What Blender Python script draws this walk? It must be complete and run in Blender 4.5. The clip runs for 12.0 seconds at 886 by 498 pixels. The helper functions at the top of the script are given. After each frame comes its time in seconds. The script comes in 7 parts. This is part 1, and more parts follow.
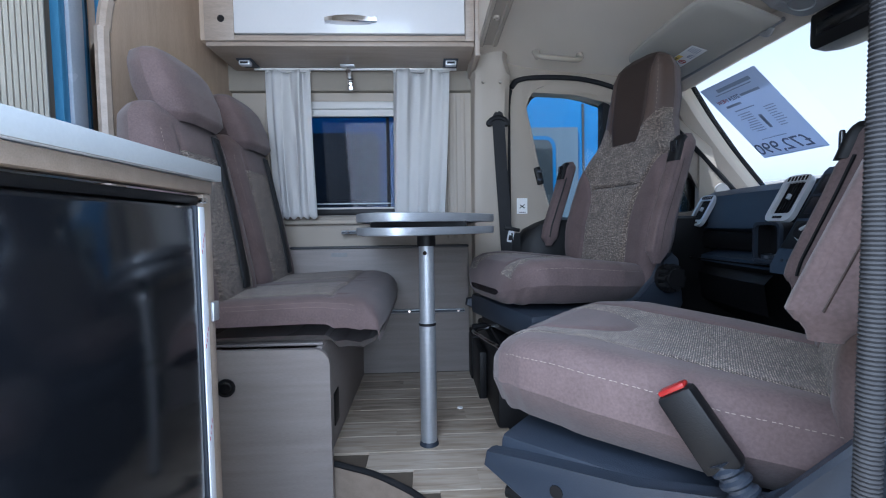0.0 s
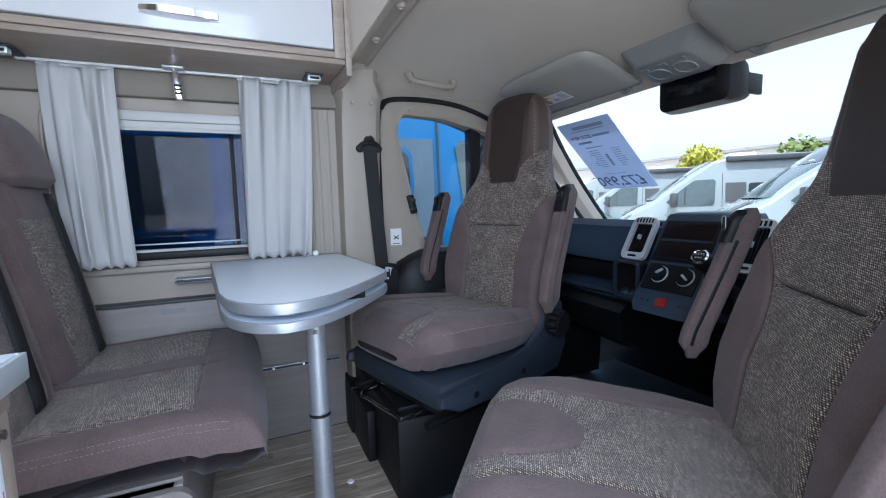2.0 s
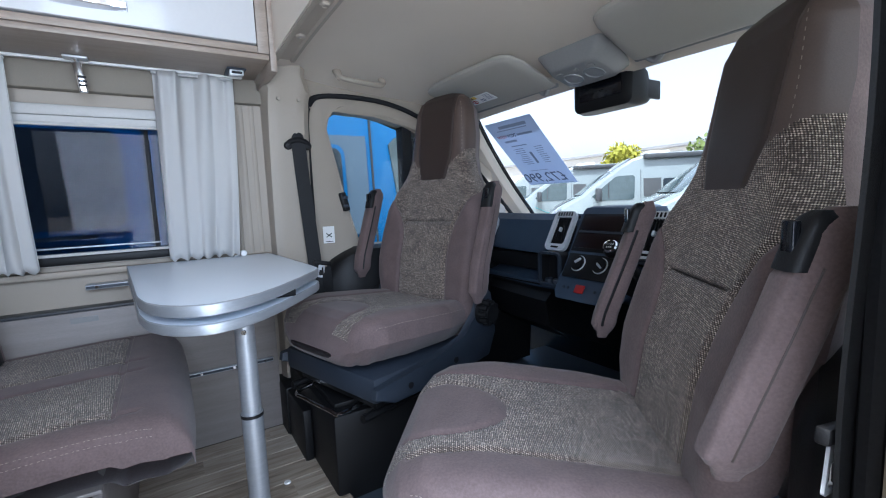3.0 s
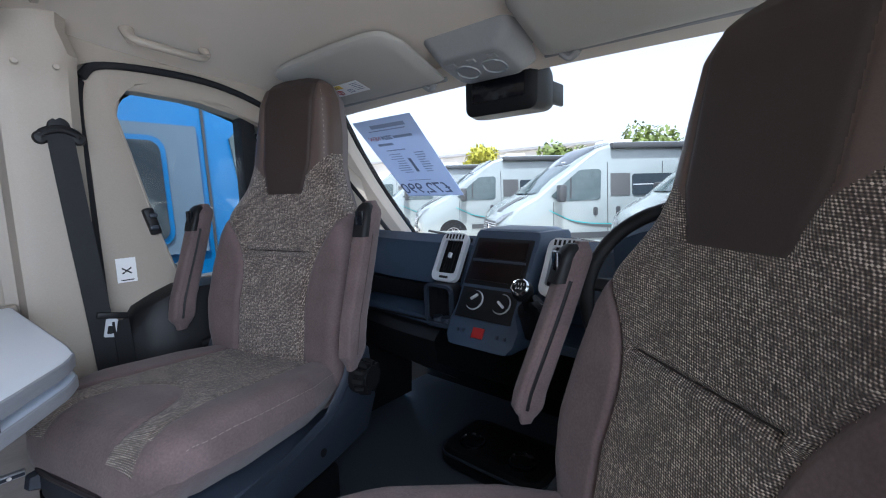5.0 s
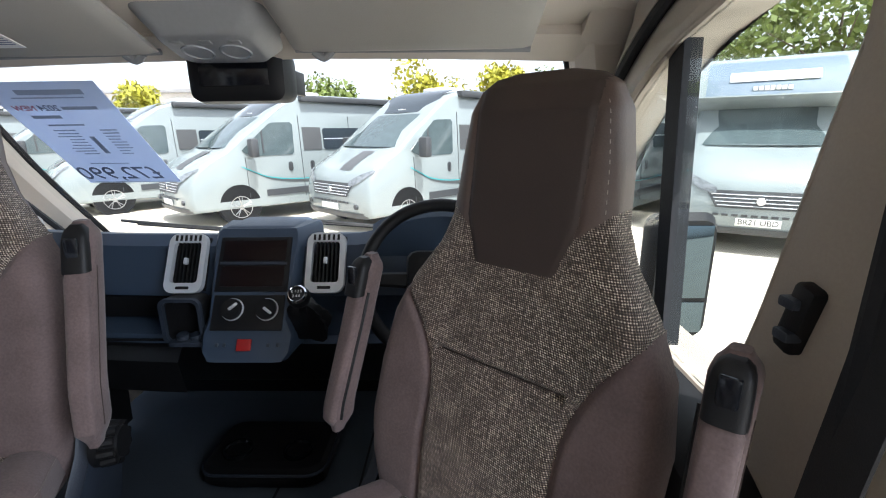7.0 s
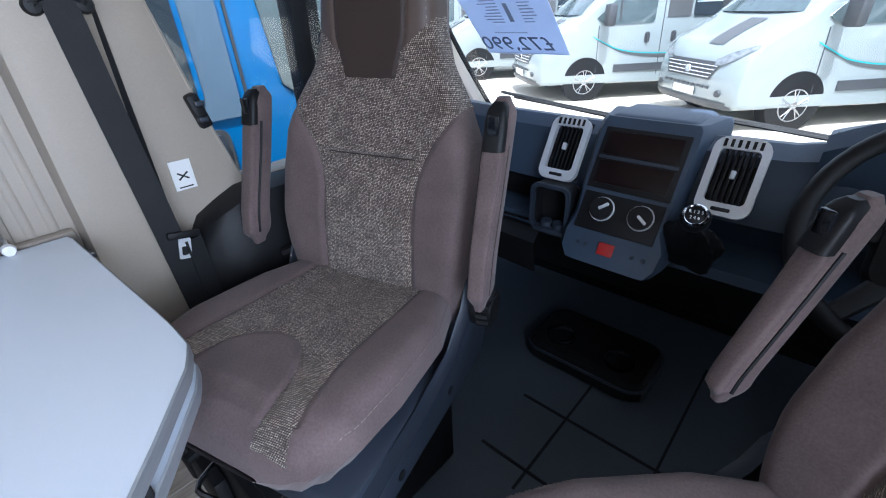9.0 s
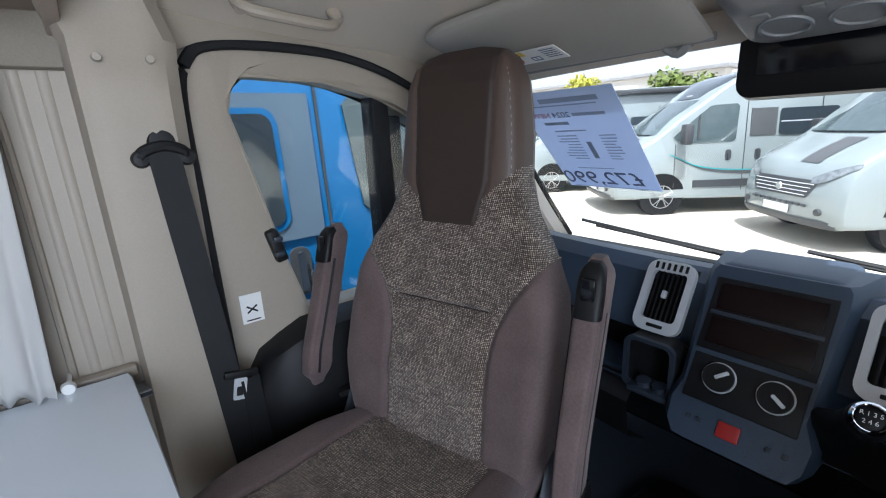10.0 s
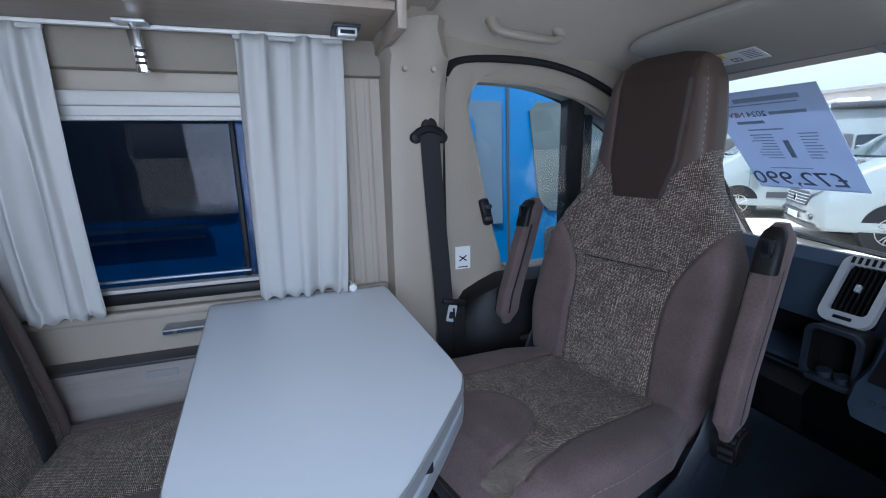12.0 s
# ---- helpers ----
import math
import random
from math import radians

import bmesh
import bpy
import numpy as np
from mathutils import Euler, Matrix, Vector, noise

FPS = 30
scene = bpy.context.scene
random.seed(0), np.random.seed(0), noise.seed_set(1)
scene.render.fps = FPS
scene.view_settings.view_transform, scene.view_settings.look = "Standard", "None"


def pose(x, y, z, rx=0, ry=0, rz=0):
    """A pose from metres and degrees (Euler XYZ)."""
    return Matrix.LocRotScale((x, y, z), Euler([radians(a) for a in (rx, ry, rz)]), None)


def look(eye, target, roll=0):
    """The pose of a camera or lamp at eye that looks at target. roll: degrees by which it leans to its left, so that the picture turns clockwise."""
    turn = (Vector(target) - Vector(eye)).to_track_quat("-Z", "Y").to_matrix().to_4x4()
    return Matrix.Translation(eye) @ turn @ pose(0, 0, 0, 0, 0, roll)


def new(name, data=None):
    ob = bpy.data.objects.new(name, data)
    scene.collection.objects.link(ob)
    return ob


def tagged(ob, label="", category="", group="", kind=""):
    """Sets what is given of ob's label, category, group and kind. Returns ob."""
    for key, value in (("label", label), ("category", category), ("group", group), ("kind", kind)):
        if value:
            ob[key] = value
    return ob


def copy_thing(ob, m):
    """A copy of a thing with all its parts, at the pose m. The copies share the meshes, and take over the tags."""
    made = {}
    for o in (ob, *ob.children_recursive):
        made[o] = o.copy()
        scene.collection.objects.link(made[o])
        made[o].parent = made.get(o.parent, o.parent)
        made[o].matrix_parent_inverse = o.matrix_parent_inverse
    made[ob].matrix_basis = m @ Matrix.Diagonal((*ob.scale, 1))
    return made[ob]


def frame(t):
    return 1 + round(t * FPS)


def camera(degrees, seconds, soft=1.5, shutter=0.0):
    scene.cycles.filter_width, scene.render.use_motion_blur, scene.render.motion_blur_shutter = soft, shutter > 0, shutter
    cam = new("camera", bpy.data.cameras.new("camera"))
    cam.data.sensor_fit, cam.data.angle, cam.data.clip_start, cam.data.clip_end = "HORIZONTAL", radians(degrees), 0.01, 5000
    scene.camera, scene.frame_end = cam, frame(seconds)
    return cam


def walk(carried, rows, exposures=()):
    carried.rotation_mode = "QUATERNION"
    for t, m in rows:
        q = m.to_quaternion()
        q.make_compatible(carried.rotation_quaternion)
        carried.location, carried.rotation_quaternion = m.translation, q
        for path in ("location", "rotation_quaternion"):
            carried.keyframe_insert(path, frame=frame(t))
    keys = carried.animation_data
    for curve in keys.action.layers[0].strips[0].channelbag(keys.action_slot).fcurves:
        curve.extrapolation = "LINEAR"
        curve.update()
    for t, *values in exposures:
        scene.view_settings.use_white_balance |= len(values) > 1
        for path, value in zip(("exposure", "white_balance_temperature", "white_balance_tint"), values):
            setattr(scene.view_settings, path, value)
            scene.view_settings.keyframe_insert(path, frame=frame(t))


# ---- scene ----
cam = camera(90.8, 12.0, soft=1.1)
PATH = [
    (0, (0.713, 0.509, 0.656), (0.794, 2.504, 0.549), -0.8),
    (0.5, (0.667, 0.683, 0.77), (0.784, 2.677, 0.671), -0.8),
    (1, (0.676, 0.715, 0.854), (1.005, 2.684, 0.739), -0.6),
    (1.5, (0.622, 0.731, 0.866), (1.227, 2.629, 0.698), -1.7),
    (2, (0.578, 0.721, 0.868), (1.395, 2.536, 0.668), -1.6),
    (2.5, (0.571, 0.703, 0.866), (1.535, 2.442, 0.653), -2.0),
    (3, (0.582, 0.676, 0.867), (1.64, 2.358, 0.643), -2.3),
    (3.2, (0.585, 0.668, 0.868), (1.673, 2.331, 0.642), -2.4),
    (4.8, (0.729, 0.895, 0.914), (2.138, 2.289, 0.644), -2.3),
    (5, (0.802, 0.981, 0.939), (2.31, 2.268, 0.678), -1.6),
    (5.5, (0.853, 1.037, 1.038), (2.542, 2.054, 0.699), -0.3),
    (6, (0.817, 1.095, 1.091), (2.67, 1.729, 0.684), -2.3),
    (6.5, (0.77, 1.128, 1.107), (2.706, 1.326, 0.647), -2.4),
    (6.7, (0.745, 1.132, 1.087), (2.695, 1.191, 0.643), -2.0),
    (8.5, (0.751, 1.255, 1.036), (2.264, 1.889, -0.108), 1.6),
    (9, (0.837, 1.345, 1.064), (2.113, 2.543, 0.098), -2.6),
    (9.5, (0.893, 1.433, 1.087), (2.093, 2.87, 0.383), -4.5),
    (10, (0.924, 1.452, 1.118), (2.112, 2.973, 0.594), -2.9),
    (10.5, (0.923, 1.447, 1.128), (2.142, 2.989, 0.761), -2.5),
    (11, (0.891, 1.441, 1.097), (2.04, 3.018, 0.66), -2.3),
    (11.5, (0.803, 1.38, 1.07), (1.735, 3.08, 0.58), -1.7),
    (12, (0.694, 1.271, 1.06), (1.303, 3.124, 0.62), -1.2),
]
walk(cam, [(t, look(eye, target, roll)) for t, eye, target, roll in PATH], [(0.0, 0.85, 5250, 10), (3.0, 1.0, 5400, 10), (5.0, 1.03, 5550, 12), (5.5, 1.12, 5800, 12), (6.0, 1.15, 6050, 12), (6.5, 1.10, 6200, 11), (8.5, 1.92, 5150, 12), (9.0, 1.38, 5350, 12), (9.5, 1.08, 5600, 10), (10.5, 0.98, 5750, 10), (12.0, 0.75, 5200, 10)])

# ---- world, sun and large lights ----
world = bpy.data.worlds.new("world")
scene.world = world
world.use_nodes = True
wn = world.node_tree.nodes
sky = wn.new("ShaderNodeTexSky")
sky.sky_type = "NISHITA"
sky.sun_disc = False
SUN_TO = Vector((-0.32, -0.28, 1.0)).normalized()
sky.sun_elevation = math.asin(SUN_TO.z)
sky.sun_rotation = math.atan2(SUN_TO.x, SUN_TO.y)
wn["Background"].inputs["Strength"].default_value = 0.15
sky.dust_density, sky.air_density, sky.ozone_density = 3.0, 1.0, 1.0
haze = wn.new("ShaderNodeHueSaturation")
haze.inputs["Saturation"].default_value = 0.25
haze.inputs["Value"].default_value = 1.15
world.node_tree.links.new(sky.outputs[0], haze.inputs["Color"])
world.node_tree.links.new(haze.outputs[0], wn["Background"].inputs["Color"])
sun_data = bpy.data.lights.new("sun", "SUN")
sun_data.energy, sun_data.angle, sun_data.color = 4.3, radians(0.5), (1.0, 0.95, 0.87)
sun = new("sun", sun_data)
sun.matrix_world = SUN_TO.to_track_quat("Z", "Y").to_matrix().to_4x4()
# sky light that enters by the open sliding door
door_data = bpy.data.lights.new("door_daylight", "AREA")
door_data.shape, door_data.size, door_data.size_y, door_data.energy, door_data.color = "RECTANGLE", 1.0, 1.25, 18, (0.86, 0.93, 1.0)
door_light = new("door_daylight", door_data)
door_light.matrix_world = look((0.5, 0.28, 1.05), (0.5, 2.0, 0.45))

# ---- materials ----


def node_mat(name):
    m = bpy.data.materials.new(name)
    m.use_nodes = True
    nt = m.node_tree
    return m, nt, nt.nodes["Principled BSDF"], nt.nodes, nt.links


def surface(name, c1, c2=None, rough=0.5, metal=0.0, scale=8.0, bump=0.0, fine=120.0, stretch=(1, 1, 1), detail=4.0, rvar=0.08, coat=0.0, sheen=0.0, spec=0.5):
    """Two-scale procedural surface: a slow stain between two colours and a fine grain."""
    m, nt, b, n, l = node_mat(name)
    c2 = c2 or tuple(v * 0.86 for v in c1)
    tc = n.new("ShaderNodeTexCoord")
    mp = n.new("ShaderNodeMapping")
    mp.inputs["Scale"].default_value = stretch
    l.new(tc.outputs["Object"], mp.inputs["Vector"])
    big = n.new("ShaderNodeTexNoise")
    big.inputs["Scale"].default_value, big.inputs["Detail"].default_value = scale, detail
    small = n.new("ShaderNodeTexNoise")
    small.inputs["Scale"].default_value, small.inputs["Detail"].default_value = fine, 3
    for t in (big, small):
        l.new(mp.outputs[0], t.inputs["Vector"])
    add = n.new("ShaderNodeMath")
    add.operation = "MULTIPLY_ADD"
    add.inputs[1].default_value = 0.45
    l.new(small.outputs[0], add.inputs[0])
    sc = n.new("ShaderNodeMath")
    sc.operation = "MULTIPLY"
    sc.inputs[1].default_value = 0.55
    l.new(big.outputs[0], sc.inputs[0])
    l.new(sc.outputs[0], add.inputs[2])
    ramp = n.new("ShaderNodeValToRGB")
    ramp.color_ramp.elements[0].position, ramp.color_ramp.elements[1].position = 0.32, 0.68
    ramp.color_ramp.elements[0].color, ramp.color_ramp.elements[1].color = (*c2, 1), (*c1, 1)
    l.new(add.outputs[0], ramp.inputs[0])
    l.new(ramp.outputs[0], b.inputs["Base Color"])
    mr = n.new("ShaderNodeMapRange")
    mr.inputs["To Min"].default_value, mr.inputs["To Max"].default_value = max(0.02, rough - rvar), min(1, rough + rvar)
    l.new(big.outputs[0], mr.inputs[0])
    l.new(mr.outputs[0], b.inputs["Roughness"])
    b.inputs["Metallic"].default_value = metal
    b.inputs["Coat Weight"].default_value = coat
    b.inputs["Sheen Weight"].default_value = sheen
    b.inputs["Specular IOR Level"].default_value = spec
    if bump:
        bp = n.new("ShaderNodeBump")
        bp.inputs["Strength"].default_value, bp.inputs["Distance"].default_value = bump, 0.002
        l.new(small.outputs[0], bp.inputs["Height"])
        l.new(bp.outputs[0], b.inputs["Normal"])
    return m


def weave_mat(name, dark, mid, light):
    """Tweed: rows of short yarn floats, some of them pale."""
    m, nt, b, n, l = node_mat(name)
    tc = n.new("ShaderNodeTexCoord")
    sx = n.new("ShaderNodeSeparateXYZ")
    l.new(tc.outputs["UV"], sx.inputs[0])

    def wave(ku, kv, ph):
        """Raised yarns: a soft wave across the cloth, in turns for each metre."""
        p, q, w = n.new("ShaderNodeMath"), n.new("ShaderNodeMath"), n.new("ShaderNodeMath")
        p.operation, q.operation, w.operation = "MULTIPLY_ADD", "MULTIPLY_ADD", "SINE"
        p.inputs[1].default_value, p.inputs[2].default_value = 2 * math.pi * ku, ph
        q.inputs[1].default_value = 2 * math.pi * kv
        l.new(sx.outputs[0], p.inputs[0])
        l.new(sx.outputs[1], q.inputs[0])
        l.new(p.outputs[0], q.inputs[2])
        l.new(q.outputs[0], w.inputs[0])
        return w

    wa, wb_ = wave(260, 105, 0.0), wave(30, 310, 0.7)
    sm = n.new("ShaderNodeMath")
    sm.operation = "ADD"
    l.new(wa.outputs[0], sm.inputs[0])
    l.new(wb_.outputs[0], sm.inputs[1])
    dot = n.new("ShaderNodeMapRange")
    dot.inputs["From Min"].default_value, dot.inputs["From Max"].default_value = -0.95, 1.75
    l.new(sm.outputs[0], dot.inputs[0])
    fl_ = n.new("ShaderNodeTexNoise")
    fl_.inputs["Scale"].default_value, fl_.inputs["Detail"].default_value = 210, 1
    l.new(tc.outputs["UV"], fl_.inputs["Vector"])
    pw = n.new("ShaderNodeMapRange")
    pw.inputs["From Min"].default_value, pw.inputs["From Max"].default_value = 0.36, 0.68
    pw.inputs["To Min"].default_value, pw.inputs["To Max"].default_value = 0.35, 1.15
    l.new(fl_.outputs[0], pw.inputs[0])
    mu = n.new("ShaderNodeMath")
    mu.operation = "MULTIPLY"
    l.new(pw.outputs[0], mu.inputs[0])
    l.new(dot.outputs[0], mu.inputs[1])
    # slubs: long thick yarns along and across the cloth
    last = mu
    for st_ in ((34, 330, 1), (330, 30, 1), (22, 22, 1)):
        ms = n.new("ShaderNodeMapping")
        ms.inputs["Scale"].default_value = st_
        l.new(tc.outputs["UV"], ms.inputs["Vector"])
        sn = n.new("ShaderNodeTexNoise")
        sn.noise_dimensions = "2D"
        sn.inputs["Scale"].default_value, sn.inputs["Detail"].default_value = 1.0, 2
        l.new(ms.outputs[0], sn.inputs["Vector"])
        sh = n.new("ShaderNodeMapRange")
        sh.inputs["From Min"].default_value, sh.inputs["From Max"].default_value = 0.3, 0.7
        sh.inputs["To Min"].default_value, sh.inputs["To Max"].default_value = (0.6, 1.35) if st_[0] != st_[1] else (0.8, 1.15)
        l.new(sn.outputs[0], sh.inputs[0])
        nx_ = n.new("ShaderNodeMath")
        nx_.operation = "MULTIPLY"
        l.new(last.outputs[0], nx_.inputs[0])
        l.new(sh.outputs[0], nx_.inputs[1])
        last = nx_
    m2 = last
    ramp = n.new("ShaderNodeValToRGB")
    e = ramp.color_ramp.elements
    e[0].position, e[0].color = 0.0, (*dark, 1)
    e[1].position, e[1].color = 0.85, (*light, 1)
    k = e.new(0.3)
    k.color = (*mid, 1)
    l.new(m2.outputs[0], ramp.inputs[0])
    l.new(ramp.outputs[0], b.inputs["Base Color"])
    b.inputs["Roughness"].default_value = 0.8
    b.inputs["Sheen Weight"].default_value = 0.2
    bp = n.new("ShaderNodeBump")
    bp.inputs["Strength"].default_value, bp.inputs["Distance"].default_value = 0.7, 0.002
    l.new(dot.outputs[0], bp.inputs["Height"])
    l.new(bp.outputs[0], b.inputs["Normal"])
    return m


def glass_mat(name, tint=(1, 1, 1), amount=0.96, rough=0.0, low=0.03):
    """Thin pane: mostly clear, with a Fresnel gloss."""
    m, nt, b, n, l = node_mat(name)
    n.remove(b)
    out = n["Material Output"]
    tr = n.new("ShaderNodeBsdfTransparent")
    tr.inputs[0].default_value = (*[v * amount for v in tint], 1)
    gl = n.new("ShaderNodeBsdfGlossy")
    gl.inputs["Roughness"].default_value = rough
    lw = n.new("ShaderNodeLayerWeight")
    pw = n.new("ShaderNodeMath")
    pw.operation = "POWER"
    pw.inputs[1].default_value = 5.0
    l.new(lw.outputs["Facing"], pw.inputs[0])
    fr = n.new("ShaderNodeMapRange")
    fr.inputs["To Min"].default_value, fr.inputs["To Max"].default_value = low, 0.8
    l.new(pw.outputs[0], fr.inputs[0])
    mix = n.new("ShaderNodeMixShader")
    l.new(fr.outputs[0], mix.inputs[0])
    l.new(tr.outputs[0], mix.inputs[1])
    l.new(gl.outputs[0], mix.inputs[2])
    l.new(mix.outputs[0], out.inputs[0])
    return m


def curtain_mat():
    m, nt, b, n, l = node_mat("curtain_cotton")
    out = n["Material Output"]
    b.inputs["Base Color"].default_value = (0.60, 0.59, 0.575, 1)
    b.inputs["Roughness"].default_value = 0.9
    w = n.new("ShaderNodeTexNoise")
    w.inputs["Scale"].default_value = 600
    tc = n.new("ShaderNodeTexCoord")
    l.new(tc.outputs["Object"], w.inputs["Vector"])
    bp = n.new("ShaderNodeBump")
    bp.inputs["Strength"].default_value, bp.inputs["Distance"].default_value = 0.25, 0.001
    l.new(w.outputs[0], bp.inputs["Height"])
    l.new(bp.outputs[0], b.inputs["Normal"])
    tl = n.new("ShaderNodeBsdfTranslucent")
    tl.inputs[0].default_value = (0.85, 0.86, 0.88, 1)
    mix = n.new("ShaderNodeMixShader")
    mix.inputs[0].default_value = 0.3
    l.new(b.outputs[0], mix.inputs[1])
    l.new(tl.outputs[0], mix.inputs[2])
    l.new(mix.outputs[0], out.inputs[0])
    return m


def paper_mat():
    """Thin paper that lets some of the daylight behind it through."""
    m, nt, b, n, l = node_mat("price_paper")
    tc = n.new("ShaderNodeTexCoord")
    ns = n.new("ShaderNodeTexNoise")
    ns.inputs["Scale"].default_value = 40
    l.new(tc.outputs["Object"], ns.inputs["Vector"])
    rp = n.new("ShaderNodeValToRGB")
    rp.color_ramp.elements[0].color, rp.color_ramp.elements[1].color = (0.62, 0.70, 0.86, 1), (0.68, 0.75, 0.88, 1)
    l.new(ns.outputs[0], rp.inputs[0])
    l.new(rp.outputs[0], b.inputs["Base Color"])
    b.inputs["Roughness"].default_value = 0.7
    tl = n.new("ShaderNodeBsdfTranslucent")
    tl.inputs[0].default_value = (0.70, 0.79, 0.95, 1)
    mix = n.new("ShaderNodeMixShader")
    mix.inputs[0].default_value = 0.32
    l.new(b.outputs[0], mix.inputs[1])
    l.new(tl.outputs[0], mix.inputs[2])
    l.new(mix.outputs[0], n["Material Output"].inputs[0])
    return m


def piece_mat(name, cols, rough=0.45, stretch=(1, 1, 1), scale=6):
    """Boards: every piece its own tone, grain along its length."""
    m, nt, b, n, l = node_mat(name)
    oi = n.new("ShaderNodeObjectInfo")
    gm = n.new("ShaderNodeNewGeometry")
    ad = n.new("ShaderNodeMath")
    ad.operation = "ADD"
    l.new(oi.outputs["Random"], ad.inputs[0])
    l.new(gm.outputs["Random Per Island"], ad.inputs[1])
    tc = n.new("ShaderNodeTexCoord")
    mp = n.new("ShaderNodeMapping")
    mp.inputs["Scale"].default_value = stretch
    l.new(tc.outputs["Object"], mp.inputs["Vector"])
    off = n.new("ShaderNodeVectorMath")
    off.operation = "ADD"
    l.new(mp.outputs[0], off.inputs[0])
    l.new(ad.outputs[0], off.inputs[1])
    gr = n.new("ShaderNodeTexNoise")
    gr.inputs["Scale"].default_value, gr.inputs["Detail"].default_value, gr.inputs["Distortion"].default_value = scale, 8, 0.6
    l.new(off.outputs[0], gr.inputs["Vector"])
    s = n.new("ShaderNodeMath")
    s.operation = "MULTIPLY_ADD"
    s.inputs[1].default_value = 0.22
    l.new(oi.outputs["Random"], s.inputs[0])
    l.new(gr.outputs[0], s.inputs[2])
    ramp = n.new("ShaderNodeValToRGB")
    e = ramp.color_ramp.elements
    e[0].position, e[0].color = 0.35, (*cols[0], 1)
    e[1].position, e[1].color = 0.8, (*cols[2], 1)
    k = e.new(0.55)
    k.color = (*cols[1], 1)
    l.new(s.outputs[0], ramp.inputs[0])
    l.new(ramp.outputs[0], b.inputs["Base Color"])
    b.inputs["Roughness"].default_value = rough
    bp = n.new("ShaderNodeBump")
    bp.inputs["Strength"].default_value, bp.inputs["Distance"].default_value = 0.2, 0.001
    l.new(gr.outputs[0], bp.inputs["Height"])
    l.new(bp.outputs[0], b.inputs["Normal"])
    return m


SUEDE = surface("mauve_suede", (0.142, 0.100, 0.096), (0.080, 0.055, 0.053), 0.85, scale=13, bump=0.25, fine=240, sheen=0.12, detail=6)
LEATHER = surface("dark_brown_leather", (0.040, 0.026, 0.021), (0.031, 0.020, 0.016), 0.52, scale=9, bump=0.15, fine=420)
GREYLEATHER = surface("taupe_leather", (0.096, 0.066, 0.054), (0.074, 0.051, 0.042), 0.48, scale=7, bump=0.15, fine=420)
TWEED = weave_mat("brown_tweed_upright", (0.033, 0.0225, 0.018), (0.122, 0.087, 0.066), (0.62, 0.52, 0.43))
TWEEDH = weave_mat("brown_tweed_seat", (0.033, 0.0225, 0.018), (0.122, 0.087, 0.066), (0.62, 0.52, 0.43))
STITCH = surface("pale_stitching", (0.29, 0.24, 0.205), rough=0.8)
CREAM = surface("cream_trim", (0.365, 0.318, 0.262), (0.318, 0.276, 0.226), 0.55, scale=3, bump=0.08, fine=300)
# beige darkened to hold the shade the locker casts on the upper wall
WALLCLOTH_SHADED = surface("beige_wall_cloth_shaded", (0.25, 0.22, 0.178), (0.208, 0.183, 0.148), 0.9, scale=4, bump=0.3, fine=420)
LINER = surface("grey_headliner", (0.63, 0.565, 0.485), (0.555, 0.495, 0.425), 0.95, scale=3, bump=0.3, fine=500)
VISORM = surface("visor_cloth", (0.39, 0.37, 0.33), (0.35, 0.335, 0.30), 0.85, scale=6, bump=0.2, fine=420)
OAK = surface("greyed_oak_laminate", (0.34, 0.278, 0.226), (0.235, 0.19, 0.152), 0.45, scale=5, fine=60, stretch=(1.2, 9, 9), bump=0.06, detail=6)
OAKV = surface("greyed_oak_panel", (0.42, 0.32, 0.235), (0.32, 0.24, 0.17), 0.45, scale=5, fine=60, stretch=(9, 9, 1.2), bump=0.06, detail=6)
GREYWOOD = surface("grey_wood_panel", (0.29, 0.258, 0.242), (0.21, 0.186, 0.175), 0.5, scale=4, fine=70, stretch=(1.2, 10, 14), bump=0.06, detail=6)
WHITEGLOSS = surface("white_gloss_door", (0.56, 0.56, 0.565), (0.54, 0.54, 0.545), 0.12, scale=3, rvar=0.03, coat=0.1, spec=0.3)
TABLETOP = surface("white_table_laminate", (0.70, 0.755, 0.83), (0.67, 0.725, 0.80), 0.32, scale=5, rvar=0.06, bump=0.04, fine=500)
ALU = surface("brushed_aluminium", (0.46, 0.48, 0.51), (0.38, 0.40, 0.43), 0.5, 0.7, scale=20, stretch=(1, 1, 8))
# dark teal base stands in for the dim reflection in the door mirrors
MIRRORDARK = surface("darkened_mirror", (0.10, 0.13, 0.15), (0.085, 0.115, 0.135), 0.05, 1.0, rvar=0.02)
CHROME = surface("chrome", (0.8, 0.8, 0.82), (0.75, 0.75, 0.77), 0.08, 1.0, rvar=0.03)
BLACKGLOSS = surface("black_fridge_gloss", (0.008, 0.009, 0.012), (0.006, 0.007, 0.009), 0.12, scale=4, rvar=0.05)
BLACK = surface("black_plastic", (0.008, 0.008, 0.009), (0.0055, 0.0055, 0.006), 0.5, scale=8, bump=0.15, fine=500, spec=0.28)
DASHM = surface("charcoal_dashboard", (0.038, 0.058, 0.092), (0.030, 0.047, 0.075), 0.5, scale=5, bump=0.3, fine=420)
BASEGREY = surface("slate_seat_plastic", (0.026, 0.034, 0.050), (0.021, 0.028, 0.041), 0.5, scale=6, bump=0.2, fine=420)
ENTRYM = surface("dark_slate_pillar_paint", (0.014, 0.020, 0.032), (0.011, 0.016, 0.026), 0.45, scale=6, bump=0.1, fine=300)
RUBBER = surface("black_rubber", (0.02, 0.021, 0.023), (0.014, 0.014, 0.016), 0.75, scale=10, bump=0.2, fine=200, spec=0.2)
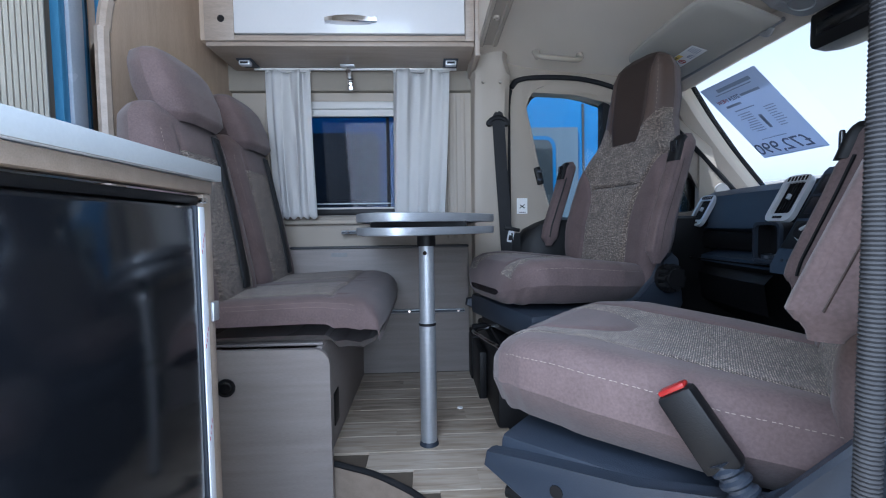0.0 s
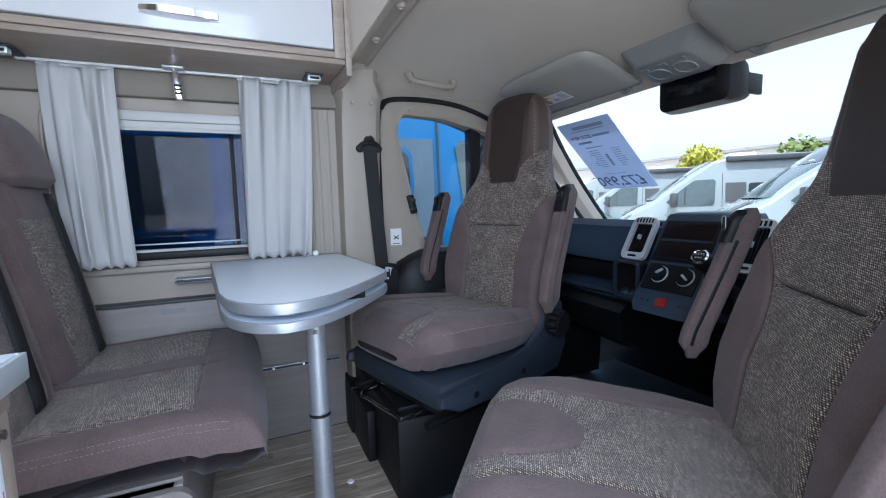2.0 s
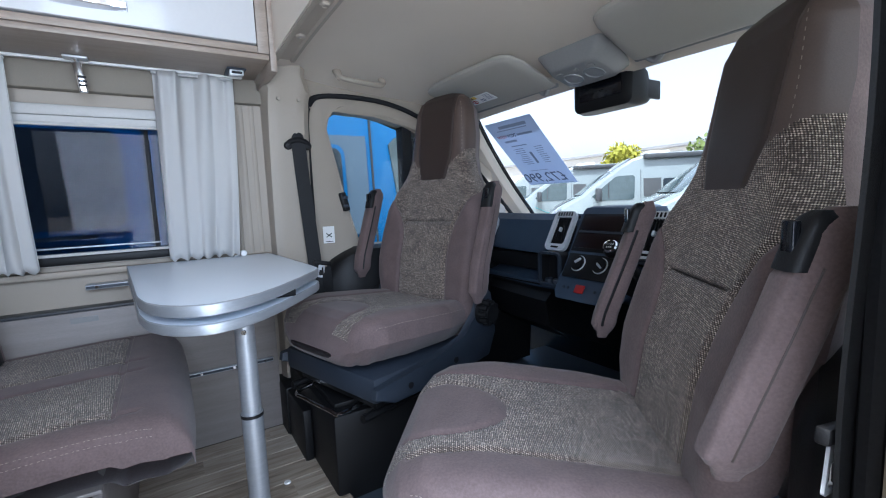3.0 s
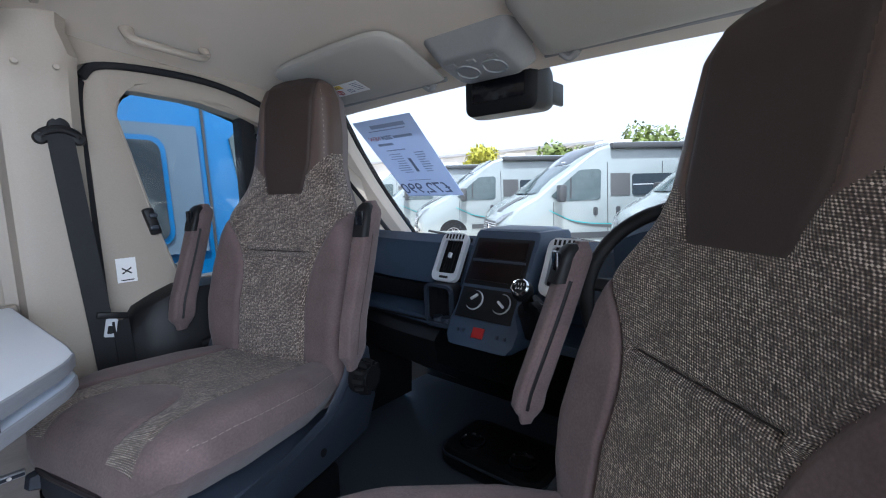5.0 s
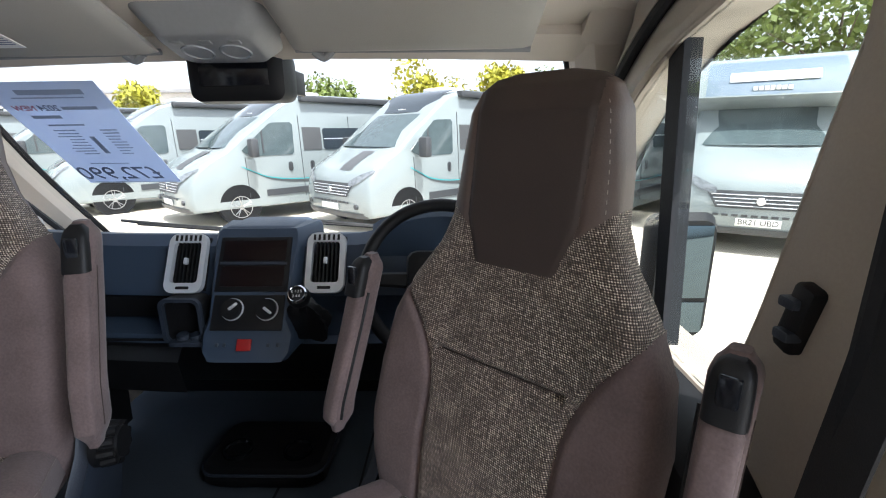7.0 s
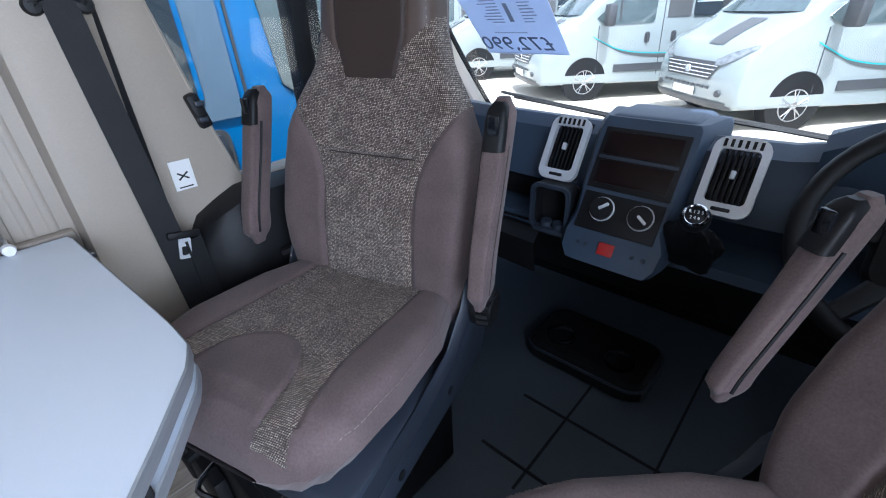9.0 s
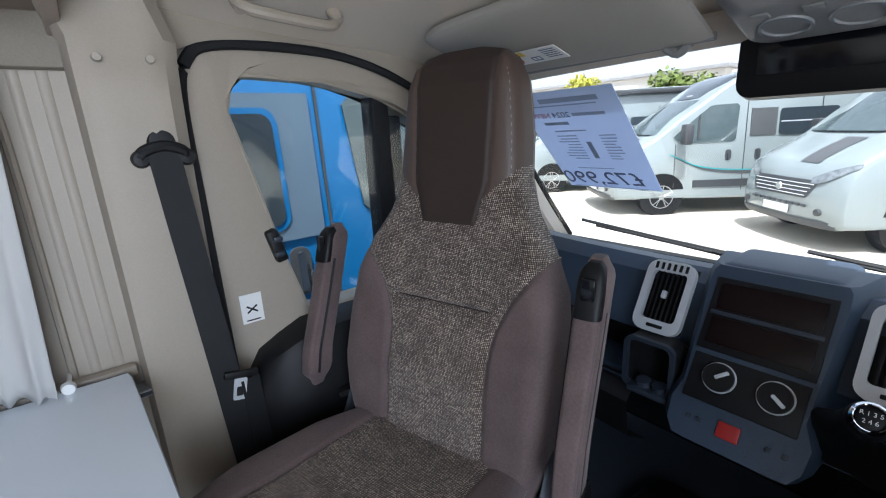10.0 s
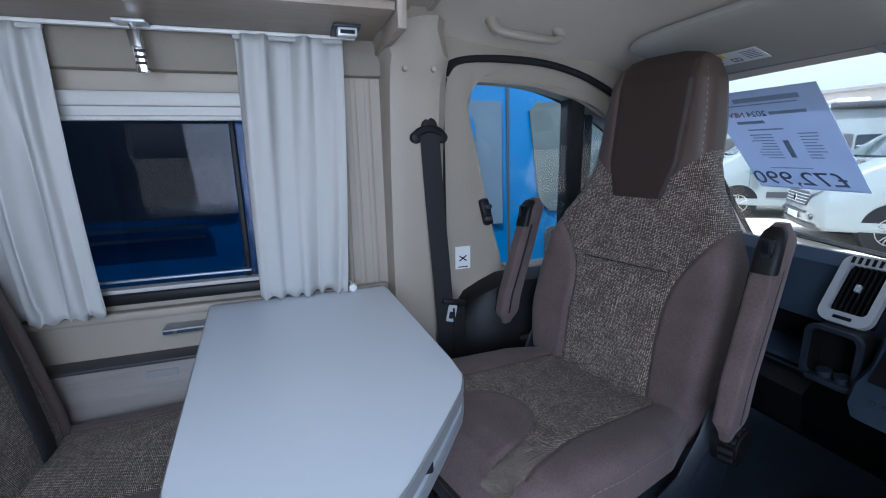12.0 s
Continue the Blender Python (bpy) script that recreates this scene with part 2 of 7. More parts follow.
CABFLOOR = surface("cab_rubber_mat", (0.066, 0.080, 0.100), (0.050, 0.062, 0.078), 0.5, scale=5, bump=0.3, fine=160)
WEB = surface("belt_webbing", (0.009, 0.0095, 0.011), (0.006, 0.0065, 0.008), 0.75, scale=30, bump=0.3, fine=600)
SILVERP = surface("silver_plastic", (0.62, 0.64, 0.67), (0.57, 0.59, 0.62), 0.35, 0.25, rvar=0.04)
DISPLAY = surface("dark_display", (0.010, 0.004, 0.004), (0.007, 0.0035, 0.0035), 0.3, rvar=0.03, spec=0.25)
LAMPGREY = surface("lamp_console_plastic", (0.25, 0.25, 0.25), (0.225, 0.225, 0.225), 0.5)
CLEARP = surface("lamp_lens", (0.3, 0.31, 0.32), (0.27, 0.28, 0.29), 0.25)
RED = surface("red_button", (0.34, 0.018, 0.016), (0.29, 0.014, 0.012), 0.35)
WHITEP = surface("white_plastic", (0.78, 0.78, 0.77), (0.74, 0.74, 0.73), 0.4)
PAPER = paper_mat()
INK = surface("grey_ink", (0.15, 0.18, 0.27), (0.13, 0.16, 0.25), 0.8)
INKPALE = surface("pale_ink", (0.36, 0.42, 0.55), (0.33, 0.39, 0.52), 0.8)
REDINK = surface("red_ink", (0.42, 0.12, 0.18), (0.4, 0.11, 0.17), 0.8)
YELLOW = surface("yellow_label", (0.75, 0.55, 0.08), (0.7, 0.5, 0.07), 0.5)
FILM = surface("protective_film", (0.40, 0.45, 0.52), (0.35, 0.4, 0.47), 0.25)
WHITEFILM = surface("white_printed_film", (0.74, 0.78, 0.84), (0.68, 0.72, 0.78), 0.25)
TAMBOUR = surface("cream_tambour", (0.60, 0.57, 0.49), (0.54, 0.51, 0.44), 0.5)
CURTAIN = curtain_mat()
BLINDM = surface("off_white_blind_casing", (0.50, 0.49, 0.47), (0.45, 0.44, 0.42), 0.5, scale=6)
GLASS = glass_mat("clear_glass", (0.97, 1.0, 0.99))
TINT = glass_mat("smoked_window", (0.36, 0.41, 0.50), 0.8, low=0.014)
BLUEFILM = surface("blue_filmed_metal", (0.10, 0.30, 0.52), (0.08, 0.25, 0.45), 0.2, 0.3, stretch=(1, 1, 0.2))
WORKTOP = surface("pale_worktop", (0.47, 0.51, 0.54), (0.42, 0.46, 0.49), 0.35, fine=300)
PLANK = piece_mat("vinyl_plank", ((0.20, 0.155, 0.115), (0.34, 0.28, 0.215), (0.46, 0.40, 0.33)), 0.42, (1.5, 12, 1), 5)
JOINT = surface("dark_joint", (0.10, 0.08, 0.06), rough=0.8)
GRAVEL = surface("pale_gravel", (0.66, 0.60, 0.50), (0.50, 0.45, 0.37), 0.95, scale=0.8, fine=30, bump=0.5, detail=8)
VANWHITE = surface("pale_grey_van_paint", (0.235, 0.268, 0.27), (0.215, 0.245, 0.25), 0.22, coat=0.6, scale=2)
VANBLUE = surface("bright_blue_van_paint", (0.009, 0.125, 0.33), (0.008, 0.117, 0.31), 0.3, coat=0.3, scale=2)
GREYPANEL = surface("grey_van_panel", (0.10, 0.145, 0.2), (0.09, 0.13, 0.18), 0.5)
VANGLASS = surface("dark_van_glass", (0.035, 0.045, 0.055), (0.028, 0.036, 0.045), 0.06, rvar=0.02, spec=0.7)
DECAL = surface("charcoal_decal", (0.085, 0.087, 0.09), (0.075, 0.077, 0.08), 0.4)
PALEGLASS = surface("pale_van_glass", (0.075, 0.10, 0.105), (0.055, 0.075, 0.08), 0.06, rvar=0.02, spec=0.8)
TYRE = surface("tyre_rubber", (0.06, 0.058, 0.055), (0.04, 0.039, 0.038), 0.8, bump=0.3)
RIM = surface("alloy_rim", (0.5, 0.5, 0.5), (0.3, 0.3, 0.3), 0.3, 0.8)
DARKTRIM = surface("dark_bumper_trim", (0.05, 0.053, 0.058), (0.04, 0.042, 0.046), 0.5)
TEAL = surface("teal_stripe", (0.03, 0.33, 0.36), rough=0.3)
HEADLAMP = surface("headlamp", (0.26, 0.28, 0.30), (0.06, 0.065, 0.07), 0.08, scale=14, coat=1.0)
LEAFY = surface("sunlit_yellow_leaf", (0.42, 0.38, 0.02), (0.27, 0.27, 0.02), 0.6, scale=3)
LEAFG = surface("green_leaf", (0.15, 0.19, 0.03), (0.08, 0.12, 0.02), 0.6, scale=3)
BARK = surface("bark", (0.10, 0.075, 0.05), (0.06, 0.045, 0.03), 0.9, bump=0.5, fine=40)
BUILD = surface("pale_shed_cladding", (0.55, 0.53, 0.52), (0.5, 0.48, 0.47), 0.6, stretch=(1, 1, 8))
ROOFM = surface("grey_roof", (0.3, 0.3, 0.31), (0.26, 0.26, 0.27), 0.7)
PLATEM = surface("number_plate", (0.75, 0.75, 0.72), rough=0.4)
PLATEINK = surface("plate_ink", (0.02, 0.02, 0.02), rough=0.4)

# ---- mesh helpers ----
I4 = Matrix.Identity(4)


def part(name, bm, material, parent=None, label="", smooth=True, angle=35):
    me = bpy.data.meshes.new(name)
    bmesh.ops.recalc_face_normals(bm, faces=bm.faces)
    bm.to_mesh(me)
    bm.free()
    for m in (material if isinstance(material, (list, tuple)) else [material]):
        me.materials.append(m)
    if smooth:
        me.shade_smooth()
        me.set_sharp_from_angle(angle=radians(angle))
    ob = new(name, me)
    ob.parent = parent
    return tagged(ob, label) if label else ob


def thing(name, m, label, category, group="", kind=""):
    ob = new(name)
    ob.empty_display_size = 0.05
    ob.matrix_world = m
    return tagged(ob, label, category, group, kind)


def solid(name, bm, material, label, category, kind="", group="", smooth=True):
    return tagged(part(name, bm, material, None, label, smooth), label, category, group, kind)


def setting(name, bm, material, label="", category="", smooth=True):
    return tagged(part(name, bm, material, None, "", smooth), label, category, "", "structure")


def box(bm, x0, x1, y0, y1, z0, z1, r=0.0, seg=2, m=None):
    vs = [bm.verts.new((x, y, z)) for x in (x0, x1) for y in (y0, y1) for z in (z0, z1)]
    fs = [bm.faces.new([vs[i] for i in q]) for q in ((0, 1, 3, 2), (4, 6, 7, 5), (0, 4, 5, 1), (2, 3, 7, 6), (0, 2, 6, 4), (1, 5, 7, 3))]
    es = list({e for f in fs for e in f.edges})
    if r:
        res = bmesh.ops.bevel(bm, geom=es, offset=r, segments=seg, affect="EDGES", profile=0.5)
        vs = list({v for f in res["faces"] for v in f.verts} | {v for v in vs if v.is_valid})
    if m is not None:
        bmesh.ops.transform(bm, matrix=m, verts=vs)
    return bm


def B(*a, **k):
    return box(bmesh.new(), *a, **k)


def loft(bm, rings, closed=True, caps=True, loop=False):
    vr = [[bm.verts.new(p) for p in r] for r in rings]
    n = len(vr[0])
    pairs = list(zip(vr, vr[1:])) + ([(vr[-1], vr[0])] if loop else [])
    for a, b in pairs:
        for i in range(n if closed else n - 1):
            j = (i + 1) % n
            bm.faces.new((a[i], a[j], b[j], b[i]))
    if caps and closed and not loop:
        bm.faces.new(vr[0])
        bm.faces.new(vr[-1])
    return bm


def tube(bm, pts, r, n=8, caps=True, flat=1.0):
    pts = [Vector(p) for p in pts]
    rings = []
    for i, p in enumerate(pts):
        d = (pts[min(i + 1, len(pts) - 1)] - pts[max(i - 1, 0)]).normalized()
        up = Vector((0, 0, 1)) if abs(d.z) < 0.9 else Vector((1, 0, 0))
        a = d.cross(up).normalized()
        b = d.cross(a).normalized()
        rr = r[i] if isinstance(r, (list, tuple)) else r
        rings.append([p + a * rr * math.cos(t) + b * rr * flat * math.sin(t) for t in (2 * math.pi * k / n for k in range(n))])
    return loft(bm, rings, True, caps)


def cyl(bm, p0, p1, r0, r1=None, n=20):
    return tube(bm, [p0, p1], [r0, r0 if r1 is None else r1], n)


def curve_pts(pts, k=8):
    """Catmull-Rom through control points."""
    p = [Vector(q) for q in pts]
    out = []
    for i in range(len(p) - 1):
        a, b, c, d = p[max(i - 1, 0)], p[i], p[i + 1], p[min(i + 2, len(p) - 1)]
        for s in range(k):
            t = s / k
            out.append(0.5 * ((2 * b) + (c - a) * t + (2 * a - 5 * b + 4 * c - d) * t * t + (3 * b - a - 3 * c + d) * t ** 3))
    return out + [p[-1]]


def prism(bm, pts, h, axis="z", at=0.0, r=0.0):
    """A flat outline given some thickness along one axis."""
    def lift(p, q):
        return {"z": (p[0], p[1], q), "y": (p[0], q, p[1]), "x": (q, p[0], p[1])}[axis]
    if r:
        c = Vector((sum(p[0] for p in pts) / len(pts), sum(p[1] for p in pts) / len(pts)))
        def shrink(p):
            v = Vector(p[:2]) - c
            return c + v * max(0.0, 1 - r / max(v.length, 1e-6))
        inner = [shrink(p) for p in pts]
        return loft(bm, [[lift(p, at) for p in inner], [lift(p, at + r * 0.6) for p in pts], [lift(p, at + h - r * 0.6) for p in pts], [lift(p, at + h) for p in inner]])
    return loft(bm, [[lift(p, at) for p in pts], [lift(p, at + h) for p in pts]])


def ring_plate(bm, outer, inner, h, axis="y", at=0.0):
    """A plate with a hole: both outlines hold the same number of points."""
    def lift(p, q):
        return {"z": (p[0], p[1], q), "y": (p[0], q, p[1]), "x": (q, p[0], p[1])}[axis]
    return loft(bm, [[lift(p, at) for p in outer], [lift(p, at + h) for p in outer], [lift(p, at + h) for p in inner], [lift(p, at) for p in inner]], True, False, True)


def rrect(x0, x1, z0, z1, r, k=5):
    out = []
    for cx, cz, a0 in ((x1 - r, z1 - r, 0), (x0 + r, z1 - r, 90), (x0 + r, z0 + r, 180), (x1 - r, z0 + r, 270)):
        for s in range(k + 1):
            a = radians(a0 + 90 * s / k)
            out.append((cx + r * math.cos(a), cz + r * math.sin(a)))
    return out


def resample(pts, n):
    """n points at even steps round a closed outline."""
    p = [Vector(q) for q in pts]
    p.append(p[0])
    L = [0.0]
    for a, b in zip(p, p[1:]):
        L.append(L[-1] + (b - a).length)
    out, j = [], 0
    for k in range(n):
        s = L[-1] * k / n
        while L[j + 1] < s:
            j += 1
        t = (s - L[j]) / max(L[j + 1] - L[j], 1e-9)
        out.append(p[j].lerp(p[j + 1], t))
    return [(v.x, v.y) for v in out]


def lettering(name, text, size, material, m, parent=None, mirror=False):
    cu = bpy.data.curves.new(name, "FONT")
    cu.body, cu.size, cu.align_x, cu.align_y, cu.extrude = text, size, "CENTER", "CENTER", 0.0004
    tmp = new(name, cu)
    me = bpy.data.meshes.new_from_object(tmp)
    bpy.data.objects.remove(tmp)
    bpy.data.curves.remove(cu)
    me.materials.clear()
    me.materials.append(material)
    if mirror:
        me.transform(Matrix.Diagonal((-1, 1, 1, 1)))
        me.flip_normals()
    ob = new(name, me)
    ob.parent = parent
    ob.matrix_basis = m
    return ob


def pillow(bm, x0, x1, y0, y1, z0, z1, r=0.05, nx=16, ny=16, puff=0.015, fn=None):
    """Upholstered block: rounded edges, gently domed top."""
    def se(u, p=4.0):
        return (1 - abs(u) ** p) ** (1 / p)
    cx, cy, hx, hy = (x0 + x1) / 2, (y0 + y1) / 2, (x1 - x0) / 2, (y1 - y0) / 2
    n = 2 * (nx + ny)
    outline = resample(rrect(-1, 1, -1, 1, 0.3, 6), n)
    prof = [(1 - r / min(hx, hy) * 1.3, 0.0), (1 - r / min(hx, hy) * 0.35, 0.05), (1.0, 0.25), (1.0, 0.7), (1 - r / min(hx, hy) * 0.3, 0.93), (1 - r / min(hx, hy) * 1.1, 1.0), (0.72, 1.0), (0.5, 1.0), (0.25, 1.0)]
    rings = []
    for i, (s, h) in enumerate(prof):
        ring = []
        for (u, v) in outline:
            x, y = cx + hx * u * s, cy + hy * v * s
            z = z0 + (z1 - z0) * h + (puff * (1 - s * s) if h >= 0.9 else 0)
            ring.append(Vector((x, y, z)) if fn is None else fn(Vector((x, y, z))))
        rings.append(ring)
    return loft(bm, rings)

# ---- the van's shell ----
YC = 1.63                 # the van's middle line
FAR, NEAR = 2.50, 0.64    # inner faces of the two side walls
CEIL = 1.92
GROUND = -0.58


def mirrored(y):
    return 2 * YC - y


# living floor with the curved edge of the entrance well
edge = [(0.449, 1.70), (0.50, 1.675), (0.56, 1.645), (0.62, 1.60), (0.68, 1.545), (0.73, 1.47), (0.76, 1.38), (0.78, 1.25), (0.79, 1.05), (0.79, 0.62)]
floor_pts = edge + [(0.98, 0.62), (0.98, 2.5), (-2.4, 2.5), (-2.4, 1.70)]
setting("floor", prism(bmesh.new(), floor_pts, 0.10, "z", -0.108), JOINT, "dark vinyl floor base under the planks", "floor", smooth=False)
setting("floor_entrance_well", B(-0.3, 0.80, 0.56, 1.76, -0.19, -0.15), OAK, "lower wood-look step inside the sliding door", "step", smooth=False)
eb = bmesh.new()
tube(eb, [(p.x, p.y, 0.001) for p in curve_pts([(a, b, 0) for a, b in edge], 3)], 0.008, 8)
setting("trim_step_edge", eb, RUBBER, "black rubber edging along the curved step", "edge trim")
rb = bmesh.new()
rise = [(p.x - 0.002, p.y - 0.002) for p in curve_pts([(a, b, 0) for a, b in edge], 3)]
loft(rb, [[(x, y, -0.15) for x, y in rise], [(x, y, -0.004) for x, y in rise]], False, False)
setting("trim_step_riser", rb, OAK, "wood-look riser of the entrance step", "riser")
cf = B(0.98, 2.6, 0.62, 2.52, -0.12, -0.03)
cab_floor = setting("floor_cab", cf, CABFLOOR, "black rubber mat on the cab floor", "floor", smooth=False)

# walls of the living part
wall = bmesh.new()
WX0, WX1, WZ0, WZ1 = 0.13, 0.74, 0.725, 1.165
for a in ((-2.4, WX0, 0.50, 1.25), (WX1, 1.085, 0.50, 1.25), (WX0, WX1, 0.50, WZ0), (WX0, WX1, WZ1, 1.25)):
    box(wall, a[0], a[1], FAR, FAR + 0.10, a[2], a[3])
box(wall, -2.4, 1.085, FAR, FAR + 0.10, -0.2, 0.50)
setting("wall_far", wall, CREAM, "cream-painted side wall of the camper van", "wall", smooth=False)
skin_w = bmesh.new()
for a in ((-2.4, WX0 - 0.02, -0.2, 1.95), (WX1 + 0.02, 1.08, -0.2, 1.95), (WX0 - 0.02, WX1 + 0.02, -0.2, WZ0 - 0.02), (WX0 - 0.02, WX1 + 0.02, WZ1 + 0.02, 1.95)):
    box(skin_w, a[0], a[1], FAR + 0.104, FAR + 0.112, a[2], a[3])
setting("wall_far_outer", skin_w, VANWHITE, "pale painted outer skin of the van", "wall", smooth=False)
# upper wall: the locker's shade is in the cloth colour
setting("wall_far_upper", B(-2.4, 1.085, FAR - 0.03, FAR + 0.10, 1.25, 1.95, r=0.008), WALLCLOTH_SHADED, "beige cloth-lined upper wall set slightly proud, locker shade in its colour", "wall")
setting("wall_far_panel", B(-0.1, 0.905, 2.44, FAR - 0.002, 0.0, 0.56, r=0.004), GREYWOOD, "grey wood-grain panel low on the wall", "wall panel")
setting("trim_panel_top", B(-0.1, 0.905, 2.436, FAR - 0.001, 0.561, 0.57, r=0.002), DARKTRIM, "dark shadow strip over the wall panel", "trim")
setting("window_ledge", B(-0.1, 0.92, 2.47, FAR - 0.001, 0.668, 0.69, r=0.006), CREAM, "cream ledge below the side window", "ledge")
ribs = bmesh.new()
for x in (0.855, 0.893):
    tube(ribs, [(x, FAR + 0.0115, 0.60), (x, FAR + 0.0115, 1.249)], 0.0145, 20)
setting("wall_far_ribs", ribs, CREAM, "pressed vertical ribs in the cream wall", "wall")
rf = bmesh.new()
tube(rf, curve_pts([(0.82, FAR - 0.002, 0.60), (0.825, FAR - 0.002, 1.1), (0.815, FAR - 0.002, 1.2), (0.77, FAR - 0.002, 1.235), (0.72, FAR - 0.002, 1.238)], 6), 0.007, 8)
tube(rf, curve_pts([(0.03, FAR - 0.002, 0.75), (0.02, FAR - 0.002, 1.1), (0.03, FAR - 0.002, 1.2), (0.08, FAR - 0.002, 1.235), (0.12, FAR - 0.002, 1.238)], 6), 0.007, 8)
setting("wall_far_recess", rf, CREAM, "pressed recess edge round the side window", "wall")
near = bmesh.new()
box(near, -2.4, -0.25, NEAR - 0.10, NEAR, -0.2, 1.95)
box(near, -0.25, 1.02, NEAR - 0.10, NEAR, 1.72, 1.95)
setting("wall_near", near, CREAM, "cream wall round the sliding door opening", "wall", smooth=False)
setting("wall_rear", B(-2.5, -2.4, NEAR - 0.1, FAR + 0.1, -0.2, 1.95), CREAM, "plain cream rear wall", "wall", smooth=False)
setting("ceiling", B(-2.4, 0.96, NEAR - 0.1, FAR + 0.1, CEIL, CEIL + 0.04), LINER, "pale fabric-lined ceiling", "ceiling", smooth=False)

# roof lining over the cab
NY = 28


def liner_z(x, s):
    """s from -1 to 1 across the cab."""
    f = min(1.0, max(0.0, (1.78 - x) / 0.85))
    crown = 1.275 + 0.135 * math.sin(min(1.0, f * 1.25) * math.pi / 2) - 0.045 * max(0.0, (f - 0.7) / 0.3) ** 2
    side = 1.288 + 0.045 * f
    k = max(0.0, 1 - abs(s) ** 3.2)
    return side + (crown - side) * k ** 0.8


def liner_row(x, dz=0.0):
    return [(x, YC + 0.87 * s, liner_z(x, s) + dz) for s in (2 * i / NY - 1 for i in range(NY + 1))]


lin = bmesh.new()
xs = [0.93 + 0.85 * i / 22 for i in range(23)]
loft(lin, [liner_row(x) for x in xs], False)
loft(lin, [liner_row(x, 0.03) for x in xs], False)
a = liner_row(0.93)
loft(lin, [a, [(x, y, 1.95) for x, y, z in a]], False)
setting("ceiling_cab", lin, LINER, "grey fabric lining curving down over the cab", "ceiling", smooth=True)
chn = bmesh.new()
ys = [YC - 0.62 + 1.24 * i / 20 for i in range(21)]
loft(chn, [[(x, y, liner_z(0.97, (y - YC) / 0.87) - d) for x, d in ((0.932, -0.004), (0.938, 0.012), (0.950, 0.014), (0.954, 0.006), (0.988, 0.006), (0.992, 0.014), (1.004, 0.012), (1.012, -0.004))] for y in ys])
setting("trim_roof_channel", chn, CREAM, "cream channel strip across the roof lining", "roof trim")
for y in (1.12, 1.35, 1.58, 1.81, 2.04):
    zc_ = liner_z(0.97, (y - YC) / 0.87) - 0.008
    sc = bmesh.new()
    loft(sc, [[(0.971 + r * math.cos(q), y + r * math.sin(q), z) for q in (2 * math.pi * k / 16 for k in range(16))] for r, z in ((0.014, zc_ + 0.003), (0.0135, zc_ - 0.004), (0.009, zc_ - 0.006), (0.007, zc_ - 0.003))])
    solid("roof_stud", sc, CREAM, "round cream stud in the roof trim", "stud", group="roof studs")
setting("pillar_base_cover", B(0.902, 1.095, 2.34, 2.52, -0.03, 0.185, r=0.012), BLACK, "black plastic foot of the door pillar", "pillar trim")
hd = bmesh.new()
loft(hd, [[(1.76, YC + 0.80 * s, 1.275 - 0.012 * s * s), (1.80, YC + 0.80 * s, 1.252 - 0.016 * s * s), (1.845, YC + 0.80 * s, 1.238 - 0.016 * s * s), (1.90, YC + 0.80 * s, 1.262 - 0.016 * s * s), (1.86, YC + 0.80 * s, 1.32), (1.77, YC + 0.80 * s, 1.32)] for s in (i / 10 - 1 for i in range(21))], True)
setting("trim_windscreen_header", hd, LINER, "grey padded header above the windscreen", "header trim")
for s in (-1, 1):
    cv = bmesh.new()
    loft(cv, [[(x, YC + s * 0.765, z0), (x, YC + s * 0.80, z0 - 0.012), (x, YC + s * 0.90, z0 + 0.0), (x, YC + s * 0.97, z0 + 0.03), (x, YC + s * 0.97, 1.40), (x, YC + s * 0.765, 1.40)] for x, z0 in ((1.58, 1.375), (1.66, 1.325), (1.74, 1.27), (1.82, 1.238), (1.865, 1.232))])
    setting("trim_roof_corner_far" if s > 0 else "trim_roof_corner_near", cv, LINER, "grey padded corner of the roof lining", "roof trim")
setting("roof_outer", B(-2.5, 1.0, 0.5, 2.62, 1.97, 2.02), VANWHITE, "van roof skin", "roof")
rs = bmesh.new()
loft(rs, [[(x, YC + 1.0 * s, liner_z(x, s * 0.98) + 0.06 + 0.04 * max(0, (1.8 - x))) for s in (2 * i / 16 - 1 for i in range(17))] for x in xs], False)
setting("roof_outer_cab", rs, VANWHITE, "van roof skin over the cab", "roof")
setting("wall_over_cab", B(0.94, 0.962, NEAR - 0.1, FAR + 0.1, 1.37, 2.0), CREAM, "cream bulkhead above the cab", "wall", smooth=False)

# door pillars between living part and cab


def b_pillar(far):
    s = 1 if far else -1
    Y = (lambda v: YC + s * (v - 0.06))
    bm = bmesh.new()
    prof = [(0.925, 0.90), (0.935, 0.868), (0.965, 0.858), (0.985, 0.862), (1.03, 0.853), (1.062, 0.858), (1.085, 0.885), (1.09, 0.95), (1.085, 1.02), (0.93, 1.02)]
    rings = []
    for z, k in ((-0.03, 0.0), (0.30, 0.0), (0.55, -0.004), (0.8, -0.006), (1.05, 0.012), (1.2, 0.035), (1.262, 0.055), (1.285, 0.075), (1.34, 0.09), (1.42, 0.13), (1.6, 0.2)):
        rings.append([((x - (0.02 if z > 1.3 else 0)) if far else 1.025 + (x - 0.925) * 0.5, Y(v - (k if v < 0.97 else 0) + (0 if far else 0.065)), z) for x, v in prof])
    loft(bm, rings)
    return setting("pillar_far" if far else "pillar_near", bm, CREAM, "cream moulded pillar beside the cab door", "pillar")


b_pillar(True)
b_pillar(False)
for x in (0.968, 1.04):
    sc = bmesh.new()
    cyl(sc, (x, YC + 0.744, 1.256), (x, YC + 0.733, 1.256), 0.0075, 0.006, 16)
    solid("screw_cap", sc, CREAM, "small cream screw cap on the pillar trim", "screw cap", group="screw caps")

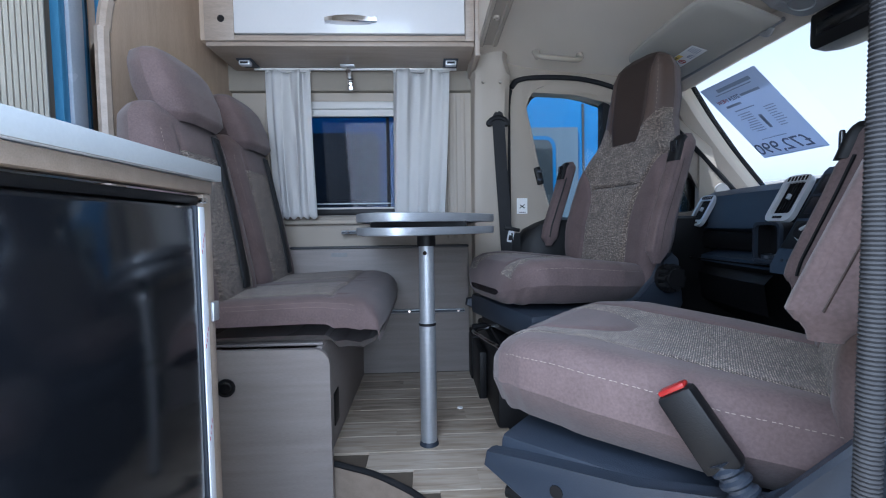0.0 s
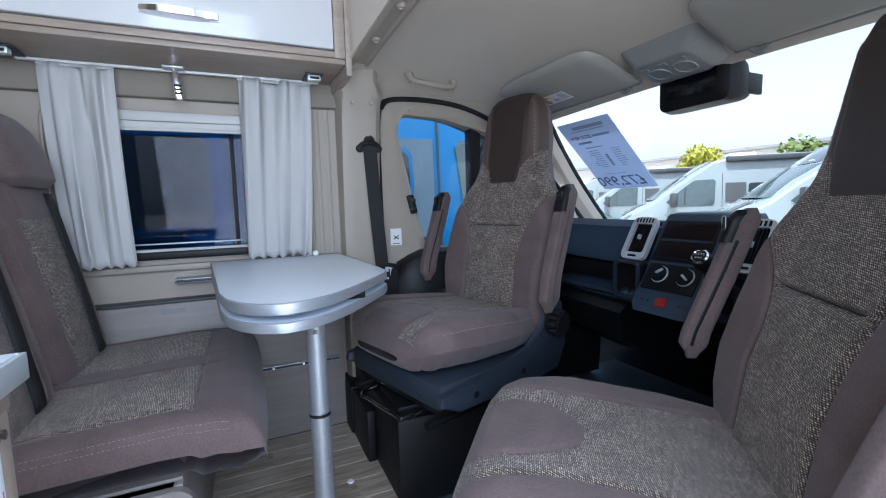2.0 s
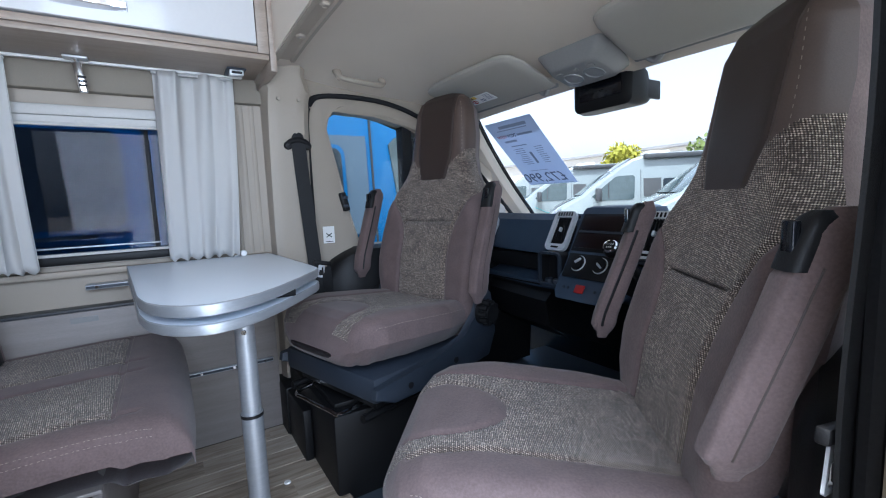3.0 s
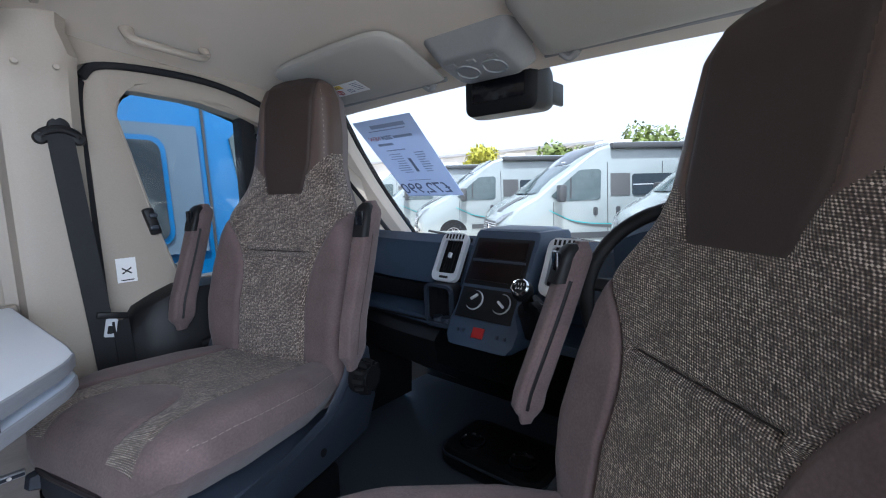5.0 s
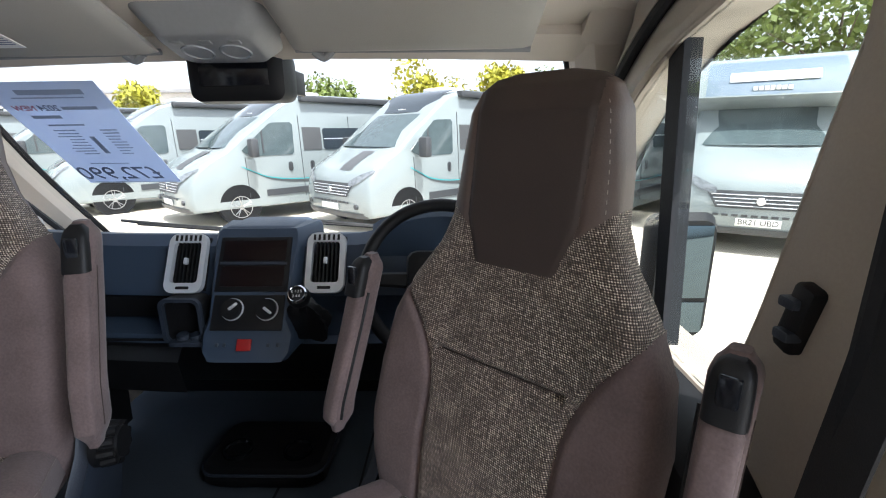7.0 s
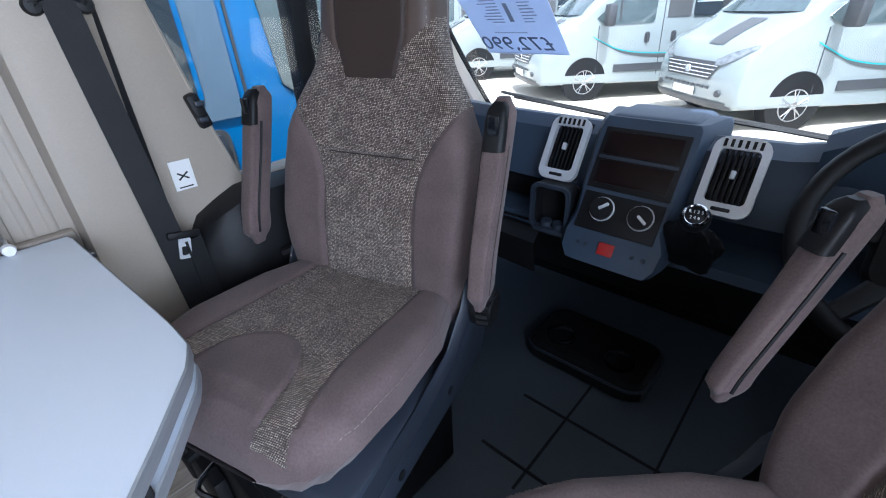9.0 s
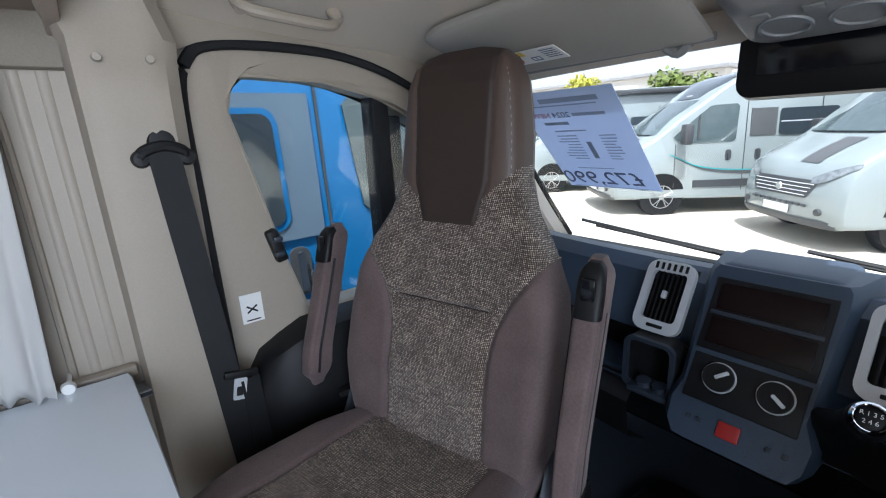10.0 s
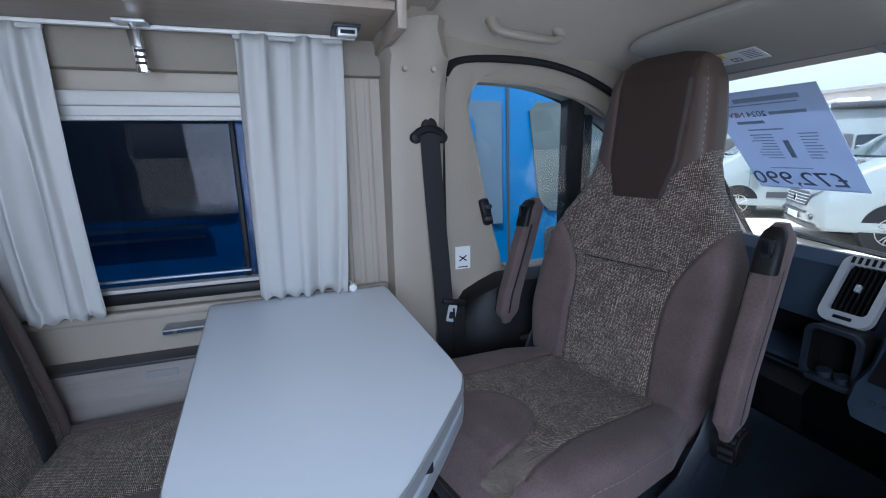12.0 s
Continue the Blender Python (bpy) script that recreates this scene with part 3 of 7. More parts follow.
# cab doors: cream frame with a slanted window, black lower lining


def cab_door(far):
    s = 1 if far else -1
    Y = (lambda v: YC + s * (v - 0.06))
    nm = "door_1" if far else "door_2"
    d = thing(nm, I4, "cream cab door with black lower lining, shut", "door", "", "structure")
    N = 72
    outer = [(1.088, -0.05), (1.084, 0.6), (1.080, 1.225), (1.092, 1.292), (1.15, 1.325), (1.3, 1.332), (1.45, 1.320), (1.6, 1.275), (1.75, 1.19), (1.9, 1.066), (2.05, 0.91), (2.2, 0.75), (2.22, 0.3), (2.22, -0.05)]
    inner = [(1.29, 0.7), (1.248, 0.85), (1.200, 1.07), (1.168, 1.205), (1.175, 1.242), (1.205, 1.256), (1.4, 1.246), (1.55, 1.210), (1.70, 1.131), (1.85, 1.006), (1.98, 0.88), (2.08, 0.77), (2.06, 0.72), (1.95, 0.700), (1.6, 0.685), (1.33, 0.680)]
    bm = bmesh.new()
    o, i2 = resample(outer, N), resample(inner, N)
    # start both outlines at matching angles
    c = Vector((1.6, 0.93))
    ang = lambda p: math.atan2(p[1] - c.y, p[0] - c.x)
    o = sorted(o, key=ang)
    i2 = sorted(i2, key=ang)
    mid = [((p[0] * 0.35 + q[0] * 0.65), (p[1] * 0.35 + q[1] * 0.65)) for p, q in zip(o, i2)]
    loft(bm, [[(p[0], Y(0.915), p[1]) for p in o], [(p[0], Y(0.915), p[1]) for p in mid], [(p[0], Y(0.926), p[1]) for p in i2], [(p[0], Y(1.01), p[1]) for p in i2], [(p[0], Y(1.01), p[1]) for p in o]], True, False, True)
    part("door_frame", bm, CREAM, d)
    sl = bmesh.new()
    seal = [(p[0], Y(0.905), p[1]) for p in ((1.098, 0.3), (1.092, 0.6), (1.09, 1.013), (1.092, 1.205), (1.112, 1.273), (1.16, 1.305), (1.3, 1.311), (1.45, 1.299), (1.6, 1.254), (1.75, 1.169), (1.9, 1.045), (2.05, 0.89), (2.2, 0.73))]
    tube(sl, curve_pts(seal, 5), 0.012, 8)
    part("door_seal", sl, RUBBER, d, "black rubber door seal")
    gl = bmesh.new()
    prism(gl, [(p[0], p[1]) for p in i2], 0.005, "y", Y(0.945))
    g = part("window_pane", gl, GLASS, d, "clear cab door glass")
    g.visible_shadow = False
    dv = bmesh.new()
    ya, yb = sorted((Y(0.934), Y(1.0)))
    if far:
        box(dv, 1.535, 1.585, ya, yb, 0.68, 1.21, r=0.006)
    else:
        prism(dv, [(1.487, 0.68), (1.527, 0.68), (1.587, 1.20), (1.537, 1.22)], 0.031, "y", Y(0.965), r=0.004)
    wd = part("window_divider", dv, RUBBER, d, "black window divider bar")
    if far:
        ya, yb = sorted((Y(0.97), Y(1.0)))
        part("divider_channel", B(1.587, 1.645, ya, yb, 0.68, 1.165, r=0.008), RUBBER, wd)
    edge_b = bmesh.new()
    lp = [(p[0], Y(0.930), p[1]) for p in i2]
    tube(edge_b, lp + lp[:1], 0.006, 6)
    part("window_gasket", edge_b, CREAM, d)
    lw = bmesh.new()
    rows = []
    for x in [1.10 + 1.1 * k / 20 for k in range(21)]:
        top = 0.60 + 0.085 * min(1.0, max(0.0, (x - 1.13) / 0.14)) ** 0.5 if x > 1.13 else 0.55
        b = 0.035 * min(1, max(0, (x - 1.1) / 0.1))
        rows.append([(x, Y(0.93), -0.05), (x, Y(0.86 - b), 0.0), (x, Y(0.84 - b), 0.35), (x, Y(0.845 - b), top - 0.05), (x, Y(0.865 - b), top - 0.012), (x, Y(0.90 - b), top), (x, Y(0.94), top - 0.004)])
    loft(lw, rows, False)
    lining = part("door_lining", lw, BLACK, d, "black plastic lower door lining")
    hb = bmesh.new()
    tube(hb, curve_pts([(1.30, Y(0.80), 0.50), (1.36, Y(0.765), 0.52), (1.5, Y(0.765), 0.52), (1.56, Y(0.80), 0.51)], 5), 0.016, 8)
    part("pull_handle", hb, BLACK, lining)
    lk = bmesh.new()
    ya, yb = sorted((Y(0.90), Y(0.93)))
    box(lk, -0.014, 0.014, ya, yb, -0.040, 0.040, r=0.006, m=Matrix.Translation((1.232 if far else 1.172, 0, 0.875)) @ Matrix.Rotation(radians(-14), 4, "Y"))
    lock = part("door_latch", lk, BLACK, d, "black latch in the door edge")
    ls = bmesh.new()
    ya, yb = sorted((Y(0.892), Y(0.91)))
    for dz in (-0.018, 0.018):
        box(ls, 1.222 - (0 if far else 0.06), 1.244 - (0 if far else 0.06), ya, yb, 0.869 + dz, 0.881 + dz, r=0.003)
    part("latch_bolt", ls, BASEGREY, lock)
    return d


cab_door(True)
cab_door(False)
for far in (True, False):
    s = 1 if far else -1
    cr = bmesh.new()
    arch = curve_pts([(1.05, 1.262, 0), (1.09, 1.284, 0), (1.16, 1.309, 0), (1.3, 1.316, 0), (1.45, 1.303, 0), (1.6, 1.258, 0), (1.75, 1.173, 0), (1.9, 1.049, 0), (2.05, 0.894, 0)], 4)
    loft(cr, [[(p.x, YC + s * 0.833, p.y + 0.002), (p.x, YC + s * 0.98, p.y + 0.002), (p.x, YC + s * 0.98, p.y + 0.2), (p.x, YC + s * (0.74 + 0.15 * min(1, max(0, (p.x - 1.5) / 0.25))), p.y + 0.16), (p.x, YC + s * (0.80 + 0.06 * min(1, max(0, (p.x - 1.5) / 0.25))), p.y + 0.06)] for p in arch])
    setting("trim_roof_rail_far" if far else "trim_roof_rail_near", cr, CREAM, "cream roof rail above the cab door", "roof rail")

setting("wall_front", B(2.44, 2.48, 0.55, 2.65, -0.2, 0.66), BLACK, "dark bulkhead in front of the footwells", "bulkhead", smooth=False)

# label on the far door
lab = thing("door_label", Matrix.Translation((1.155, YC + 0.852, 0.74)), "small white warning sticker with a black cross", "sticker")
part("sheet", B(-0.024, 0.024, -0.001, 0.001, -0.035, 0.035), WHITEP, lab)
xb = bmesh.new()
for a in (35, -35):
    box(xb, -0.014, 0.014, -0.0022, -0.0012, -0.002, 0.002, m=Matrix.Translation((0, 0, -0.002)) @ Matrix.Rotation(radians(a), 4, "Y"))
box(xb, -0.016, 0.016, -0.0022, -0.0012, -0.03, -0.027)
part("cross_mark", xb, PLATEINK, lab)

# windscreen and its pillars


def screen_x(z):
    return 1.885 + (1.207 - z) * 1.035


def screen_half(z):
    """Half-width of the windscreen opening at a height."""
    tab_ = ((0.60, 0.935), (0.80, 0.905), (0.95, 0.875), (1.10, 0.825), (1.27, 0.745))
    for (a0, b0), (a1, b1) in zip(tab_, tab_[1:]):
        if z <= a1:
            return b0 + (b1 - b0) * max(0.0, (z - a0) / (a1 - a0))
    return tab_[-1][1]


ws = bmesh.new()
rows = []
for k in range(9):
    z = 0.655 + (1.255 - 0.655) * k / 8
    hw = screen_half(z) + 0.015
    rows.append([(screen_x(z) + 0.05 * (1 - s * s), YC + hw * s, z) for s in (i / 8 - 1 for i in range(17))])
loft(ws, rows, False)
scr = setting("window_windscreen", ws, GLASS, "large raked clear windscreen", "windscreen")
scr.visible_shadow = False
for far in (True, False):
    s = 1 if far else -1
    ap = bmesh.new()
    rings = []
    for k in range(10):
        z = 0.62 + 0.64 * k / 9
        hw = screen_half(z)
        x = screen_x(z)
        rings.append([(x + 0.02, YC + s * hw, z + 0.02), (x - 0.035, YC + s * (hw + 0.006), z), (x - 0.075, YC + s * (hw + 0.04), z), (x - 0.07, YC + s * (hw + 0.095), z + 0.01), (x + 0.04, YC + s * (hw + 0.07), z + 0.04)])
    bk_ = bmesh.new()
    tube(bk_, [(screen_x(z) + 0.022, YC + s * (screen_half(z) + 0.002), z + 0.018) for z in (0.64 + 0.6 * q / 12 for q in range(13))], 0.011, 6)
    setting("trim_windscreen_seal_far" if far else "trim_windscreen_seal_near", bk_, RUBBER, "black seal along the windscreen edge", "seal")
    loft(ap, rings)
    setting("pillar_windscreen_far" if far else "pillar_windscreen_near", ap, LINER, "grey trimmed windscreen pillar", "pillar")
    sp_ = bmesh.new()
    prism(sp_, [(1.97, 0.70), (2.20, 0.70), (2.20, 0.735), (2.06, 0.90), (1.97, 0.985)], 0.03, "y", YC + (0.842 if far else -0.872), r=0.004)
    setting("trim_sail_panel_far" if far else "trim_sail_panel_near", sp_, CREAM, "cream corner panel at the foot of the pillar", "trim")
    rod = bmesh.new()
    cyl(rod, (2.075, YC + s * 0.845, 0.80), (2.074, YC + s * 0.834, 0.80), 0.034, 0.031, 24)
    solid("pillar_tweeter", rod, LAMPGREY, "round grey speaker grille at the pillar foot", "speaker", group="pillar speakers")

# ---- side window with blind and curtains ----
win = thing("window_1", I4, "smoked side window with a pale blind cassette", "window", "", "structure")
fr = bmesh.new()
ring_plate(fr, rrect(WX0 - 0.03, WX1 + 0.03, WZ0 - 0.02, WZ1 + 0.02, 0.03), rrect(WX0 + 0.012, WX1 - 0.012, WZ0 + 0.018, WZ1 - 0.012, 0.02), 0.03, "y", FAR - 0.012)
part("window_frame", fr, BLINDM, win, "pale grey window frame")
cas = B(WX0 - 0.02, WX1 + 0.02, FAR - 0.034, FAR - 0.013, 1.172, 1.205, r=0.006)
part("blind_pull_bar", B(WX0 - 0.01, WX1 + 0.01, FAR - 0.032, FAR - 0.016, 1.140, 1.152, r=0.004), BLINDM, win)
part("blind_slot", B(WX0 - 0.015, WX1 + 0.015, FAR - 0.024, FAR - 0.014, 1.1525, 1.1715), BLINDM, win)
part("blind_cassette", cas, BLINDM, win, "pale roller blind cassette")
sill = B(WX0 - 0.02, WX1 + 0.02, FAR - 0.03, FAR - 0.013, 0.708, 0.735, r=0.006)
part("window_sill", sill, BLACK, win, "dark lower window rail")
pn = part("window_pane", B(WX0 + 0.01, WX1 - 0.01, FAR + 0.03, FAR + 0.036, WZ0 + 0.012, WZ1 - 0.008), TINT, win, "smoked acrylic pane")
pn.visible_shadow = False
part("pane_latch", B(0.16, 0.56, FAR - 0.001, FAR + 0.012, 0.758, 0.763, r=0.001), ALU, win)
part("window_gasket", B(0.545, 0.558, FAR + 0.01, FAR + 0.028, WZ0 + 0.015, WZ1 - 0.015, r=0.003), BLACK, win)


def curtain(x0, x1, xb0, xb1, seed):
    rnd = random.Random(seed)
    bm = bmesh.new()
    n, m = 90, 26
    ph = [rnd.uniform(0, 6.28) for _ in range(6)]
    rows = []
    for j in range(m + 1):
        v = j / m
        z = 1.326 - 0.629 * v
        row = []
        for i in range(n + 1):
            u = i / n
            a = x0 + (x1 - x0) * u
            b = xb0 + (xb1 - xb0) * u
            x = a + (b - a) * v ** 1.3
            uu = u + 0.035 * math.sin(u * 9 + ph[5]) + 0.02 * math.sin(v * 4 + u * 5)
            w = math.sin(uu * 6.28 * 2.4 + ph[0] + 1.6 * math.sin(v * 2.2 + ph[1])) + 0.30 * math.sin(u * 6.28 * 5.9 + ph[2] + v * 2.5) * (0.4 + abs(2 * v - 1)) + 0.5 * math.sin(u * 6.28 * 1.3 + ph[3] - v * 2.4)
            amp = 0.0125 + 0.006 * math.sin(v * 4 + ph[4] + u * 3)
            tie = 1 - 0.45 * math.exp(-((v - 0.97) / 0.03) ** 2)
            y = FAR - 0.066 + amp * w * tie - 0.012 * math.sin(v * 3.1)
            hem = 0.006 * math.sin(u * 40 + ph[5]) * v ** 6
            row.append((x + 0.003 * math.cos(u * 30 + ph[1]), y, z + hem))
        rows.append(row)
    loft(bm, rows, False)
    c = thing("curtain", I4, "white gathered cotton curtain beside the window", "curtain", "window curtains")
    ob = part("cloth", bm, CURTAIN, c)
    sm = ob.modifiers.new("thickness", "SOLIDIFY")
    sm.thickness = 0.0012
    t = bmesh.new()
    box(t, x0, x1, FAR - 0.071, FAR - 0.059, 1.316, 1.3255, r=0.003)
    part("header_tape", t, CURTAIN, c)
    return c


curtain(0.045, 0.235, 0.075, 0.25, 3)
curtain(0.585, 0.83, 0.58, 0.80, 8)
rl = bmesh.new()
box(rl, 0.0, 0.86, FAR - 0.072, FAR - 0.058, 1.3262, 1.3345, r=0.002)
rail = solid("curtain_rail", rl, WHITEP, "white curtain rail under the locker", "curtain rail")
hk = bmesh.new()
cyl(hk, (0.815, FAR - 0.06, 0.700), (0.815, FAR - 0.001, 0.700), 0.004)
cyl(hk, (0.815, FAR - 0.062, 0.700), (0.815, FAR - 0.072, 0.700), 0.012, 0.010, 14)
tube(hk, [(0.80, FAR - 0.06, 0.695), (0.785, FAR - 0.055, 0.69)], 0.003, 6)
solid("curtain_hook", hk, WHITEP, "white plastic curtain tie-back hook", "hook")

# table rail and lower rail on the wall
for nm, x0, x1, y, z, lb in (("table_rail", 0.345, 0.94, 2.462, 0.632, "aluminium rail that carries the table edge"), ("wall_rail", 0.50, 0.885, 2.438, 0.279, "aluminium rail low on the wall panel")):
    t = thing(nm, I4, lb, "rail")
    bm = B(x0, x1, y - 0.012, y + 0.004 if nm == "wall_rail" else FAR - 0.001, z - 0.008, z + 0.008, r=0.003)
    part("profile", bm, ALU, t)
    gv = B(x0 + 0.002, x1 - 0.002, y - 0.0135, y - 0.0122, z - 0.004, z + 0.004)
    part("groove", gv, BASEGREY, t)
    for k in range(4):
        xx = x0 + 0.03 + (x1 - x0 - 0.06) * k / 3
        part("screw", cyl(bmesh.new(), (xx, y - 0.015, z), (xx, y - 0.012, z), 0.005, n=10), CHROME, t)
pl = B(0.30, 0.37, 2.4375, 2.4395, 0.525, 0.543)
solid("wall_label", pl, LAMPGREY, "small pale label on the wall panel", "label")

# ---- overhead locker ----
loc = thing("overhead_locker", I4, "overhead locker with white gloss door and oak frame", "cabinet")
LX0, LX1, LY = -0.09, 0.912, 2.205
car = bmesh.new()
box(car, LX0, LX1, LY, FAR - 0.032, 1.335, 1.352, r=0.003)
box(car, LX0, LX1, LY + 0.02, FAR - 0.032, 1.352, 1.92, r=0.003)
part("carcase", car, OAK, loc)
fm = bmesh.new()
for a in ((LX0, 0.018, 1.352, 1.9), (0.878, LX1, 1.352, 1.9), (0.018, 0.878, 1.352, 1.372)):
    box(fm, a[0], a[1], LY - 0.008, LY + 0.019, a[2], a[3], r=0.002)
part("front_frame", fm, OAK, loc)
dr = part("door", B(0.021, 0.875, LY - 0.016, LY + 0.017, 1.376, 1.78, r=0.004), WHITEGLOSS, loc, "white gloss locker door")
hb = bmesh.new()
rows = []
for k in range(13):
    u = k / 12
    x = 0.355 + 0.19 * u
    hh = 0.011 + 0.006 * math.sin(math.pi * u)
    dy = 0.012 + 0.012 * math.sin(math.pi * min(1, u * 1.15))
    rows.append([(x, LY - 0.016, 1.422 - hh), (x, LY - 0.016 - dy, 1.422 - hh * 0.5), (x, LY - 0.018 - dy, 1.422 + hh * 0.6), (x, LY - 0.016, 1.422 + hh)])
loft(hb, rows)
part("handle", hb, CHROME, dr, "polished chrome bow handle")
part("handle_plate", B(0.352, 0.548, LY - 0.0195, LY - 0.0165, 1.41, 1.434, r=0.002), SILVERP, dr)
hl = bmesh.new()
cyl(hl, (-0.028, LY - 0.009, 1.431), (-0.028, LY - 0.004, 1.431), 0.013)
part("cable_hole", hl, BLACK, loc, "black round hole in the frame")
part("locker_end", B(LX0 - 0.35, LX0 - 0.002, 2.24, FAR - 0.032, 1.37, 1.92, r=0.004), OAKV, loc)
# reading light and brackets below it
rlamp = thing("reading_light", Matrix.Translation((0.40, 2.40, 1.335)), "slim chrome reading light hanging under the locker", "lamp")
bm = bmesh.new()
box(bm, -0.03, 0.03, -0.02, 0.02, -0.008, -0.001, r=0.003)
part("mount", bm, SILVERP, rlamp)
bm = bmesh.new()
cyl(bm, (0, 0, -0.008), (0.004, 0, -0.02), 0.006)
box(bm, -0.011, 0.011, -0.011, 0.011, -0.105, -0.018, r=0.004, m=Matrix.Rotation(radians(-6), 4, "Y"))
part("lamp_body", bm, CHROME, rlamp)
bm = bmesh.new()
for k in range(3):
    box(bm, 0.001, 0.021, -0.0118, -0.0105, -0.088 + 0.012 * k, -0.082 + 0.012 * k)
part("lamp_slots", bm, BLACK, rlamp)
for x, y in ((0.83, 2.37), (0.0, 2.37)):
    t = thing("rail_bracket", Matrix.Translation((x, y, 1.335)), "grey bracket under the overhead locker", "bracket", "rail brackets")
    part("plate", B(-0.03, 0.03, -0.05, 0.05, -0.006, -0.001, r=0.002), BASEGREY, t)
    part("clip", B(-0.022, 0.022, -0.045, -0.015, -0.024, -0.006, r=0.004), SILVERP, t)
    part("slot", B(-0.016, 0.016, -0.0465, -0.0452, -0.02, -0.012), BLACK, t)
# bulkhead trim strip between locker and cab liner
setting("trim_locker_end", B(0.914, 0.935, 2.20, FAR, 1.30, 1.92, r=0.004), OAK, "oak end strip by the cab lining", "trim")

# ---- table ----
tab = thing("table", I4, "white two-leaf camper table on one aluminium leg", "table")


def table_outline(dx=0.0):
    return [(0.46, 2.446), (0.906, 2.446), (0.925, 2.1), (0.932, 1.965), (0.931, 1.90), (0.912, 1.858), (0.85, 1.773), (0.785, 1.69), (0.73, 1.632), (0.685, 1.602), (0.64, 1.59), (0.60, 1.603), (0.562, 1.640), (0.533, 1.70), (0.517, 1.78), (0.499, 1.99)]


ol = table_outline()
top = bmesh.new()
prism(top, resample(ol, 90), 0.020, "z", 0.670)
upper = part("tabletop", top, TABLETOP, tab, "white laminate tabletop")
eb = bmesh.new()
rs2 = resample(ol, 90)
cx, cy = 0.70, 2.1
loft(eb, [[(cx + (x - cx) * s, cy + (y - cy) * s, z) for x, y in rs2] for s, z in ((1.0005, 0.667), (1.008, 0.669), (1.010, 0.679), (1.008, 0.689), (1.0005, 0.691))], True, False)
part("top_edge", eb, ALU, upper, "silver edge band")
low = bmesh.new()
prism(low, resample(ol, 90), 0.018, "z", 0.634)
lower = part("lower_leaf", low, TABLETOP, tab, "swivelling lower leaf")
eb = bmesh.new()
loft(eb, [[(cx + (x - cx) * s, cy + (y - cy) * s, z) for x, y in rs2] for s, z in ((1.0005, 0.631), (1.008, 0.633), (1.010, 0.643), (1.008, 0.651), (1.0005, 0.653))], True, False)
part("leaf_edge", eb, ALU, lower, "silver edge band")
pv = bmesh.new()
box(pv, 0.56, 0.83, 1.74, 2.2, 0.652, 0.670, r=0.003)
part("pivot_plate", pv, BLACK, tab)
lg = bmesh.new()
cyl(lg, (0.716, 1.795, 0.006), (0.716, 1.795, 0.366), 0.0245, n=32)
cyl(lg, (0.716, 1.795, 0.366), (0.716, 1.795, 0.371), 0.0255, n=32)
leg = part("leg", lg, ALU, tab, "aluminium tube leg")
lu = bmesh.new()
cyl(lu, (0.716, 1.795, 0.3711), (0.716, 1.795, 0.600), 0.0225, n=32)
part("leg_upper", lu, ALU, leg)
cl = bmesh.new()
cyl(cl, (0.716, 1.795, 0.597), (0.716, 1.795, 0.634), 0.0275, n=32)
part("leg_collar", cl, BLACK, tab, "black socket under the leaf")
rg = bmesh.new()
cyl(rg, (0.716, 1.795, 0.362), (0.716, 1.795, 0.370), 0.026, n=32)
part("leg_ring", rg, BLACK, leg)
ft = bmesh.new()
cyl(ft, (0.716, 1.795, 0.0), (0.716, 1.795, 0.012), 0.029, 0.026, 32)
part("leg_foot", ft, BASEGREY, leg)
bt = bmesh.new()
cyl(bt, (0.712, 1.7735, 0.577), (0.711, 1.770, 0.577), 0.006, n=12)
part("leg_button", bt, CHROME, leg)

# floor socket button
fb = bmesh.new()
cyl(fb, (0.829, 2.045, 0.0), (0.829, 2.045, 0.004), 0.011, 0.009, 16)
solid("floor_socket_cap", fb, WHITEP, "small white cap in the wooden floor", "cap")

# ---- bench ----
bench = thing("bench", I4, "grey wood bench base with rounded panel corner", "bench")
pts = [(-0.2, -0.14), (0.455, -0.14), (0.455, 0.29), (0.452, 0.308), (0.443, 0.322), (0.43, 0.331), (0.415, 0.334), (-0.2, 0.334)]
part("side_panel", prism(bmesh.new(), pts, 0.018, "y", 1.660), GREYWOOD, bench)
part("front_panel", B(0.415, 0.432, 1.679, 2.438, 0.0, 0.335, r=0.002), GREYWOOD, bench)
part("seat_board", B(-0.1, 0.432, 1.69, 2.438, 0.336, 0.345, r=0.003), GREYWOOD, bench)
ht = bmesh.new()
cyl(ht, (0.184, 1.6595, 0.238), (0.184, 1.654, 0.238), 0.024, n=28)
kn = part("socket_rim", ht, BLACK, bench, "round black outlet in the panel")
ht = bmesh.new()
cyl(ht, (0.184, 1.654, 0.238), (0.184, 1.651, 0.238), 0.017, 0.014, 24)
part("socket_cap", ht, BLACKGLOSS, kn)
vt = B(0.4325, 0.437, 1.80, 1.86, 0.06, 0.16, r=0.003)
part("vent_plate", vt, BLACK, bench)


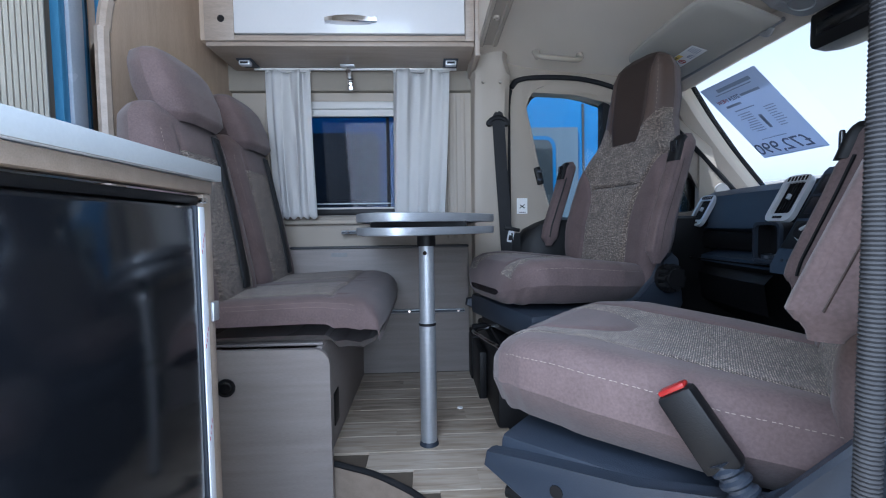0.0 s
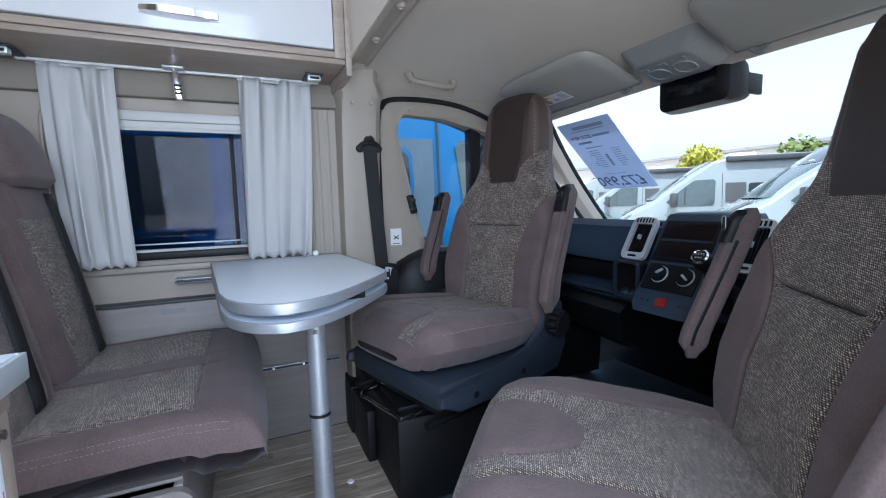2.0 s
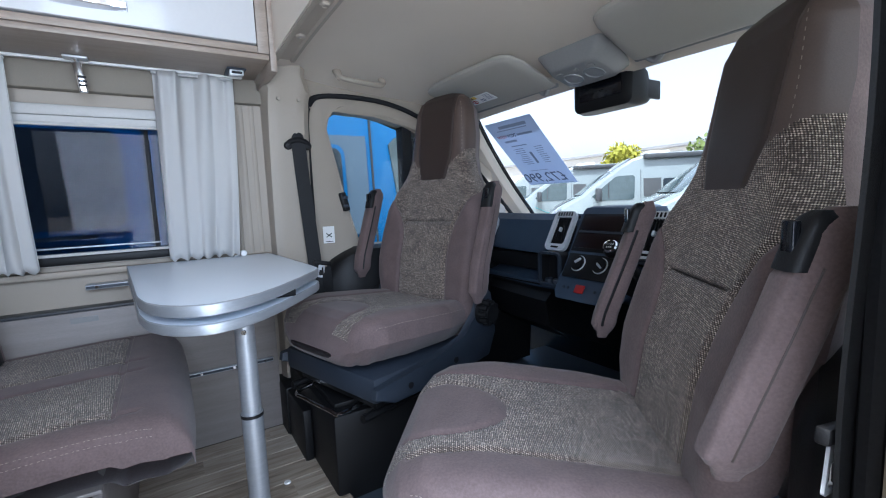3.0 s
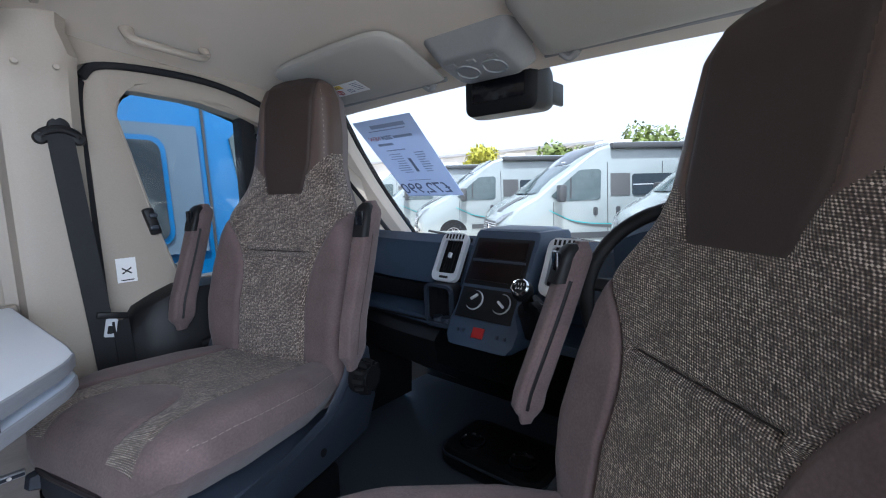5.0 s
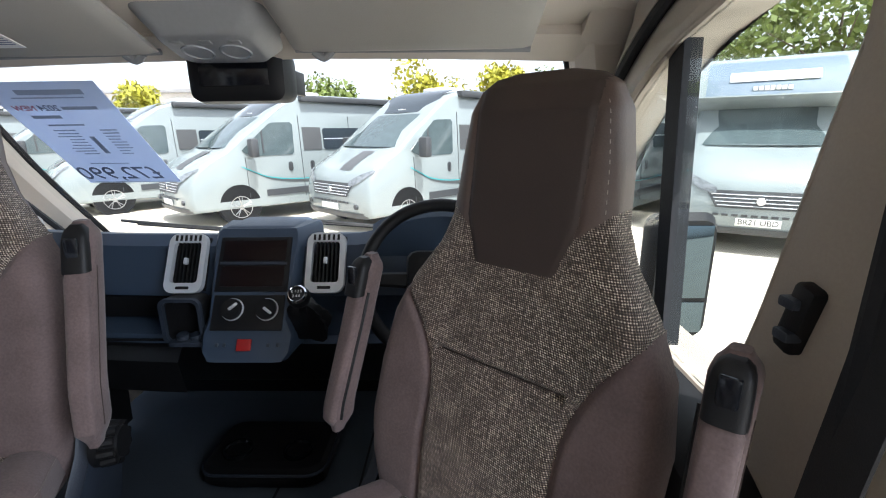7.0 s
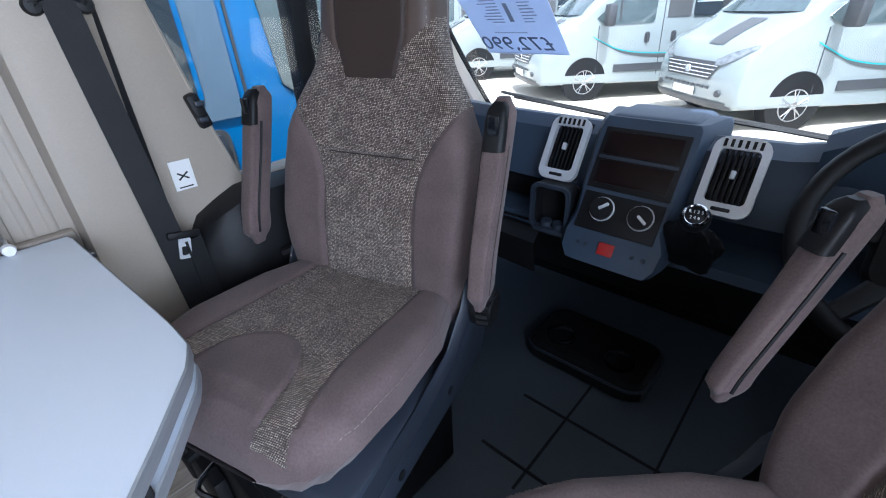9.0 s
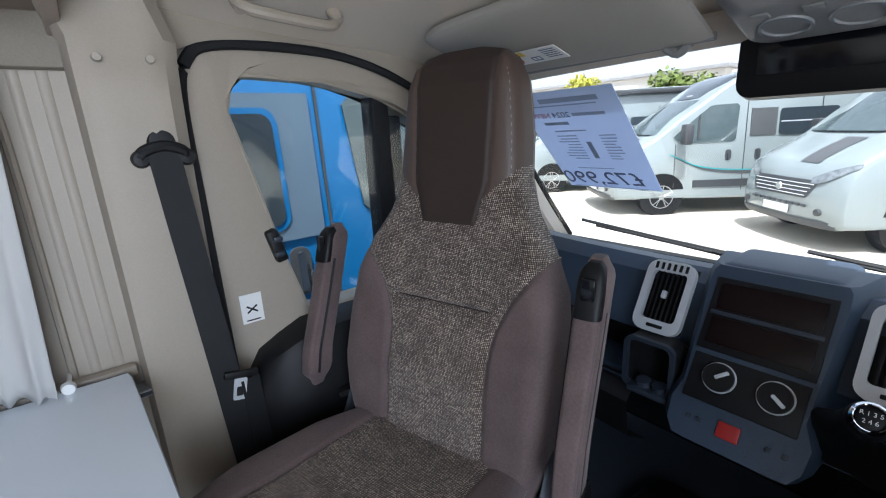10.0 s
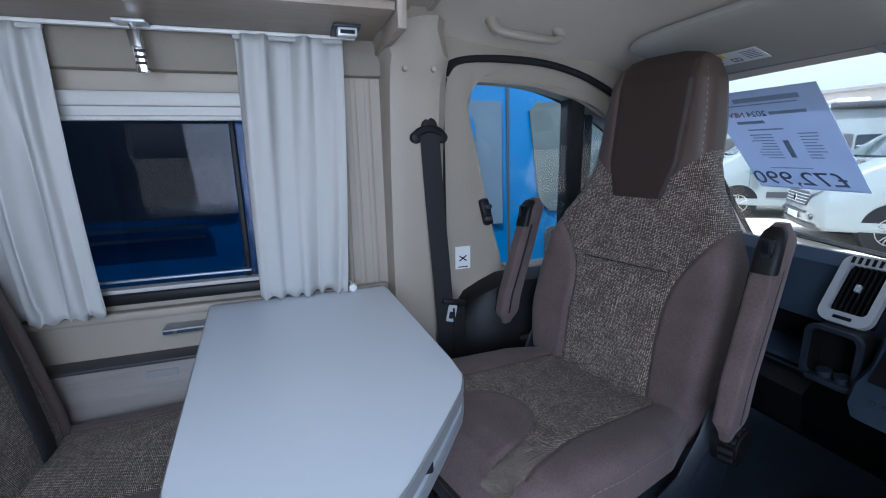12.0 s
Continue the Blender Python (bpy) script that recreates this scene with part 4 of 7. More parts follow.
def dashes(bm, pts, gap=0.006, ln=0.005, r=0.0007):
    """Stitches: short raised threads along a line."""
    pts = [Vector(p) for p in pts]
    for a, b in zip(pts, pts[1:]):
        L = (b - a).length
        d = (b - a) / max(L, 1e-9)
        t = 0.0
        while t + ln < L:
            p0, p1 = a + d * t, a + d * (t + ln)
            side = d.cross(Vector((0, 0, 1)))
            side = (side if side.length > 0.1 else Vector((0, 1, 0))).normalized() * r
            up = Vector((0, 0, r))
            vs = [bm.verts.new(q) for q in (p0 + side, p0 + up * 1.5, p0 - side, p1 - side, p1 + up * 1.5, p1 + side)]
            bm.faces.new((vs[0], vs[1], vs[4], vs[5]))
            bm.faces.new((vs[1], vs[2], vs[3], vs[4]))
            bm.faces.new((vs[2], vs[0], vs[5], vs[3]))
            t += gap + ln
    return bm


# ---- upholstery ----


def lerp_table(tab_, z):
    for (a, b), (c, d) in zip(tab_, tab_[1:]):
        if z <= c:
            return b + (d - b) * max(0.0, (z - a) / (c - a))
    return tab_[-1][1]


def upholster(parent, front, back, S, classify, mats, names, nu=64, nb=14):
    """Skin from stations S; the front faces are sorted into parts by classify(u, s)."""
    groups = {k: bmesh.new() for k in mats}
    cache = {k: {} for k in mats}
    U = [math.sin(math.pi / 2 * (2 * i / nu - 1)) * 0.35 + (2 * i / nu - 1) * 0.65 for i in range(nu + 1)]
    V = [1 - 2 * i / nb for i in range(nb + 1)]

    def vert(k, key, p):
        d = cache[k]
        if key not in d:
            d[key] = groups[k].verts.new(p)
        return d[key]

    F = [[front(u, s) for u in U] for s in S]
    c = nu // 2
    run = [0.0]
    for a, b in zip(F, F[1:]):
        run.append(run[-1] + (b[c] - a[c]).length)
    girth = []
    for row in F:
        g = [0.0]
        for a, b in zip(row, row[1:]):
            g.append(g[-1] + (b - a).length)
        girth.append([v - g[c] for v in g])
    lays = {k: groups[k].loops.layers.uv.new("weave") for k in mats}
    K = [[back(v, s) for v in V] for s in S]
    for j in range(len(S) - 1):
        for i in range(nu):
            k = classify((U[i] + U[i + 1]) / 2, (S[j] + S[j + 1]) / 2)
            q = [vert(k, ("f", jj, ii), F[jj][ii]) for jj, ii in ((j, i), (j, i + 1), (j + 1, i + 1), (j + 1, i))]
            fc = groups[k].faces.new(q)
            for lo, (jj, ii) in zip(fc.loops, ((j, i), (j, i + 1), (j + 1, i + 1), (j + 1, i))):
                lo[lays[k]].uv = (girth[jj][ii], run[jj])
        for i in range(nb):
            k = "body"
            q = [vert(k, ("b", jj, ii), K[jj][ii]) for jj, ii in ((j, i), (j, i + 1), (j + 1, i + 1), (j + 1, i))]
            groups[k].faces.new(q)
    for k, bm in groups.items():
        if len(bm.faces):
            part(names[k][0], bm, mats[k], parent, names[k][1], angle=60)
        else:
            bm.free()


cu = thing("bench_cushion", I4, "mauve suede bench cushion with tweed insert", "cushion")
BZ = [(0.02, 0.460), (0.15, 0.463), (0.40, 0.474), (0.50, 0.472), (0.545, 0.460), (0.57, 0.440), (0.583, 0.415), (0.588, 0.385)]
BT = [(0.02, 0.10), (0.10, 0.118), (0.452, 0.130), (0.470, 0.150), (0.54, 0.140), (0.57, 0.10), (0.588, 0.04)]
BS = [0.02 + 0.568 * k / 110 for k in range(111)]
BW = 0.385


def bench_top(u, x):
    t = lerp_table(BT, x)
    a = min(1.0, abs(u))
    y = u * BW
    g = 0.0
    if x < 0.5:
        for q in (-0.315, -0.045, 0.045, 0.315):
            g -= 0.005 * math.exp(-((y - q) / 0.006) ** 2)
    g -= 0.006 * math.exp(-((x - 0.455) / 0.006) ** 2) * (a < 0.9)
    g += 0.006 * max(0.0, math.cos(y / BW * 2 * math.pi + math.pi)) * (x < 0.455)
    return Vector((x + 0.010 * (1 - a ** 4) * (x > 0.5), 2.04 + y, lerp_table(BZ, x) + g - t * 0.55 * (1 - (1 - a ** 14) ** (1 / 4))))


def bench_under(v, x):
    t = lerp_table(BT, x)
    a = min(1.0, abs(v))
    return Vector((x, 2.04 + BW * v, lerp_table(BZ, x) - t + t * 0.22 * (1 - (1 - a ** 12) ** (1 / 3))))


def bench_sort(u, x):
    y = abs(u * BW)
    return "tweed" if 0.12 < x < 0.455 and 0.045 < y < 0.315 else "body"


upholster(cu, bench_top, bench_under, BS, bench_sort, {"body": SUEDE, "tweed": TWEEDH}, {"body": ("cushion_body", ""), "tweed": ("tweed_insert", "woven brown tweed")}, nu=120)
st = bmesh.new()
for off in (0.972, 0.990):
    dashes(st, [bench_top(-off, x) + Vector((0, -0.0012, 0.0008)) for x in BS[8:100:3]], 0.003, 0.0035, 0.0005)
for x in (0.449, 0.463):
    dashes(st, [bench_top(u, x) + Vector((0, 0, 0.0012)) for u in (q / 30 - 1 for q in range(4, 57))], 0.003, 0.0035, 0.0005)
tagged(part("stitching", st, STITCH, cu, smooth=False), kind="stuff")


WIDTH = [(0.40, 0.185), (0.44, 0.215), (0.52, 0.235), (0.62, 0.25), (0.74, 0.25), (0.83, 0.238), (0.90, 0.205), (0.96, 0.165), (1.02, 0.143), (1.12, 0.136), (1.20, 0.126), (1.238, 0.110), (1.255, 0.086), (1.262, 0.05)]
THICK = [(0.40, 0.06), (0.44, 0.12), (0.60, 0.135), (0.9, 0.125), (1.0, 0.14), (1.1, 0.145), (1.2, 0.13), (1.24, 0.09), (1.262, 0.03)]
LEAN = [(0.40, 0.015), (0.5, 0.0), (0.65, -0.02), (0.79, -0.062), (0.94, -0.103), (1.10, -0.128), (1.20, -0.142), (1.24, -0.158), (1.262, -0.178)]


def head_half(s):
    """Half-width of the dark headrest panel."""
    return min(0.062 + 0.28 * (s - 0.945), 0.084 + 0.02 * (s - 1.03))


def recliner(seat, drop, wheel):
    """Round recliner wheel, or a plain slate housing."""
    if not wheel:
        hs = bmesh.new()
        prism(hs, [(a, b - drop) for a, b in ((-0.14, 0.33), (0.06, 0.33), (0.05, 0.44), (-0.01, 0.52), (-0.06, 0.55), (-0.12, 0.52))], 0.02, "y", 0.262, r=0.006)
        part("recliner_housing", hs, BASEGREY, seat, "slate plastic hinge housing")
        return
    kn = bmesh.new()
    cyl(kn, (-0.045, 0.262, 0.485 - drop), (-0.045, 0.276, 0.485 - drop), 0.042, 0.042, 28)
    knob = part("recliner_knob", kn, BLACK, seat, "round black recliner knob")
    for k in range(10):
        a = 2 * math.pi * k / 10
        rb = bmesh.new()
        cyl(rb, (-0.045 + 0.036 * math.cos(a), 0.276, 0.485 - drop + 0.036 * math.sin(a)), (-0.045 + 0.033 * math.cos(a), 0.302, 0.485 - drop + 0.033 * math.sin(a)), 0.010, 0.009, 8)
        part("grip_lobe", rb, BLACK, knob)
    rb = bmesh.new()
    cyl(rb, (-0.045, 0.276, 0.485 - drop), (-0.045, 0.306, 0.485 - drop), 0.034, 0.030, 24)
    part("knob_grip", rb, BLACK, knob)


def captain_seat(label, m, drop=0.0, recline=0.0, arm_back=0.0, wheel=True, panel=1.0, crown=1.0, depth=0.94):
    seat = thing("captain_seat", m, label, "seat", "swivelling cab seats")
    S = [0.40 + 0.862 * (k / 230) for k in range(231)]

    def wd(s):
        return lerp_table(WIDTH, s)

    def lx(z):
        return lerp_table(LEAN, z) - recline * max(0, z - 0.5)

    def front(u, s):
        w, t = wd(s), lerp_table(THICK, s)
        a = min(1.0, abs(u))
        bol = 0.035 * max(0, min(1, (s - 0.45) / 0.12)) * max(0, min(1, (0.98 - s) / 0.12)) * max(0.0, (a - 0.45) / 0.55) ** 1.6 * (1 - a ** 14)
        groove = 0.0
        ins = 0.118
        if 0.46 < s < 0.89:
            groove -= 0.009 * math.exp(-((abs(u * w) - ins - 2.6 * max(0, s - 0.70) ** 2) / 0.007) ** 2)
        groove -= 0.012 * math.exp(-((s - 0.79) / 0.006) ** 2) * (1 if abs(u * w) < ins else 0)
        if s > 0.945:
            groove -= 0.003 * math.exp(-((abs(u * w) - head_half(s) * panel) / 0.006) ** 2)
        x = lx(s) + bol + groove - t * 0.5 * (1 - (1 - a ** 6) ** (1 / 4))
        return Vector((x, w * u, s - drop - (1 - crown) * max(0.0, s - 0.945)))

    def back(v, s):
        w, t = wd(s), lerp_table(THICK, s)
        a = min(1.0, abs(v))
        return Vector((lx(s) - t + t * 0.5 * (1 - (1 - a ** 3) ** (1 / 3)), w * v, s - drop - (1 - crown) * max(0.0, s - 0.945)))

    def sort(u, s):
        y = abs(u * wd(s))
        if s > 0.945 and y < head_half(s) * panel:
            return "panel"
        seam = 0.118 + 0.03 * max(0, (0.52 - s) / 0.1) + 2.6 * max(0, s - 0.70) ** 2
        if y < seam and s < 0.95:
            return "tweed" if s > 0.44 else "body"
        if s < 0.90:
            return "bolster" if u > 0 else "bolster2"
        if s < 0.995 + max(0, y - 0.08) * 0.9:
            return "tweed"
        return "head" if u > 0 else "head2"

    upholster(seat, front, back, S, sort, {"body": SUEDE, "tweed": TWEED, "panel": LEATHER, "bolster": SUEDE, "bolster2": SUEDE, "head": GREYLEATHER, "head2": GREYLEATHER},
              {"body": ("backrest", ""), "tweed": ("tweed_insert", "woven brown tweed"), "panel": ("headrest_panel", "dark brown leather"), "bolster": ("side_bolster", ""), "bolster2": ("side_bolster", ""), "head": ("headrest_side", "taupe leather"), "head2": ("headrest_side", "taupe leather")}, nu=160)
    sm_ = bmesh.new()
    tube(sm_, [front(-0.108 / wd(0.79) + 0.216 / wd(0.79) * k / 12, 0.79) + Vector((0.0015, 0, 0)) for k in range(13)], 0.0013, 6)
    part("insert_seam", sm_, LEATHER, seat)
    # cushion, stations from rear to front
    CW = [(-0.08, 0.18), (-0.05, 0.205), (0.1, 0.245), (0.28, 0.252), (0.38, 0.243), (0.43, 0.222), (0.46, 0.19), (0.478, 0.15), (0.485, 0.11)]
    CT = [(-0.08, 0.05), (-0.04, 0.12), (0.3, 0.145), (0.42, 0.14), (0.455, 0.115), (0.475, 0.07), (0.485, 0.02)]
    CZ = [(-0.08, 0.505), (0.05, 0.522), (0.2, 0.538), (0.32, 0.55), (0.40, 0.55), (0.44, 0.538), (0.465, 0.512), (0.478, 0.485), (0.485, 0.455)]
    CS = [-0.08 + 0.565 * k / 150 for k in range(151)]

    def nose(x, y):
        return ((x - 0.42) / 0.155) ** 2 + (y / 0.105) ** 2 < 1

    def top(u, s):
        w, t = lerp_table(CW, s), lerp_table(CT, s)
        a = min(1.0, abs(u))
        y = u * w
        bol = 0.022 * (1 - a ** 14) * max(0.0, (a - 0.4) / 0.6) ** 1.5 * max(0, min(1, (0.44 - s) / 0.15))
        e = math.sqrt(((s - 0.42) / 0.155) ** 2 + (y / 0.105) ** 2)
        g = -0.005 * math.exp(-((e - 1) / 0.06) ** 2) if s < 0.45 else 0
        g -= 0.005 * math.exp(-((abs(y) - 0.145 - 0.12 * max(0, (s - 0.28))) / 0.006) ** 2) if s < 0.43 else 0
        return Vector((s if s < 0 else s * depth, y, lerp_table(CZ, s) + bol + g - t * 0.5 * (1 - (1 - a ** 7) ** (1 / 5)) - drop))

    def under(v, s):
        w, t = lerp_table(CW, s), lerp_table(CT, s)
        a = min(1.0, abs(v))
        return Vector((s if s < 0 else s * depth, w * v, lerp_table(CZ, s) - t + t * 0.5 * (1 - (1 - a ** 4) ** (1 / 3)) - drop))

    def csort(u, s):
        y = u * lerp_table(CW, s)
        if nose(s, y) or s > 0.47:
            return "nose" if s <= 0.47 else "body"
        if abs(y) > 0.145 + 0.12 * max(0, s - 0.28):
            return "bolster" if y > 0 else "bolster2"
        return "tweed"

    upholster(seat, top, under, CS, csort, {"body": SUEDE, "tweed": TWEEDH, "nose": SUEDE, "bolster": SUEDE, "bolster2": SUEDE},
              {"body": ("cushion", ""), "tweed": ("cushion_tweed", "woven brown tweed"), "nose": ("cushion_nose", ""), "bolster": ("cushion_bolster", ""), "bolster2": ("cushion_bolster", "")}, nu=130)
    st = bmesh.new()
    for off in (0.984,):
        for sg in (-1, 1):
            dashes(st, [top(sg * off, s) + Vector((0, sg * 0.0012, 0.0008)) for s in CS[15:132:4]], 0.005, 0.004, 0.0006)
    for sg in (-1, 1):
        dashes(st, [front(sg * 0.90, s) + Vector((0.002, 0, 0)) for s in [0.99 + 0.23 * k / 16 for k in range(17)]], 0.005, 0.005, 0.0007)
    tagged(part("stitching", st, STITCH, seat, smooth=False), kind="stuff")
    # arm rests folded up beside the backrest: suede sleeve, front pad, black handle, zip
    unit = [(math.copysign(abs(math.cos(t)) ** 0.55, math.cos(t)), math.copysign(abs(math.sin(t)) ** 0.55, math.sin(t))) for t in (2 * math.pi * q / 24 for q in range(24))]
    for sg in (-1, 1):
        lo = (0.535 + (0.085 if drop else 0.0) if sg > 0 else 0.565 + (0.025 if drop else 0.0)) - arm_back

        def arm_at(u):
            z = lo + (0.922 - lo) * u
            ends = min(1.0, (u / 0.10) ** 0.5 if u > 0 else 0.0, ((1 - u) / 0.07) ** 0.5 if u < 1 else 0.0)
            ends = max(0.42, ends)
            return lx(z) + 0.033 - 0.018 * u - arm_back, sg * 0.300, z - drop, 0.0250 * (0.80 + 0.20 * u) * ends, (0.032 - 0.004 * u) * ends * (0.80 if drop and sg < 0 else 1.0)

        ar = bmesh.new()
        rings = []
        for k in range(37):
            x, y, z, hw, hd = arm_at(k / 36)
            rings.append([(x + hd * c, y + hw * q, z) for c, q in unit])
        arm = part("armrest", loft(ar, rings), SUEDE, seat)
        pad = bmesh.new()
        rings = []
        for k in range(21):
            u = 0.06 + 0.735 * k / 20
            x, y, z, hw, hd = arm_at(u)
            e = 0.8 if k in (0, 20) else 1.0
            rings.append([(x + hd - 0.010 + 0.016 * e * c, y + hw * 0.86 * e * q, z) for c, q in unit])
        part("armrest_pad", loft(pad, rings), SUEDE, arm)
        hn = bmesh.new()
        rings = []
        for k in range(11):
            u = 0.785 + 0.205 * k / 10
            x, y, z, hw, hd = arm_at(u)
            e = math.sqrt(max(0.05, 1 - (k / 10.3) ** 6))
            rings.append([(x + 0.018 + 0.019 * e * c, y + 0.0215 * e * q, z) for c, q in unit])
        grip = part("armrest_handle", loft(hn, rings), BLACK, arm, "black plastic arm handle")
        x, y, z, hw, hd = arm_at(0.88)
        part("armrest_button", box(bmesh.new(), -0.005, 0.004, -0.011, 0.011, -0.03, 0.024, r=0.003, m=Matrix.Translation((x + 0.036, y, z))), BLACKGLOSS, grip)
        for side, rr, fx, mat, nm in ((-sg, 0.0035, 0.42, BLACK, "zip"), (sg, 0.0013, 0.30, LEATHER, "piping")):
            ln = []
            for k in range(15):
                x, y, z, hw, hd = arm_at(0.10 + 0.70 * k / 14)
                ln.append((x + hd * fx, y + side * hw * 0.985, z))
            part(nm, tube(bmesh.new(), ln, rr, 6), mat, arm)
    # plastic side covers, recliner and frame
    for sg in (-1, 1):
        sd = bmesh.new()
        pts = [(-0.10, 0.54), (-0.075, 0.56), (-0.045, 0.54), (-0.02, 0.49), (0.05, 0.425), (0.2, 0.392), (0.36, 0.378), (0.42, 0.37), (0.425, 0.345), (0.36, 0.315), (0.1, 0.312), (-0.08, 0.325), (-0.12, 0.40)]
        y0 = 0.236 if sg > 0 else -0.262
        prism(sd, [(a, b - drop) for a, b in pts], 0.026, "y", y0, r=0.006)
        cover = part("side_cover", sd, BASEGREY, seat, "slate plastic side cover")
        for px, pz in ((0.10, 0.36), (0.30, 0.347)):
            sc = bmesh.new()
            cyl(sc, (px, sg * 0.2625, pz - drop), (px, sg * 0.264, pz - drop), 0.010, n=14)
            part("screw_hole", sc, BLACK, cover)
    recliner(seat, drop, wheel)
    fr = bmesh.new()
    box(fr, -0.08, 0.41, -0.236, 0.236, 0.318 - drop, 0.392 - drop, r=0.012)
    part("seat_frame", fr, BASEGREY, seat)
    sw = bmesh.new()
    box(sw, -0.04, 0.38, -0.20, 0.20, 0.285 - drop, 0.317 - drop, r=0.006)
    part("swivel_frame", sw, BLACK, seat)
    for sg in (-1, 1):
        part("slide_rail", tube(bmesh.new(), [(-0.06, sg * 0.19, 0.278 - drop), (0.42, sg * 0.19, 0.270 - drop)], 0.012, 8), BLACK, seat, "black steel slide rail")
    lv = bmesh.new()
    tube(lv, curve_pts([(0.30, -0.12, 0.282 - drop), (0.44, -0.12, 0.275 - drop), (0.45, -0.05, 0.273 - drop), (0.45, 0.08, 0.273 - drop), (0.44, 0.12, 0.275 - drop), (0.30, 0.12, 0.282 - drop)], 4), 0.006, 8)
    part("slide_lever", lv, CHROME, seat, "bare metal slide lever")
    return seat


def pose_on(x, y, deg):
    return Matrix.Translation((x, y, 0)) @ Matrix.Rotation(radians(deg), 4, "Z")


captain_seat("mauve suede and tweed cab seat turned to the table", pose_on(1.345, 2.075, 195.6), 0.0, 0.0)
captain_seat("mauve suede and tweed driver seat swivelled half round", pose_on(1.295, 1.122, 140.0), 0.078, 0.010, 0.0, False, 1.12, 0.90, 0.975)
for nm, x0, x1, y0, y1, h in (("seat_pedestal", 0.91, 1.42, 1.88, 2.42, 0.268), ("seat_pedestal", 0.96, 1.42, 0.86, 1.36, 0.188)):
    p = thing(nm, Matrix.Translation((x0, y0, -0.03)), "black plastic box under the cab seat", "seat base", "seat boxes")
    w, d = x1 - x0, y1 - y0
    part("box_shell", B(0.03, w, 0.0, d, 0.0, h + 0.01, r=0.012), BLACK, p)
    part("rear_cover", B(0.0, 0.029, d * 0.45, d, 0.0, h - 0.06, r=0.006), BLACK, p)
    part("swivel_plate", B(0.05, w - 0.04, 0.05, d - 0.05, h + 0.0102, h + 0.026, r=0.004), BLACK, p, "black swivel plate")

# buckle on a ribbed stalk beside the driver seat
bk = thing("belt_buckle", I4, "black belt buckle with red button on ribbed stalk", "belt buckle")
e0, e1 = Vector((1.10, 0.925, 0.28)), Vector((1.01, 1.01, 0.452))
d = (e1 - e0).normalized()
stalk = bmesh.new()
pts, rad = [], []
for k in range(41):
    t = k / 40
    pts.append(e0 + (e1 - e0) * t * 0.62)
    rad.append(0.0185 if k % 4 < 2 else 0.0145)
tube(stalk, pts, rad, 14)
part("stalk", stalk, BASEGREY, bk, "grey ribbed stalk")
Mb = Matrix.Translation(e0 + (e1 - e0) * 0.78) @ d.to_track_quat("Z", "Y").to_matrix().to_4x4()
part("buckle_body", box(bmesh.new(), -0.014, 0.014, -0.022, 0.022, -0.045, 0.05, r=0.006, m=Mb), BLACK, bk)
part("release_button", box(bmesh.new(), -0.010, 0.010, -0.017, 0.017, 0.0495, 0.056, r=0.003, m=Mb), RED, bk, "red release button")

